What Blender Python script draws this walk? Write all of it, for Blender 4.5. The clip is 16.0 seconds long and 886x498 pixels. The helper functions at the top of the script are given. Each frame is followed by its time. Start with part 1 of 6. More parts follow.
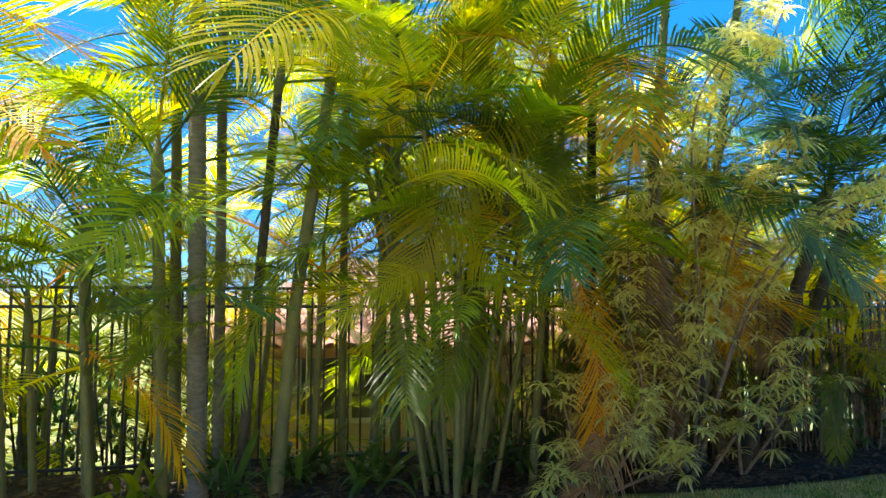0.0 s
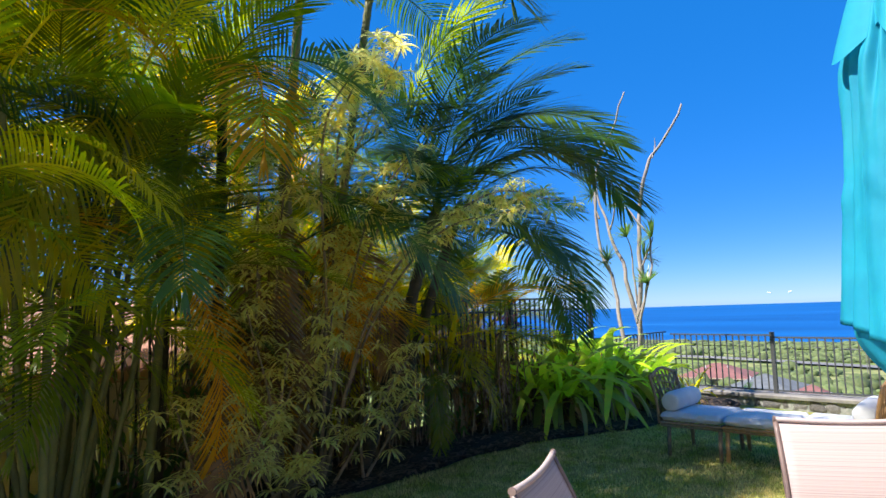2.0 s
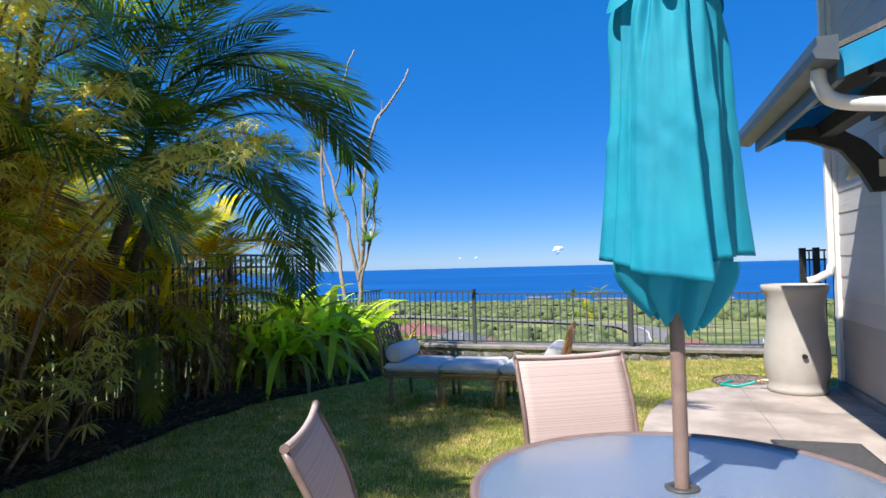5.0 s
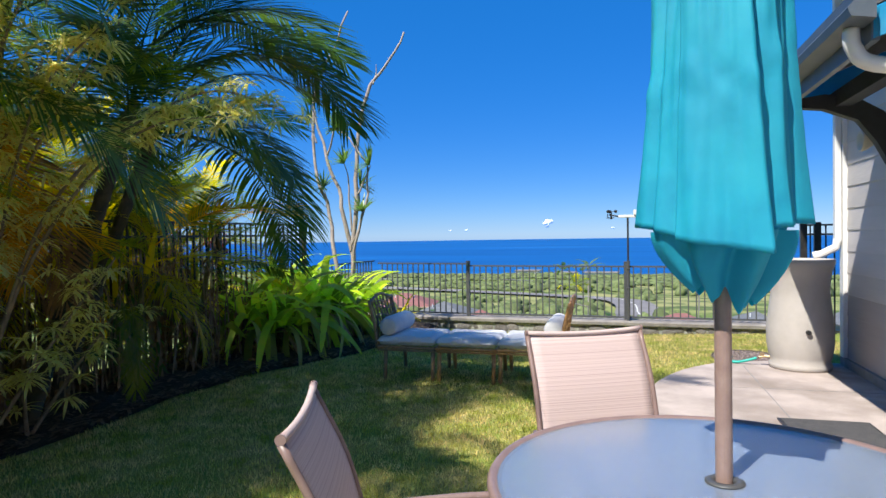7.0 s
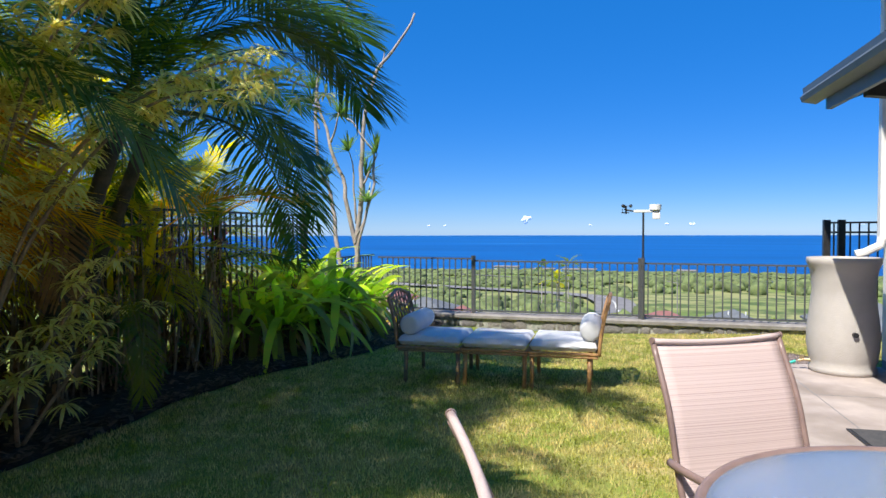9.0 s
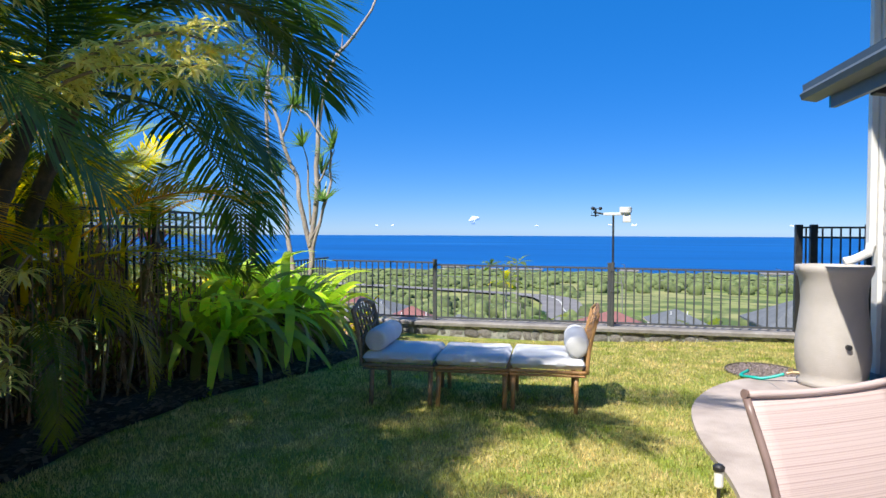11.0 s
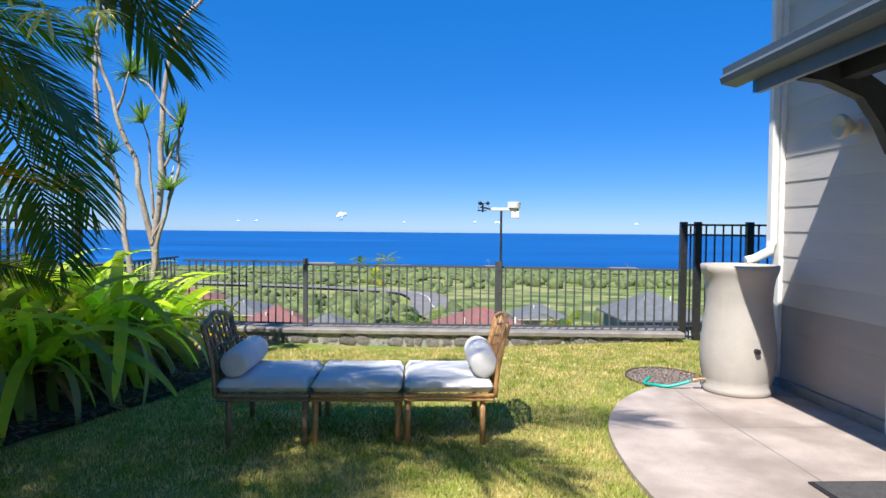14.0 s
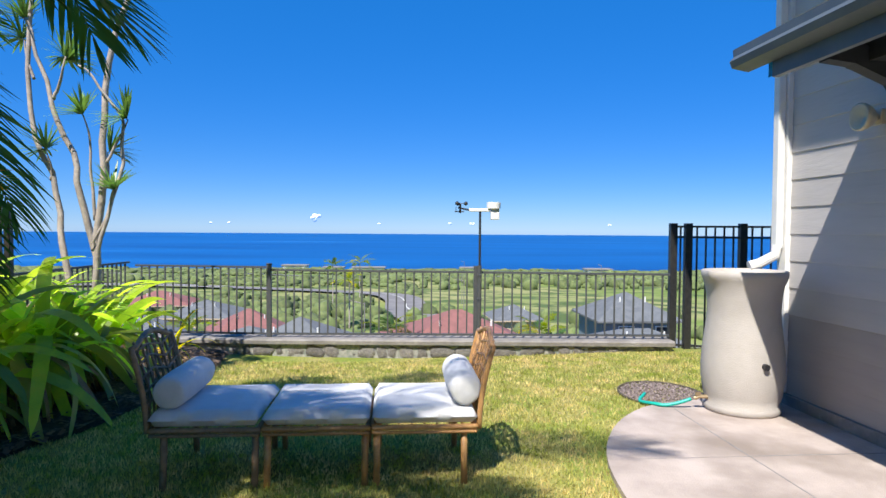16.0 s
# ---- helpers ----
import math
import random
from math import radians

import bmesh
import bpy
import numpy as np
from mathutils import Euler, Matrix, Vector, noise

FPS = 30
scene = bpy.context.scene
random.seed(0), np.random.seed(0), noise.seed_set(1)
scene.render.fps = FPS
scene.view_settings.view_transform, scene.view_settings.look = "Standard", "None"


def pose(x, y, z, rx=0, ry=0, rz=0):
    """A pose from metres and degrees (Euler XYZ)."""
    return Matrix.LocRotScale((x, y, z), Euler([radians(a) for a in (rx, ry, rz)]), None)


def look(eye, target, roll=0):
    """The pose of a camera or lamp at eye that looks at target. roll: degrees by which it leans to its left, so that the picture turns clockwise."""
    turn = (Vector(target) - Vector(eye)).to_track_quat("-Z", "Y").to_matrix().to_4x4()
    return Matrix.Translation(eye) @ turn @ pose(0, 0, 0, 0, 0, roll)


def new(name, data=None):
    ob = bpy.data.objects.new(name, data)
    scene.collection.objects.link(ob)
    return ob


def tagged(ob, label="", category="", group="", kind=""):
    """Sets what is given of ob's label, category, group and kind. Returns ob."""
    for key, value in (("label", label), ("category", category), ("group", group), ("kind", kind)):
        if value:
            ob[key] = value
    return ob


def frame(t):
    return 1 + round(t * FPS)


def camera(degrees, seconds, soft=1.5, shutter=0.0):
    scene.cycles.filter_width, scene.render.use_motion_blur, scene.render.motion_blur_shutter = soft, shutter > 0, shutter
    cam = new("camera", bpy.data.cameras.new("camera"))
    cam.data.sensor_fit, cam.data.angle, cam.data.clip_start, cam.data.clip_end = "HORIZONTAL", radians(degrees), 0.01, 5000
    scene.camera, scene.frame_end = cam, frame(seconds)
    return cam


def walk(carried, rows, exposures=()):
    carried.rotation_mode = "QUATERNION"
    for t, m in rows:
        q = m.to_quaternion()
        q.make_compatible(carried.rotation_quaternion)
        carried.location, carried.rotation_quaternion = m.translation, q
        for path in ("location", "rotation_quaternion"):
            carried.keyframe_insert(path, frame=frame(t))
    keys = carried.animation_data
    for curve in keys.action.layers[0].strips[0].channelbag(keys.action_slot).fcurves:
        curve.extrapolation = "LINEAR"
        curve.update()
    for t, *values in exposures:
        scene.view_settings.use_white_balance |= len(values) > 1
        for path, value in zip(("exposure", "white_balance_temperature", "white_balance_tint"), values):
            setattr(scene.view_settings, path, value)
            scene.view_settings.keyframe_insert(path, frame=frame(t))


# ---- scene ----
cam = camera(69.3, 16.0)
ROWS = [
    (0, (0.568, 1.019, 1.506), (1.005, 2.964, 1.67), 0.1),
    (0.5, (0.603, 1.011, 1.534), (1.35, 2.858, 1.711), -0.8),
    (1, (0.628, 1.005, 1.536), (1.58, 2.754, 1.722), -1.2),
    (1.5, (0.669, 1.056, 1.515), (1.835, 2.67, 1.704), -1.5),
    (2, (0.72, 1.141, 1.512), (2.109, 2.568, 1.701), -2.0),
    (2.5, (0.758, 1.196, 1.499), (2.337, 2.409, 1.68), -2.1),
    (3, (0.77, 1.273, 1.486), (2.491, 2.277, 1.659), -2.1),
    (3.5, (0.771, 1.348, 1.473), (2.577, 2.191, 1.63), -2.0),
    (4, (0.773, 1.396, 1.453), (2.625, 2.142, 1.57), -1.9),
    (4.5, (0.791, 1.419, 1.441), (2.658, 2.132, 1.522), -1.7),
    (7, (0.998, 1.58, 1.42), (2.881, 2.252, 1.379), -0.9),
    (7.5, (1.102, 1.667, 1.413), (2.988, 2.33, 1.371), -0.7),
    (8, (1.184, 1.807, 1.417), (3.077, 2.451, 1.375), -0.3),
    (8.5, (1.226, 1.996, 1.391), (3.123, 2.626, 1.341), -0.2),
    (11, (1.806, 2.52, 1.431), (3.754, 2.972, 1.374), 0.2),
    (11.5, (1.969, 2.592, 1.437), (3.925, 3.002, 1.379), 0.3),
    (12, (2.085, 2.618, 1.432), (4.053, 2.969, 1.374), 0.3),
    (12.5, (2.238, 2.707, 1.437), (4.221, 2.964, 1.376), 0.4),
    (13, (2.373, 2.774, 1.441), (4.365, 2.946, 1.382), 0.5),
    (13.5, (2.539, 2.788, 1.421), (4.535, 2.884, 1.358), 0.5),
    (14, (2.708, 2.805, 1.424), (4.707, 2.85, 1.358), 0.5),
    (14.5, (2.9, 2.83, 1.432), (4.898, 2.842, 1.365), 0.5),
    (15, (3.061, 2.873, 1.426), (5.06, 2.875, 1.365), 0.4),
    (15.5, (3.204, 2.835, 1.423), (5.203, 2.817, 1.362), 0.4),
    (16, (3.31, 2.816, 1.434), (5.309, 2.783, 1.373), 0.4),
]
walk(cam, [(t, look(eye, target, roll)) for t, eye, target, roll in ROWS],
     [(0, 1.9), (0.5, 1.7), (1.0, 1.3), (1.5, 1.05), (2.0, 1.0), (3.0, 0.85), (4.5, 0.72), (7.0, 0.7), (12.0, 0.76), (16.0, 0.74)])

# ---- world, sun, exposure ----
SUN_DROP = Vector((0.67, -0.29, -1.0)).normalized()
sun_elev = math.asin(-SUN_DROP.z)
sun_az = math.atan2(-SUN_DROP.x, -SUN_DROP.y)

world = bpy.data.worlds.new("sky")
scene.world = world
world.use_nodes = True
wn, wl = world.node_tree.nodes, world.node_tree.links
wn.clear()
sky = wn.new("ShaderNodeTexSky")
sky.sky_type = "NISHITA"
sky.sun_disc = False
sky.sun_elevation = sun_elev
sky.sun_rotation = sun_az
sky.altitude = 1500.0
sky.air_density = 1.0
sky.dust_density = 0.0
sky.ozone_density = 10.0
bg = wn.new("ShaderNodeBackground")
bg.inputs["Strength"].default_value = 0.09
wout = wn.new("ShaderNodeOutputWorld")
rich = wn.new("ShaderNodeHueSaturation")
rich.inputs["Saturation"].default_value = 1.22
rich.inputs["Hue"].default_value = 0.514
wl.new(sky.outputs[0], rich.inputs["Color"])
blend = wn.new("ShaderNodeMix")
blend.data_type = "RGBA"
blend.inputs[0].default_value = 0.5
blend.inputs[7].default_value = (0.12, 1.9, 5.8, 1)
wl.new(rich.outputs[0], blend.inputs[6])
wl.new(blend.outputs[2], bg.inputs["Color"])
wl.new(bg.outputs[0], wout.inputs["Surface"])

sun_data = bpy.data.lights.new("sun", "SUN")
sun_data.energy = 4.8
sun_data.angle = radians(0.5)
sun_data.color = (1.0, 0.95, 0.87)
sun = new("sun", sun_data)
sun.matrix_world = Matrix.Translation((0, 0, 30)) @ SUN_DROP.to_track_quat("-Z", "Y").to_matrix().to_4x4()


# ---- materials ----
def material(name, colour, rough=0.6, other=None, scale=8.0, amount=1.0, bump=0.0, bump_scale=60.0, metal=0.0,
             spec=0.5, vary=0.0, island=False, translucent=0.0, glow=None, stretch=None, stains=0.0, stain_scale=1.2,
             stain_colour=None, object_space=True):
    """A procedural surface: two colours mixed by noise, slow stains, fine relief, a shade that varies by object or piece."""
    m = bpy.data.materials.new(name)
    m.use_nodes = True
    n, l = m.node_tree.nodes, m.node_tree.links
    n.clear()
    out = n.new("ShaderNodeOutputMaterial")
    b = n.new("ShaderNodeBsdfPrincipled")
    b.inputs["Roughness"].default_value = rough
    b.inputs["Metallic"].default_value = metal
    b.inputs["Specular IOR Level"].default_value = spec
    co = n.new("ShaderNodeTexCoord")
    mp = n.new("ShaderNodeMapping")
    l.new(co.outputs["Object"], mp.inputs["Vector"])
    if stretch:
        mp.inputs["Scale"].default_value = stretch
    last = None
    rgb = n.new("ShaderNodeRGB")
    rgb.outputs[0].default_value = (*colour, 1)
    last = rgb.outputs[0]
    if other:
        t = n.new("ShaderNodeTexNoise")
        t.inputs["Scale"].default_value = scale
        t.inputs["Detail"].default_value = 6
        t.inputs["Roughness"].default_value = 0.65
        l.new(mp.outputs[0], t.inputs["Vector"])
        ramp = n.new("ShaderNodeMapRange")
        ramp.inputs["From Min"].default_value = 0.36
        ramp.inputs["From Max"].default_value = 0.64
        ramp.inputs["To Max"].default_value = amount
        l.new(t.outputs["Fac"], ramp.inputs["Value"])
        mix = n.new("ShaderNodeMix")
        mix.data_type = "RGBA"
        mix.inputs[7].default_value = (*other, 1)
        l.new(ramp.outputs[0], mix.inputs[0])
        l.new(last, mix.inputs[6])
        last = mix.outputs[2]
    if stains:
        t = n.new("ShaderNodeTexNoise")
        t.inputs["Scale"].default_value = stain_scale
        t.inputs["Detail"].default_value = 4
        l.new(co.outputs["Object"], t.inputs["Vector"])
        ramp = n.new("ShaderNodeMapRange")
        ramp.inputs["From Min"].default_value = 0.45
        ramp.inputs["From Max"].default_value = 0.7
        ramp.inputs["To Max"].default_value = stains
        l.new(t.outputs["Fac"], ramp.inputs["Value"])
        mix = n.new("ShaderNodeMix")
        mix.data_type = "RGBA"
        dark = stain_colour or tuple(c * 0.45 for c in colour)
        mix.inputs[7].default_value = (*dark, 1)
        l.new(ramp.outputs[0], mix.inputs[0])
        l.new(last, mix.inputs[6])
        last = mix.outputs[2]
    if vary:
        if island:
            src = n.new("ShaderNodeNewGeometry").outputs["Random Per Island"]
        else:
            src = n.new("ShaderNodeObjectInfo").outputs["Random"]
        r = n.new("ShaderNodeMapRange")
        r.inputs["To Min"].default_value = 1 - vary
        r.inputs["To Max"].default_value = 1 + vary
        l.new(src, r.inputs["Value"])
        hsv = n.new("ShaderNodeHueSaturation")
        l.new(r.outputs[0], hsv.inputs["Value"])
        l.new(last, hsv.inputs["Color"])
        last = hsv.outputs[0]
    l.new(last, b.inputs["Base Color"])
    if bump:
        t = n.new("ShaderNodeTexNoise")
        t.inputs["Scale"].default_value = bump_scale
        t.inputs["Detail"].default_value = 5
        l.new(mp.outputs[0], t.inputs["Vector"])
        bp = n.new("ShaderNodeBump")
        bp.inputs["Strength"].default_value = bump
        bp.inputs["Distance"].default_value = 0.01
        l.new(t.outputs["Fac"], bp.inputs["Height"])
        l.new(bp.outputs[0], b.inputs["Normal"])
    if glow:
        b.inputs["Emission Color"].default_value = (*glow[:3], 1)
        b.inputs["Emission Strength"].default_value = glow[3]
    surface = b.outputs[0]
    if translucent:
        tr = n.new("ShaderNodeBsdfTranslucent")
        gain = n.new("ShaderNodeHueSaturation")
        gain.inputs["Value"].default_value = 2.0
        gain.inputs["Saturation"].default_value = 1.1
        l.new(last, gain.inputs["Color"])
        l.new(gain.outputs[0], tr.inputs["Color"])
        mx = n.new("ShaderNodeMixShader")
        mx.inputs[0].default_value = translucent
        l.new(surface, mx.inputs[1])
        l.new(tr.outputs[0], mx.inputs[2])
        surface = mx.outputs[0]
    l.new(surface, out.inputs["Surface"])
    return m


LEAF_GREEN = material("leaf_green", (0.14, 0.20, 0.02), 0.4, (0.25, 0.28, 0.02), 3, vary=0.35, translucent=0.6)
LEAF_DARK = material("leaf_dark", (0.05, 0.115, 0.035), 0.36, (0.09, 0.16, 0.03), 3, vary=0.35, translucent=0.4)
LEAF_YELLOW = material("leaf_yellow", (0.58, 0.46, 0.025), 0.45, (0.38, 0.39, 0.02), 2.5, vary=0.3, translucent=0.65)
LEAF_ORANGE = material("leaf_orange", (0.56, 0.27, 0.02), 0.55, (0.55, 0.34, 0.03), 3, vary=0.3, translucent=0.6)
LEAF_PALE = material("leaf_pale", (0.78, 0.70, 0.34), 0.45, (0.46, 0.45, 0.14), 22, vary=0.25, island=True, translucent=0.6)
LEAF_STRAP = material("leaf_strap", (0.46, 0.56, 0.08), 0.33, (0.26, 0.40, 0.06), 3.2, vary=0.6, translucent=0.6)
# darker strap colour for the lower leaves of each lily
LEAF_STRAP_LOW = material("leaf_strap_low", (0.20, 0.27, 0.06), 0.4, (0.34, 0.30, 0.09), 3, vary=0.5, translucent=0.4)
LEAF_SPIKE = material("leaf_spike", (0.20, 0.32, 0.07), 0.4, (0.10, 0.19, 0.05), 5, vary=0.4, island=True, translucent=0.3)
LEAF_DRY = material("leaf_dry", (0.34, 0.21, 0.10), 0.8, (0.16, 0.09, 0.045), 6, vary=0.4, translucent=0.15)
LEAF_PINK = material("leaf_pink", (0.50, 0.12, 0.18), 0.5, (0.36, 0.09, 0.12), 8, vary=0.2, island=True, translucent=0.3)
FAR_LEAF = material("far_leaf", (0.085, 0.125, 0.04), 0.9, (0.16, 0.19, 0.07), 0.9, vary=0.28, island=True)
CANE = material("cane", (0.21, 0.20, 0.07), 0.6, (0.13, 0.14, 0.06), 9, bump=0.4, bump_scale=40, vary=0.2, stains=0.5, stain_scale=5)
PALM_BARK = material("palm_bark", (0.26, 0.24, 0.20), 0.8, (0.15, 0.14, 0.11), 14, bump=0.6, bump_scale=50, stretch=(1, 1, 3), stains=0.5, stain_scale=3)
BARK_DARK = material("bark_dark", (0.10, 0.08, 0.055), 0.85, (0.05, 0.045, 0.03), 12, bump=0.7, bump_scale=45, vary=0.2)
BARK_PALE = material("bark_pale", (0.46, 0.40, 0.36), 0.75, (0.30, 0.26, 0.23), 16, bump=0.5, bump_scale=60, stains=0.4, stain_scale=6)
TWIG = material("twig_bark", (0.34, 0.26, 0.18), 0.8, (0.18, 0.13, 0.09), 12, bump=0.4, bump_scale=45, vary=0.3)
MULCH = material("mulch", (0.06, 0.045, 0.034), 0.95, (0.02, 0.016, 0.013), 30, bump=1.0, bump_scale=60)
BARK_CHIP = material("bark_chip", (0.13, 0.085, 0.055), 0.9, vary=0.6, island=True)
BLACK_METAL = material("black_metal", (0.018, 0.018, 0.02), 0.42, (0.035, 0.034, 0.033), 30, bump=0.1, spec=0.5)
GREY_METAL = material("grey_metal", (0.055, 0.06, 0.065), 0.45, (0.08, 0.08, 0.08), 25, bump=0.1)
STONE = material("stone", (0.13, 0.12, 0.115), 0.9, (0.24, 0.22, 0.21), 9, bump=0.8, bump_scale=35, vary=0.28, stains=0.5, stain_scale=4)
MORTAR = material("mortar", (0.36, 0.34, 0.31), 0.95, (0.17, 0.19, 0.17), 18, bump=0.6, bump_scale=50)
CAP = material("cap_concrete", (0.30, 0.28, 0.26), 0.9, (0.2, 0.18, 0.17), 6, bump=0.6, bump_scale=40, stains=0.6, stain_scale=2)
CONCRETE = material("concrete", (0.50, 0.425, 0.385), 0.85, (0.36, 0.30, 0.27), 2.2, bump=0.5, bump_scale=70, stains=0.85, stain_scale=1.7, stain_colour=(0.24, 0.195, 0.165))
SIDING = material("siding_paint", (0.50, 0.47, 0.45), 0.6, (0.45, 0.425, 0.41), 5, bump=0.25, bump_scale=45, stretch=(0.15, 1, 1), vary=0.05)
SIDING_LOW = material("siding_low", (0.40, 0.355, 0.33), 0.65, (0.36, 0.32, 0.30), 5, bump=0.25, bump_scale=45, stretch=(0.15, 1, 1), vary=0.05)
WHITE = material("white_paint", (0.78, 0.77, 0.75), 0.45, (0.70, 0.69, 0.66), 5, bump=0.08, bump_scale=50)
FOUNDATION = material("foundation", (0.28, 0.27, 0.27), 0.9, (0.20, 0.19, 0.19), 8, bump=0.5)
TRIM_GREY = material("trim_grey", (0.085, 0.11, 0.14), 0.42, (0.11, 0.13, 0.155), 6, bump=0.05)
TRIM_TEAL = material("canopy_cloth", (0.003, 0.28, 0.57), 0.8, (0.006, 0.34, 0.62), 5, bump=0.3, bump_scale=14, translucent=0.25, stains=0.6, stain_scale=2.6, stain_colour=(0.13, 0.44, 0.58))
TRIM_DARK = material("trim_dark", (0.022, 0.026, 0.034), 0.6, (0.035, 0.04, 0.05), 8, bump=0.15)
SHINGLE = material("shingle", (0.10, 0.10, 0.11), 0.9, (0.16, 0.155, 0.15), 30, bump=0.6)
BARREL = material("barrel_plastic", (0.47, 0.435, 0.40), 0.55, (0.42, 0.385, 0.35), 4, bump=0.35, bump_scale=110, stains=0.25, stain_scale=2.5, stain_colour=(0.36, 0.33, 0.30))
CREAM = material("cream_plastic", (0.60, 0.55, 0.42), 0.45, (0.52, 0.47, 0.35), 9)
HOSE = material("hose_rubber", (0.01, 0.42, 0.33), 0.4, (0.01, 0.36, 0.3), 10)
BRASS = material("brass", (0.55, 0.42, 0.25), 0.35, metal=1.0)
RATTAN = material("rattan", (0.55, 0.31, 0.12), 0.45, (0.40, 0.20, 0.08), 22, bump=0.3, stretch=(1, 1, 1), vary=0.15, stains=0.4, stain_scale=7)
RATTAN_GREY = material("rattan_grey", (0.33, 0.22, 0.13), 0.6, (0.20, 0.13, 0.08), 22, bump=0.3, vary=0.15)
CUSHION = material("cushion_cloth", (0.72, 0.72, 0.74), 0.9, (0.64, 0.64, 0.66), 6, bump=0.35, bump_scale=18, stains=0.12)
CHAIR_FRAME = material("chair_frame", (0.20, 0.135, 0.12), 0.38, (0.25, 0.17, 0.15), 20, metal=0.0, bump=0.05)
POLE = material("pole_metal", (0.24, 0.16, 0.14), 0.35, (0.30, 0.21, 0.18), 18, bump=0.1)
GRAVEL = material("gravel", (0.16, 0.12, 0.115), 0.95, (0.3, 0.25, 0.24), 60, bump=1.0, bump_scale=90, vary=0.5, island=True)
MAT_PILE = material("mat_pile", (0.055, 0.055, 0.058), 0.95, (0.085, 0.08, 0.08), 30, bump=0.6, bump_scale=150)
BLACK_PLASTIC = material("black_plastic", (0.02, 0.02, 0.022), 0.45)
DARK_INSIDE = material("dark_inside", (0.03, 0.03, 0.035), 0.8)
STUCCO = material("stucco", (0.60, 0.47, 0.34), 0.9, (0.54, 0.42, 0.30), 6, bump=0.4, bump_scale=70)
TILE_PINK = material("roof_tile_pink", (0.40, 0.20, 0.15), 0.85, (0.30, 0.15, 0.12), 3, bump=0.3, vary=0.2)
ROOF_RED = material("roof_red", (0.26, 0.11, 0.10), 0.9, (0.20, 0.09, 0.08), 1.5, bump=0.3, bump_scale=6)
ROOF_GREY = material("roof_grey", (0.15, 0.16, 0.17), 0.9, (0.11, 0.12, 0.13), 1.5, bump=0.3, bump_scale=6)
WALL_BLUE = material("wall_blue", (0.20, 0.24, 0.27), 0.8, (0.17, 0.2, 0.23), 1.0)
ASPHALT = material("asphalt_far", (0.16, 0.15, 0.15), 0.95, (0.22, 0.21, 0.20), 0.3)
ROAD_PAINT = material("road_paint", (0.6, 0.6, 0.55), 0.9)
# bluish emission stands in for skylight on the clouds
CLOUD = material("cloud", (0.72, 0.74, 0.78), 1.0, glow=(0.5, 0.75, 1.0, 0.2))
TEAL = material("canopy_cloth", (0.004, 0.29, 0.45), 0.75, (0.008, 0.37, 0.52), 5, bump=0.3, bump_scale=12, translucent=0.2, stains=0.25, stain_scale=3, stain_colour=(0.05, 0.42, 0.50))


def sling_material():
    m = material("sling_mesh", (0.50, 0.40, 0.375), 0.7, bump=0.2, bump_scale=300)
    n, l = m.node_tree.nodes, m.node_tree.links
    b = next(x for x in n if x.type == "BSDF_PRINCIPLED")
    co = next(x for x in n if x.type == "TEX_COORD")
    w = n.new("ShaderNodeTexNoise")
    w.noise_dimensions = "1D"
    sep = n.new("ShaderNodeSeparateXYZ")
    l.new(co.outputs["Object"], sep.inputs[0])
    mul = n.new("ShaderNodeMath")
    mul.operation = "MULTIPLY"
    mul.inputs[1].default_value = 1.0
    l.new(sep.outputs["Z"], mul.inputs[0])
    l.new(mul.outputs[0], w.inputs["W"])
    w.inputs["Scale"].default_value = 230
    w.inputs["Detail"].default_value = 2
    mix = n.new("ShaderNodeMix")
    mix.data_type = "RGBA"
    mix.inputs[6].default_value = (0.42, 0.31, 0.29, 1)
    mix.inputs[7].default_value = (0.56, 0.44, 0.415, 1)
    r = n.new("ShaderNodeMapRange")
    r.inputs["From Min"].default_value = 0.3
    r.inputs["From Max"].default_value = 0.55
    l.new(w.outputs["Fac"], r.inputs["Value"])
    l.new(r.outputs[0], mix.inputs[0])
    l.new(mix.outputs[2], b.inputs["Base Color"])
    return m


def glass_material(name, tint, rough, clear):
    m = bpy.data.materials.new(name)
    m.use_nodes = True
    b = m.node_tree.nodes["Principled BSDF"]
    b.inputs["Base Color"].default_value = (*tint, 1)
    b.inputs["Roughness"].default_value = rough
    b.inputs["IOR"].default_value = 1.5
    b.inputs["Transmission Weight"].default_value = clear
    return m


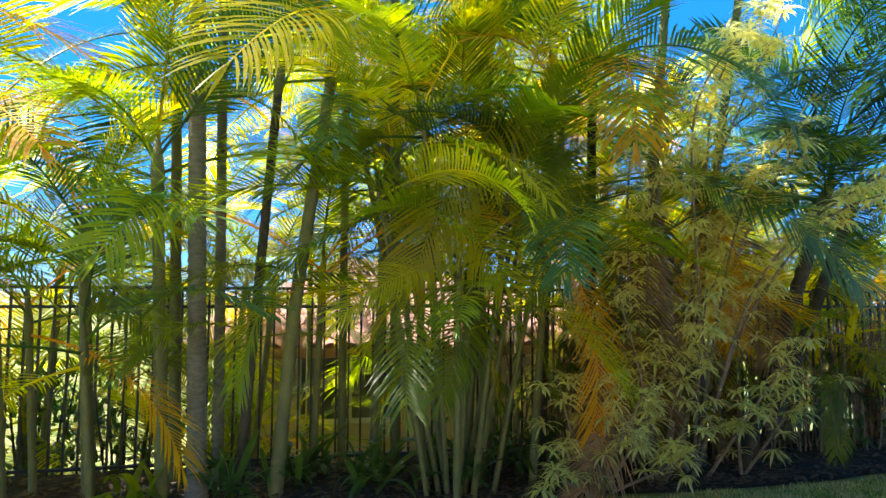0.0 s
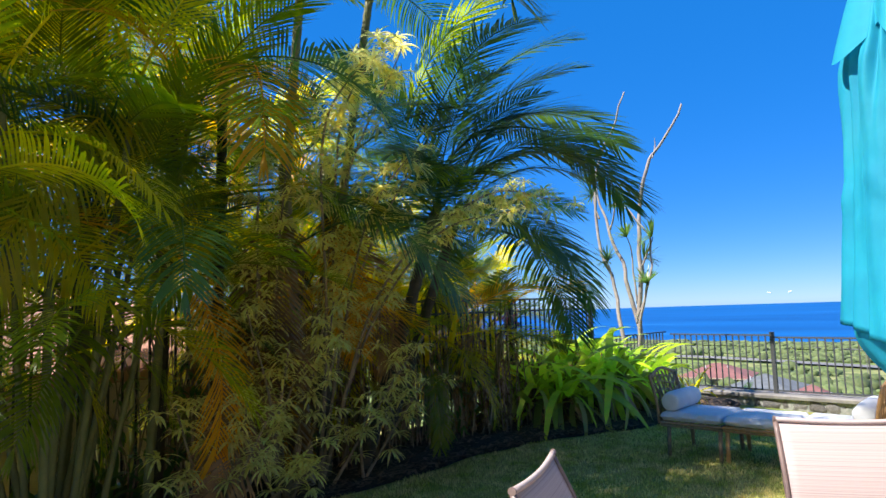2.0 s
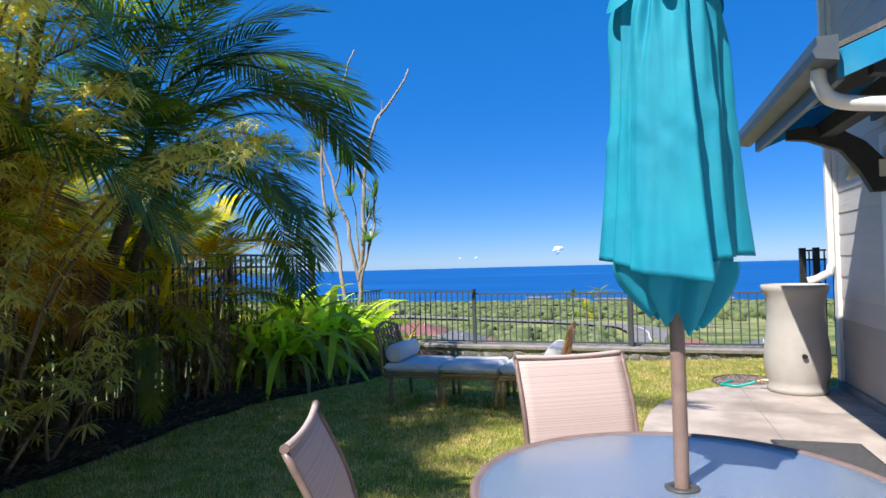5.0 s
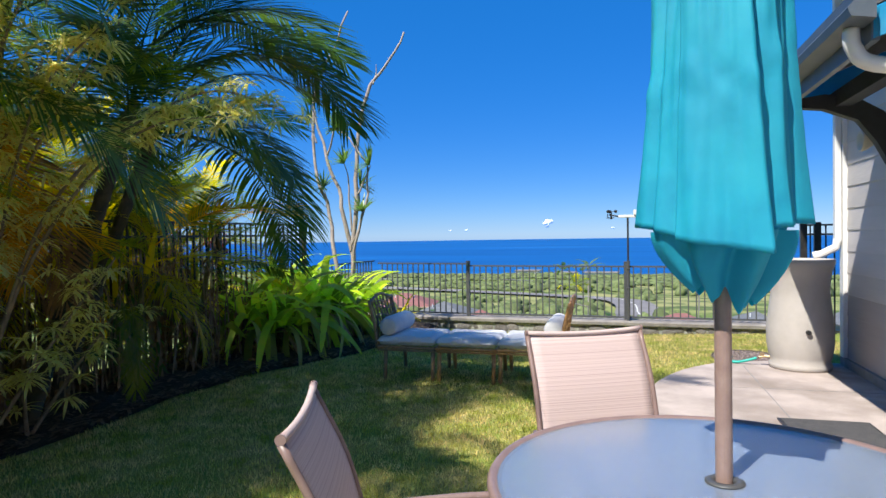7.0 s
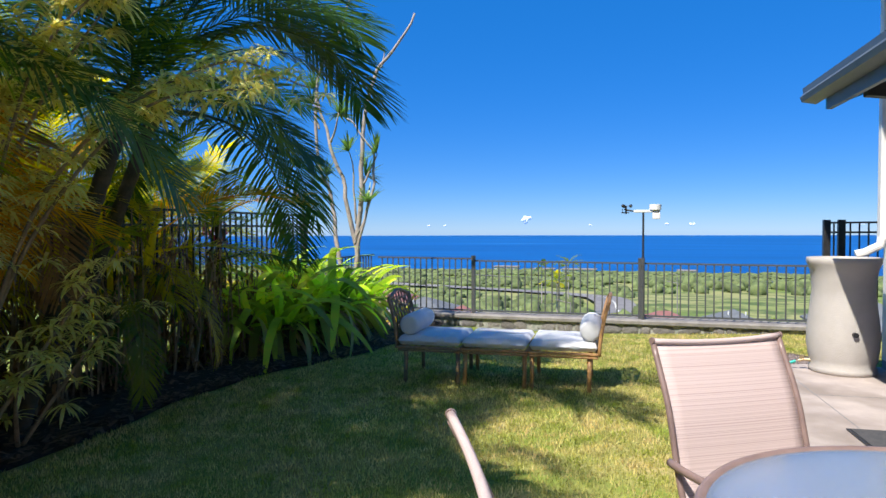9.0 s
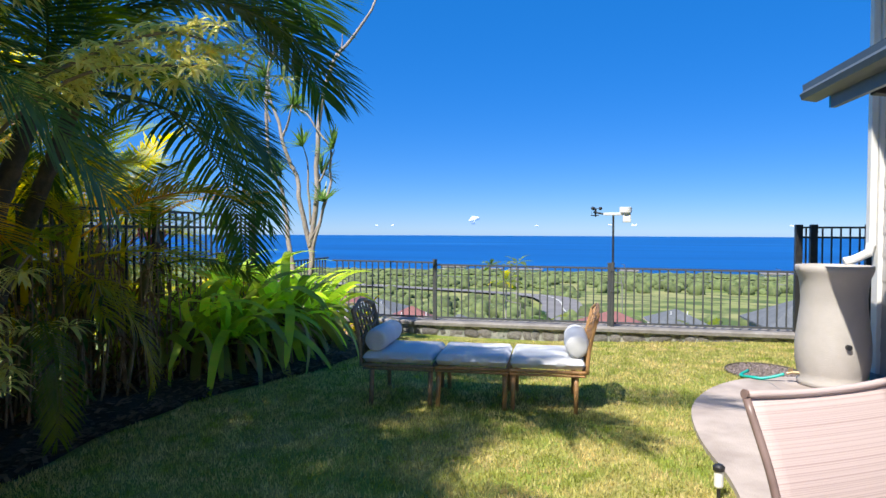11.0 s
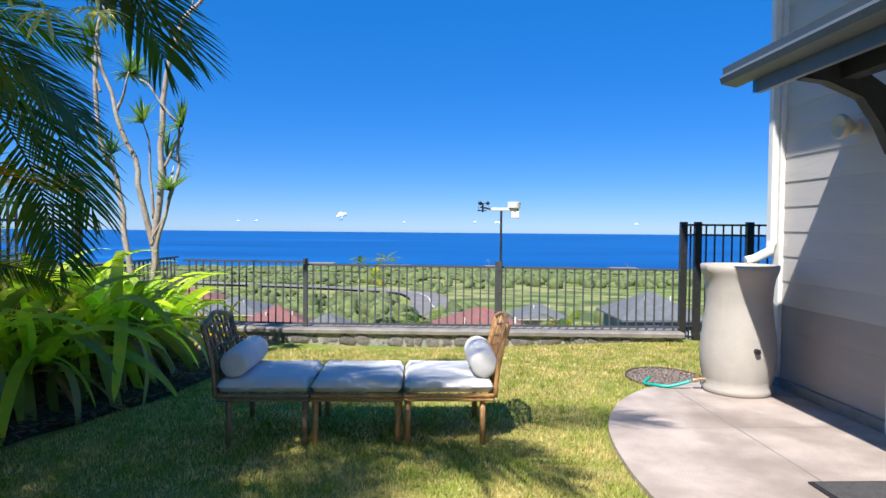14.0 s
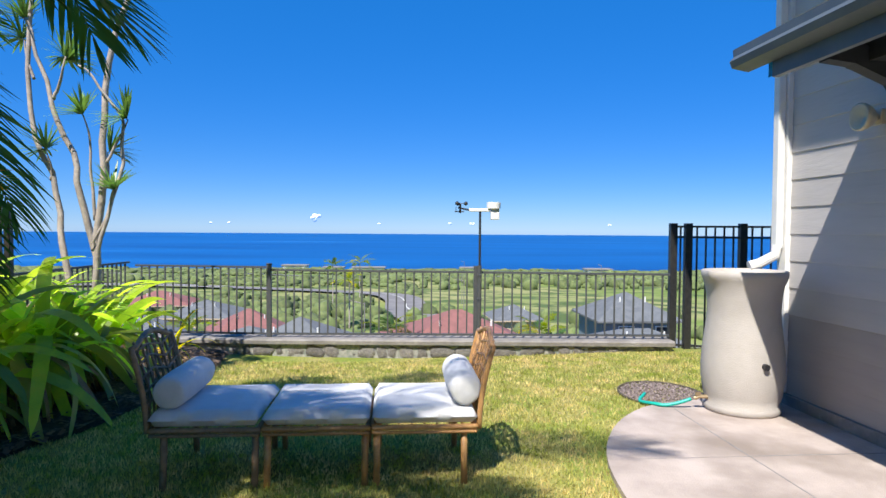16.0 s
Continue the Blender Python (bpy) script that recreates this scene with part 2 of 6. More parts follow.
def lawn_material():
    """Soil and thatch between the blades on the lot; fields and scrub beyond it."""
    m = bpy.data.materials.new("ground")
    m.use_nodes = True
    n, l = m.node_tree.nodes, m.node_tree.links
    b = n["Principled BSDF"]
    b.inputs["Roughness"].default_value = 0.95
    b.inputs["Specular IOR Level"].default_value = 0.15
    co = n.new("ShaderNodeTexCoord")

    def noise_mix(a, c, scale, lo, hi, detail=5):
        t = n.new("ShaderNodeTexNoise")
        t.inputs["Scale"].default_value = scale
        t.inputs["Detail"].default_value = detail
        l.new(co.outputs["Object"], t.inputs["Vector"])
        r = n.new("ShaderNodeMapRange")
        r.inputs["From Min"].default_value = lo
        r.inputs["From Max"].default_value = hi
        l.new(t.outputs["Fac"], r.inputs["Value"])
        x = n.new("ShaderNodeMix")
        x.data_type = "RGBA"
        for i, v in ((6, a), (7, c)):
            if isinstance(v, tuple):
                x.inputs[i].default_value = (*v, 1)
            else:
                l.new(v, x.inputs[i])
        l.new(r.outputs[0], x.inputs[0])
        return x.outputs[2]

    near = noise_mix((0.22, 0.27, 0.05), (0.42, 0.34, 0.14), 1.6, 0.42, 0.66)
    near = noise_mix(near, (0.14, 0.17, 0.04), 40, 0.45, 0.7)
    far = noise_mix((0.17, 0.235, 0.055), (0.29, 0.29, 0.12), 0.03, 0.4, 0.6)
    far = noise_mix(far, (0.09, 0.13, 0.045), 0.11, 0.47, 0.60, 8)
    sep = n.new("ShaderNodeSeparateXYZ")
    l.new(co.outputs["Object"], sep.inputs[0])
    r = n.new("ShaderNodeMapRange")
    r.inputs["From Min"].default_value = 13
    r.inputs["From Max"].default_value = 22
    l.new(sep.outputs["X"], r.inputs["Value"])
    x = n.new("ShaderNodeMix")
    x.data_type = "RGBA"
    l.new(r.outputs[0], x.inputs[0])
    l.new(near, x.inputs[6])
    l.new(far, x.inputs[7])
    l.new(x.outputs[2], b.inputs["Base Color"])
    return m


def sea_material():
    m = bpy.data.materials.new("sea")
    m.use_nodes = True
    n, l = m.node_tree.nodes, m.node_tree.links
    b = n["Principled BSDF"]
    b.inputs["Roughness"].default_value = 0.45
    b.inputs["Specular IOR Level"].default_value = 0.25
    co = n.new("ShaderNodeTexCoord")
    mp = n.new("ShaderNodeMapping")
    mp.inputs["Scale"].default_value = (0.006, 0.0012, 1)
    l.new(co.outputs["Object"], mp.inputs["Vector"])
    t = n.new("ShaderNodeTexNoise")
    t.inputs["Scale"].default_value = 1.0
    t.inputs["Detail"].default_value = 7
    t.inputs["Roughness"].default_value = 0.6
    l.new(mp.outputs[0], t.inputs["Vector"])
    r = n.new("ShaderNodeValToRGB")
    e = r.color_ramp.elements
    e[0].position, e[0].color = 0.30, (0.002, 0.055, 0.21, 1)
    e[1].position, e[1].color = 0.62, (0.004, 0.105, 0.34, 1)
    e.new(0.70).color = (0.03, 0.16, 0.40, 1)
    l.new(t.outputs["Fac"], r.inputs[0])
    l.new(r.outputs[0], b.inputs["Base Color"])
    bp = n.new("ShaderNodeBump")
    bp.inputs["Strength"].default_value = 0.4
    bp.inputs["Distance"].default_value = 2.0
    l.new(t.outputs["Fac"], bp.inputs["Height"])
    l.new(bp.outputs[0], b.inputs["Normal"])
    return m


SLING = sling_material()
# table tint carries the blue of the reflected sky
TABLE_GLASS = glass_material("table_glass", (0.44, 0.54, 0.70), 0.2, 0.7)
DOOR_GLASS = glass_material("door_glass", (0.25, 0.28, 0.3), 0.03, 0.5)
GROUND = lawn_material()
SEA = sea_material()
GRASS_GREEN = material("grass_blade", (0.27, 0.31, 0.05), 0.6, (0.62, 0.50, 0.24), 4.5, vary=0.4, island=True, translucent=0.35)


# ---- mesh helpers ----
def finish(name, bm, mat, smooth=False):
    me = bpy.data.meshes.new(name)
    bm.to_mesh(me)
    bm.free()
    me.materials.append(mat)
    if smooth:
        me.shade_smooth()
    return me


def part(name, bm, mat, parent=None, label="", smooth=False, kind=""):
    """One mesh under a thing or a part; shares a finished mesh if given one."""
    me = bm if isinstance(bm, bpy.types.Mesh) else finish(name, bm, mat, smooth)
    ob = new(name, me)
    ob.parent = parent
    return tagged(ob, label=label, kind=kind)


def thing(name, place, label, category, group="", rz=0.0):
    ob = new(name)
    ob.empty_display_size = 0.1
    ob.matrix_world = Matrix.Translation(place) @ Matrix.Rotation(rz, 4, "Z")
    return tagged(ob, label, category, group)


def structure(name, bm, mat, label="", parent=None, smooth=False):
    return part(name, bm, mat, parent, label, smooth, kind="structure")


def box(bm, lo, hi, bevel=0.0, m=None):
    c = [(a + b) / 2 for a, b in zip(lo, hi)]
    s = [abs(b - a) for a, b in zip(lo, hi)]
    mat = Matrix.Translation(c) @ Matrix.Diagonal((*s, 1))
    if m is not None:
        mat = m @ mat
    r = bmesh.ops.create_cube(bm, size=1, matrix=mat)
    if bevel:
        edges = list({e for v in r["verts"] for e in v.link_edges})
        bmesh.ops.bevel(bm, geom=edges, offset=bevel, segments=2, affect="EDGES", profile=0.6)
    return bm


def box_mesh(lo, hi, bevel=0.0):
    return box(bmesh.new(), lo, hi, bevel)


def tube(bm, pts, radii, sides=8, caps=True):
    """A tube along the points, of the radii given."""
    pts = [Vector(p) for p in pts]
    if not isinstance(radii, (list, tuple)):
        radii = [radii] * len(pts)
    rings = []
    up = Vector((0.13, 0.31, 0.94))
    for i, p in enumerate(pts):
        d = (pts[min(i + 1, len(pts) - 1)] - pts[max(i - 1, 0)]).normalized()
        a = d.cross(up)
        if a.length < 0.2:
            a = d.cross(Vector((1, 0, 0)))
        a.normalize()
        b = d.cross(a).normalized()
        up = a.cross(d)
        rings.append([bm.verts.new(p + radii[i] * (a * math.cos(2 * math.pi * k / sides) + b * math.sin(2 * math.pi * k / sides))) for k in range(sides)])
    for r0, r1 in zip(rings, rings[1:]):
        for k in range(sides):
            bm.faces.new((r0[k], r0[(k + 1) % sides], r1[(k + 1) % sides], r1[k]))
    if caps:
        bm.faces.new(rings[0][::-1])
        bm.faces.new(rings[-1])
    return bm


def lathe(bm, profile, sides=32, squash=1.0):
    """A turned body from (radius, height) pairs; closed at both ends."""
    rings = [[bm.verts.new((r * math.cos(2 * math.pi * k / sides), r * squash * math.sin(2 * math.pi * k / sides), z)) for k in range(sides)] for r, z in profile]
    for a, b in zip(rings, rings[1:]):
        for k in range(sides):
            bm.faces.new((a[k], a[(k + 1) % sides], b[(k + 1) % sides], b[k]))
    bm.faces.new(rings[0][::-1])
    bm.faces.new(rings[-1])
    return bm


def spline(points, n):
    """A smooth line through the points (Catmull-Rom)."""
    p = [Vector(q) for q in points]
    p = [2 * p[0] - p[1], *p, 2 * p[-1] - p[-2]]
    out = []
    segs = len(p) - 3
    for i in range(n):
        t = i / (n - 1) * segs
        k = min(int(t), segs - 1)
        t -= k
        a, b, c, d = p[k:k + 4]
        out.append(0.5 * ((2 * b) + (c - a) * t + (2 * a - 5 * b + 4 * c - d) * t * t + (3 * b - a - 3 * c + d) * t ** 3))
    return out


def plate(bm, outline, z0, z1):
    """A flat slab from an outline in plan."""
    lo = [bm.verts.new((x, y, z0)) for x, y in outline]
    hi = [bm.verts.new((x, y, z1)) for x, y in outline]
    n = len(outline)
    for i in range(n):
        bm.faces.new((lo[i], lo[(i + 1) % n], hi[(i + 1) % n], hi[i]))
    bm.faces.new(hi)
    bm.faces.new(lo[::-1])
    return bm


# ---- ground, sea, bed ----
def fence_x(y):
    return 11.12 + 0.134 * (y + 0.1)


def smooth01(t):
    t = min(max(t, 0.0), 1.0)
    return t * t * (3 - 2 * t)


FALL_X = [12.4, 30, 67, 120, 300, 570, 640]
FALL_Z = [-1.6, -6.0, -12.0, -14.5, -22.0, -34.2, -38.5]


def ground_z(x, y):
    if x <= 12.4:
        z = -0.22 * smooth01((x - 8.5) / 3.0) * smooth01((y + 1.0) / 5)
        z -= 1.6 * smooth01((x - fence_x(y) - 0.15) / (12.6 - fence_x(y)) if x > fence_x(y) + 0.15 else 0)
        if y > 7.0:
            z -= 1.6 * smooth01((y - 7.0) / 0.8)
        return z
    z = float(np.interp(x, FALL_X, FALL_Z))
    z += 1.5 * noise.noise((x * 0.02, y * 0.02, 0.3)) * smooth01((x - 20) / 60)
    return z


def build_ground():
    xs = sorted(set([-600, -200, -80, -40, -20, -10, -6] + [round(-4 + 0.4 * i, 2) for i in range(41)] + [12.8, 13.5, 15, 18, 22, 27, 33, 40, 48, 57, 67, 80, 95, 110, 130, 150, 175, 200, 230, 260, 300, 340, 380, 430, 480, 530, 580, 620, 660, 700, 760]))
    ys = sorted(set([-1500, -1000, -700, -500, -350, -250, -180, -130, -90, -60, -40, -25, -15, -8, -4] + [round(-2 + 0.4 * i, 2) for i in range(26)] + [9, 10.5, 13, 18, 25, 40, 60, 90, 130, 180, 250, 350, 500, 700, 1000, 1500]))
    bm = bmesh.new()
    grid = [[bm.verts.new((x, y, ground_z(x, y) + (0.012 * noise.noise((x, y, 0)) if x < 12 else 0) - 0.004)) for y in ys] for x in xs]
    for i in range(len(xs) - 1):
        for j in range(len(ys) - 1):
            bm.faces.new((grid[i][j], grid[i + 1][j], grid[i + 1][j + 1], grid[i][j + 1]))
    structure("ground", bm, GROUND, "grassy ground falling away to coastal fields", smooth=True)


build_ground()
bm = bmesh.new()
sea_x = [500, 1200, 2400, 4850]
sv = [[bm.verts.new((x, y, -35.0)) for y in (-4800, -1600, 0, 1600, 4800)] for x in sea_x]
for i in range(3):
    for j in range(4):
        bm.faces.new((sv[i][j], sv[i + 1][j], sv[i + 1][j + 1], sv[i][j + 1]))
structure("water", bm, SEA, "deep blue open ocean with pale wind streaks")

BED_EDGE = [(-6, 5.9), (-2, 5.85), (1, 5.75), (3, 5.7), (4.6, 5.68), (5.6, 5.78), (6.5, 5.72), (7.2, 5.45), (8.1, 5.15), (9.2, 5.0), (10.4, 5.2), (11.75, 5.5)]


def bed_y(x):
    return float(np.interp(x, [p[0] for p in BED_EDGE], [p[1] for p in BED_EDGE]))


bm = bmesh.new()
rows_ = []
for i in range(120):
    x = -6 + 17.85 * i / 119
    col = []
    for j in range(14):
        y0 = bed_y(x) + 0.05 * noise.noise((x * 2.1, 0, 4))
        y = y0 + (6.98 - y0) * j / 13
        hump = 0.02 + 0.07 * smooth01(j / 4) + 0.05 * noise.noise((x * 1.6, y * 1.6, 2)) * (1 if j else 0)
        col.append(bm.verts.new((x, y, ground_z(x, 5) + (hump if j else -0.03))))
    rows_.append(col)
for a, b in zip(rows_, rows_[1:]):
    for j in range(13):
        bm.faces.new((a[j], b[j], b[j + 1], a[j + 1]))
structure("planting_bed", bm, MULCH, "dark mulched planting bed along the fence", smooth=True)


# ---- patio ----
SKEW = Matrix.Translation((8.45, -0.06, 0)) @ Matrix.Rotation(radians(3.8), 4, "Z") @ Matrix.Translation((-8.45, 0.06, 0))
PATIO_EDGE = spline([(-3.0, 1.35), (1.8, 1.38), (2.55, 1.5), (2.84, 1.83), (3.1, 2.15), (3.6, 2.24), (4.2, 2.05), (4.9, 1.8), (5.6, 1.74), (6.4, 1.79), (7.2, 1.73), (7.85, 1.5), (8.3, 1.18), (8.5, 0.86), (8.62, 0.4), (8.62, -0.1)], 90)
bm = bmesh.new()
plate(bm, [(-3.0, -1.0)] + [(8.62, -0.35)] + [(p.x, p.y) for p in PATIO_EDGE[::-1]], -0.12, 0.03)
bmesh.ops.bevel(bm, geom=[e for e in bm.edges if abs(e.verts[0].co.z - 0.03) < 1e-4 and abs(e.verts[1].co.z - 0.03) < 1e-4], offset=0.012, segments=2, affect="EDGES")
patio = structure("patio", bm, CONCRETE, "pale weathered concrete patio slab with a curved edge")
for lo, hi in (((-3.0, 0.90, 0.0305), (8.36, 0.908, 0.032)), ((7.3, -0.06, 0.0305), (7.307, 0.899, 0.032)), ((7.3, 0.909, 0.0305), (7.304, 1.62, 0.0315)), ((4.2, -0.06, 0.0305), (4.208, 1.9, 0.032))):
    j_ = structure("joint", box_mesh(lo, hi), FOUNDATION, parent=patio)
    j_.matrix_world = SKEW


# ---- house ----
WALL_Y, CORNER_X, LAP = -0.09, 8.58, 0.2185
house = thing("house", (0, 0, 0), "grey lap-sided two-storey house with white corner trim and a patio door", "house")
house.matrix_world = SKEW
bm = bmesh.new()
box(bm, (-6.0, -0.4, 0.0), (5.06, WALL_Y - 0.03, 5.0))
box(bm, (7.02, -0.4, 0.0), (CORNER_X - 0.02, WALL_Y - 0.03, 5.0))
box(bm, (5.06, -0.4, 2.36), (7.02, WALL_Y - 0.03, 5.0))
box(bm, (CORNER_X - 0.3, -9.0, 0.0), (CORNER_X - 0.02, -0.4, 5.0))
box(bm, (-6.0, -9.0, 0.0), (-5.7, -0.4, 5.0))
box(bm, (-5.7, -9.0, 0.0), (CORNER_X - 0.3, -8.7, 5.0))
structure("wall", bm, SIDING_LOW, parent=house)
structure("foundation", box_mesh((-6.0, WALL_Y - 0.03, 0.0), (CORNER_X + 0.01, WALL_Y + 0.03, 0.115), 0.004), FOUNDATION, "grey concrete footing strip", house)
structure("floor", box_mesh((-5.7, -8.7, 0.0), (8.2, -0.4, 0.05)), DARK_INSIDE, parent=house)
# unseen main roof; eave height and overhang set to shade the upper wall
bm = bmesh.new()
rv = [bm.verts.new(v) for v in ((-6.6, 0.88, 5.0), (9.1, 0.88, 5.0), (9.1, -9.5, 5.0), (-6.6, -9.5, 5.0), (-1.0, -4.5, 7.2), (3.5, -4.5, 7.2))]
for f in ((0, 1, 5, 4), (1, 2, 5), (2, 3, 4, 5), (3, 0, 4), (3, 2, 1, 0)):
    bm.faces.new([rv[i] for i in f])
structure("roof", bm, SHINGLE, parent=house)


def plank_mesh(length):
    bm = bmesh.new()
    pts = [(-0.004, 0.0), (0.015, 0.0), (0.017, 0.003), (0.008, LAP + 0.02), (-0.004, LAP + 0.02)]
    a = [bm.verts.new((0, y, z)) for y, z in pts]
    b = [bm.verts.new((length, y, z)) for y, z in pts]
    n = len(pts)
    for i in range(n):
        bm.faces.new((a[i], b[i], b[(i + 1) % n], a[(i + 1) % n]))
    bm.faces.new(a)
    bm.faces.new(b[::-1])
    return bm


planks = {}


def plank(x0, x1, z, mat):
    key = (round(x1 - x0, 3), mat.name)
    if key not in planks:
        planks[key] = finish("siding_board", plank_mesh(x1 - x0), mat)
    ob = part("siding_board", planks[key], None, house, kind="structure")
    ob.location = (x0, WALL_Y - 0.022, z)


for i in range(22):
    z = 0.105 + LAP * i
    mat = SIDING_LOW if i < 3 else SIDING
    if z < 2.28:
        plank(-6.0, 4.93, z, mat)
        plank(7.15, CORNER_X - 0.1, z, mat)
    else:
        plank(-6.0, CORNER_X - 0.1, z, mat)
structure("corner_trim", box_mesh((CORNER_X - 0.1, WALL_Y - 0.02, 0.115), (CORNER_X + 0.015, WALL_Y + 0.03, 4.99), 0.004), WHITE, "white corner board", house)
structure("corner_trim", box_mesh((CORNER_X - 0.02, WALL_Y - 0.12, 0.115), (CORNER_X + 0.02, WALL_Y - 0.022, 4.99), 0.004), WHITE, "white corner board", house)

door = tagged(part("door", box_mesh((4.94, WALL_Y - 0.02, 2.31), (7.14, WALL_Y + 0.035, 2.43), 0.004), WHITE, house, "white sliding patio door with dark glass"), kind="structure")
for lo, hi in (((4.94, WALL_Y - 0.02, 0.03), (5.06, WALL_Y + 0.033, 2.309)), ((7.02, WALL_Y - 0.02, 0.03), (7.14, WALL_Y + 0.033, 2.309))):
    structure("casing", box_mesh(lo, hi, 0.004), WHITE, parent=door)
structure("sill", box_mesh((5.061, WALL_Y - 0.2, 0.031), (7.019, WALL_Y + 0.03, 0.09), 0.004), GREY_METAL, parent=door)
for x0, x1, y in ((5.07, 6.09, -0.2), (6.02, 7.01, -0.15)):
    bm = bmesh.new()
    for lo, hi in (((x0, y, 0.092), (x0 + 0.07, y + 0.04, 2.3)), ((x1 - 0.07, y, 0.092), (x1, y + 0.04, 2.3)), ((x0 + 0.071, y, 0.092), (x1 - 0.071, y + 0.04, 0.18)), ((x0 + 0.071, y, 2.22), (x1 - 0.071, y + 0.04, 2.3))):
        box(bm, lo, hi, 0.003)
    sash = structure("sash", bm, WHITE, parent=door)
    structure("pane", box_mesh((x0 + 0.065, y + 0.015, 0.17), (x1 - 0.065, y + 0.021, 2.23)), DOOR_GLASS, parent=door)

# pent roof over the door
EAVE_Y, EAVE_Z, EX0, EX1 = 0.905, 2.575, 4.785, 7.24
canopy = thing("pent_roof", (0, 0, 0), "small grey pent roof over the patio door with knee brackets", "roof")
canopy["kind"] = "structure"
canopy.matrix_world = SKEW
bm = bmesh.new()
prof = [(EAVE_Y - 0.02, EAVE_Z - 0.02), (EAVE_Y - 0.02, EAVE_Z - 0.05), (WALL_Y + 0.03, EAVE_Z + 0.33), (WALL_Y + 0.03, EAVE_Z + 0.37)]
a = [bm.verts.new((EX0, y, z)) for y, z in prof]
b = [bm.verts.new((EX1, y, z)) for y, z in prof]
for i in range(4):
    bm.faces.new((a[i], b[i], b[(i + 1) % 4], a[(i + 1) % 4]))
bm.faces.new(a[::-1])
bm.faces.new(b)
structure("deck", bm, SHINGLE, parent=canopy)
for x in (EX0, EX1 - 0.04):
    bm = bmesh.new()
    prof = [(EAVE_Y - 0.03, EAVE_Z - 0.055), (EAVE_Y - 0.03, EAVE_Z - 0.21), (WALL_Y + 0.03, EAVE_Z + 0.16), (WALL_Y + 0.03, EAVE_Z + 0.325)]
    a = [bm.verts.new((x, y, z)) for y, z in prof]
    b = [bm.verts.new((x + 0.04, y, z)) for y, z in prof]
    for i in range(4):
        bm.faces.new((a[i], b[i], b[(i + 1) % 4], a[(i + 1) % 4]))
    bm.faces.new(a[::-1])
    bm.faces.new(b)
    structure("rake_board", bm, TRIM_TEAL, "teal-grey sloping rake board", canopy)
structure("fascia", box_mesh((EX0, EAVE_Y - 0.06, EAVE_Z - 0.22), (EX1 - 0.05, EAVE_Y - 0.022, EAVE_Z - 0.056), 0.003), TRIM_GREY, parent=canopy)
structure("soffit_beam", box_mesh((EX0 + 0.05, 0.3, EAVE_Z - 0.16), (EX1 - 0.05, 0.42, EAVE_Z - 0.03), 0.005), TRIM_DARK, parent=canopy)
structure("ledger", box_mesh((EX0 + 0.05, WALL_Y + 0.035, EAVE_Z - 0.02), (EX1 - 0.05, WALL_Y + 0.075, EAVE_Z + 0.2), 0.004), TRIM_DARK, parent=canopy)
bm = bmesh.new()
prof = [(0.0, 0.0), (0.11, 0.02), (0.125, 0.06), (0.10, 0.09), (0.105, 0.135), (0.10, 0.135), (0.092, 0.088), (0.115, 0.06), (0.1, 0.027), (0.006, 0.006), (0.006, 0.135), (0.0, 0.135)]
a = [bm.verts.new((EX0 - 0.08, EAVE_Y - 0.018 + y, EAVE_Z - 0.13 + z)) for y, z in prof]
b = [bm.verts.new((EX1 + 0.2, EAVE_Y - 0.018 + y, EAVE_Z - 0.13 + z)) for y, z in prof]
n = len(prof)
for i in range(n):
    bm.faces.new((a[i], b[i], b[(i + 1) % n], a[(i + 1) % n]))
gutter = structure("gutter", bm, TRIM_GREY, "dark grey rain gutter", canopy)
for x in (EX0 - 0.08, EX1 + 0.2):
    bm = bmesh.new()
    f = [(0.0, 0.0), (0.11, 0.02), (0.125, 0.06), (0.10, 0.09), (0.105, 0.135), (0.0, 0.135)]
    a = [bm.verts.new((x - 0.002, EAVE_Y - 0.018 + y, EAVE_Z - 0.13 + z)) for y, z in f]
    b = [bm.verts.new((x + 0.002, EAVE_Y - 0.018 + y, EAVE_Z - 0.13 + z)) for y, z in f]
    for i in range(6):
        bm.faces.new((a[i], b[i], b[(i + 1) % 6], a[(i + 1) % 6]))
    bm.faces.new(a[::-1])
    bm.faces.new(b)
    structure("end_cap", bm, TRIM_GREY, parent=gutter)
for x in (EX0 + 0.15, EX1 - 0.24):
    bm = bmesh.new()
    prof = [(WALL_Y + 0.035, 1.94), (WALL_Y + 0.13, 1.94), (0.13, 2.12), (0.26, 2.30), (0.5, 2.4), (0.66, 2.42), (0.66, 2.5), (0.5, 2.52), (0.25, 2.47), (0.08, 2.36), (WALL_Y + 0.035, 2.2)]
    n = len(prof)
    a = [bm.verts.new((x, y, z)) for y, z in prof]
    b = [bm.verts.new((x + 0.09, y, z)) for y, z in prof]
    for i in range(n):
        bm.faces.new((a[i], b[i], b[(i + 1) % n], a[(i + 1) % n]))
    bm.faces.new(a[::-1])
    bm.faces.new(b)
    structure("knee_bracket", bm, TRIM_DARK, "dark curved wooden knee bracket", canopy)

bm = bmesh.new()
tube(bm, spline([(EX0 + 0.12, EAVE_Y + 0.03, EAVE_Z - 0.12), (EX0 + 0.12, EAVE_Y + 0.02, EAVE_Z - 0.22), (EX0 + 0.12, EAVE_Y - 0.08, EAVE_Z - 0.31), (EX0 + 0.12, 0.4, EAVE_Z - 0.37), (EX0 + 0.1, WALL_Y + 0.09, EAVE_Z - 0.5), (EX0 + 0.1, WALL_Y + 0.07, EAVE_Z - 0.7), (EX0 + 0.1, WALL_Y + 0.07, 0.3)], 40), 0.042, 10)
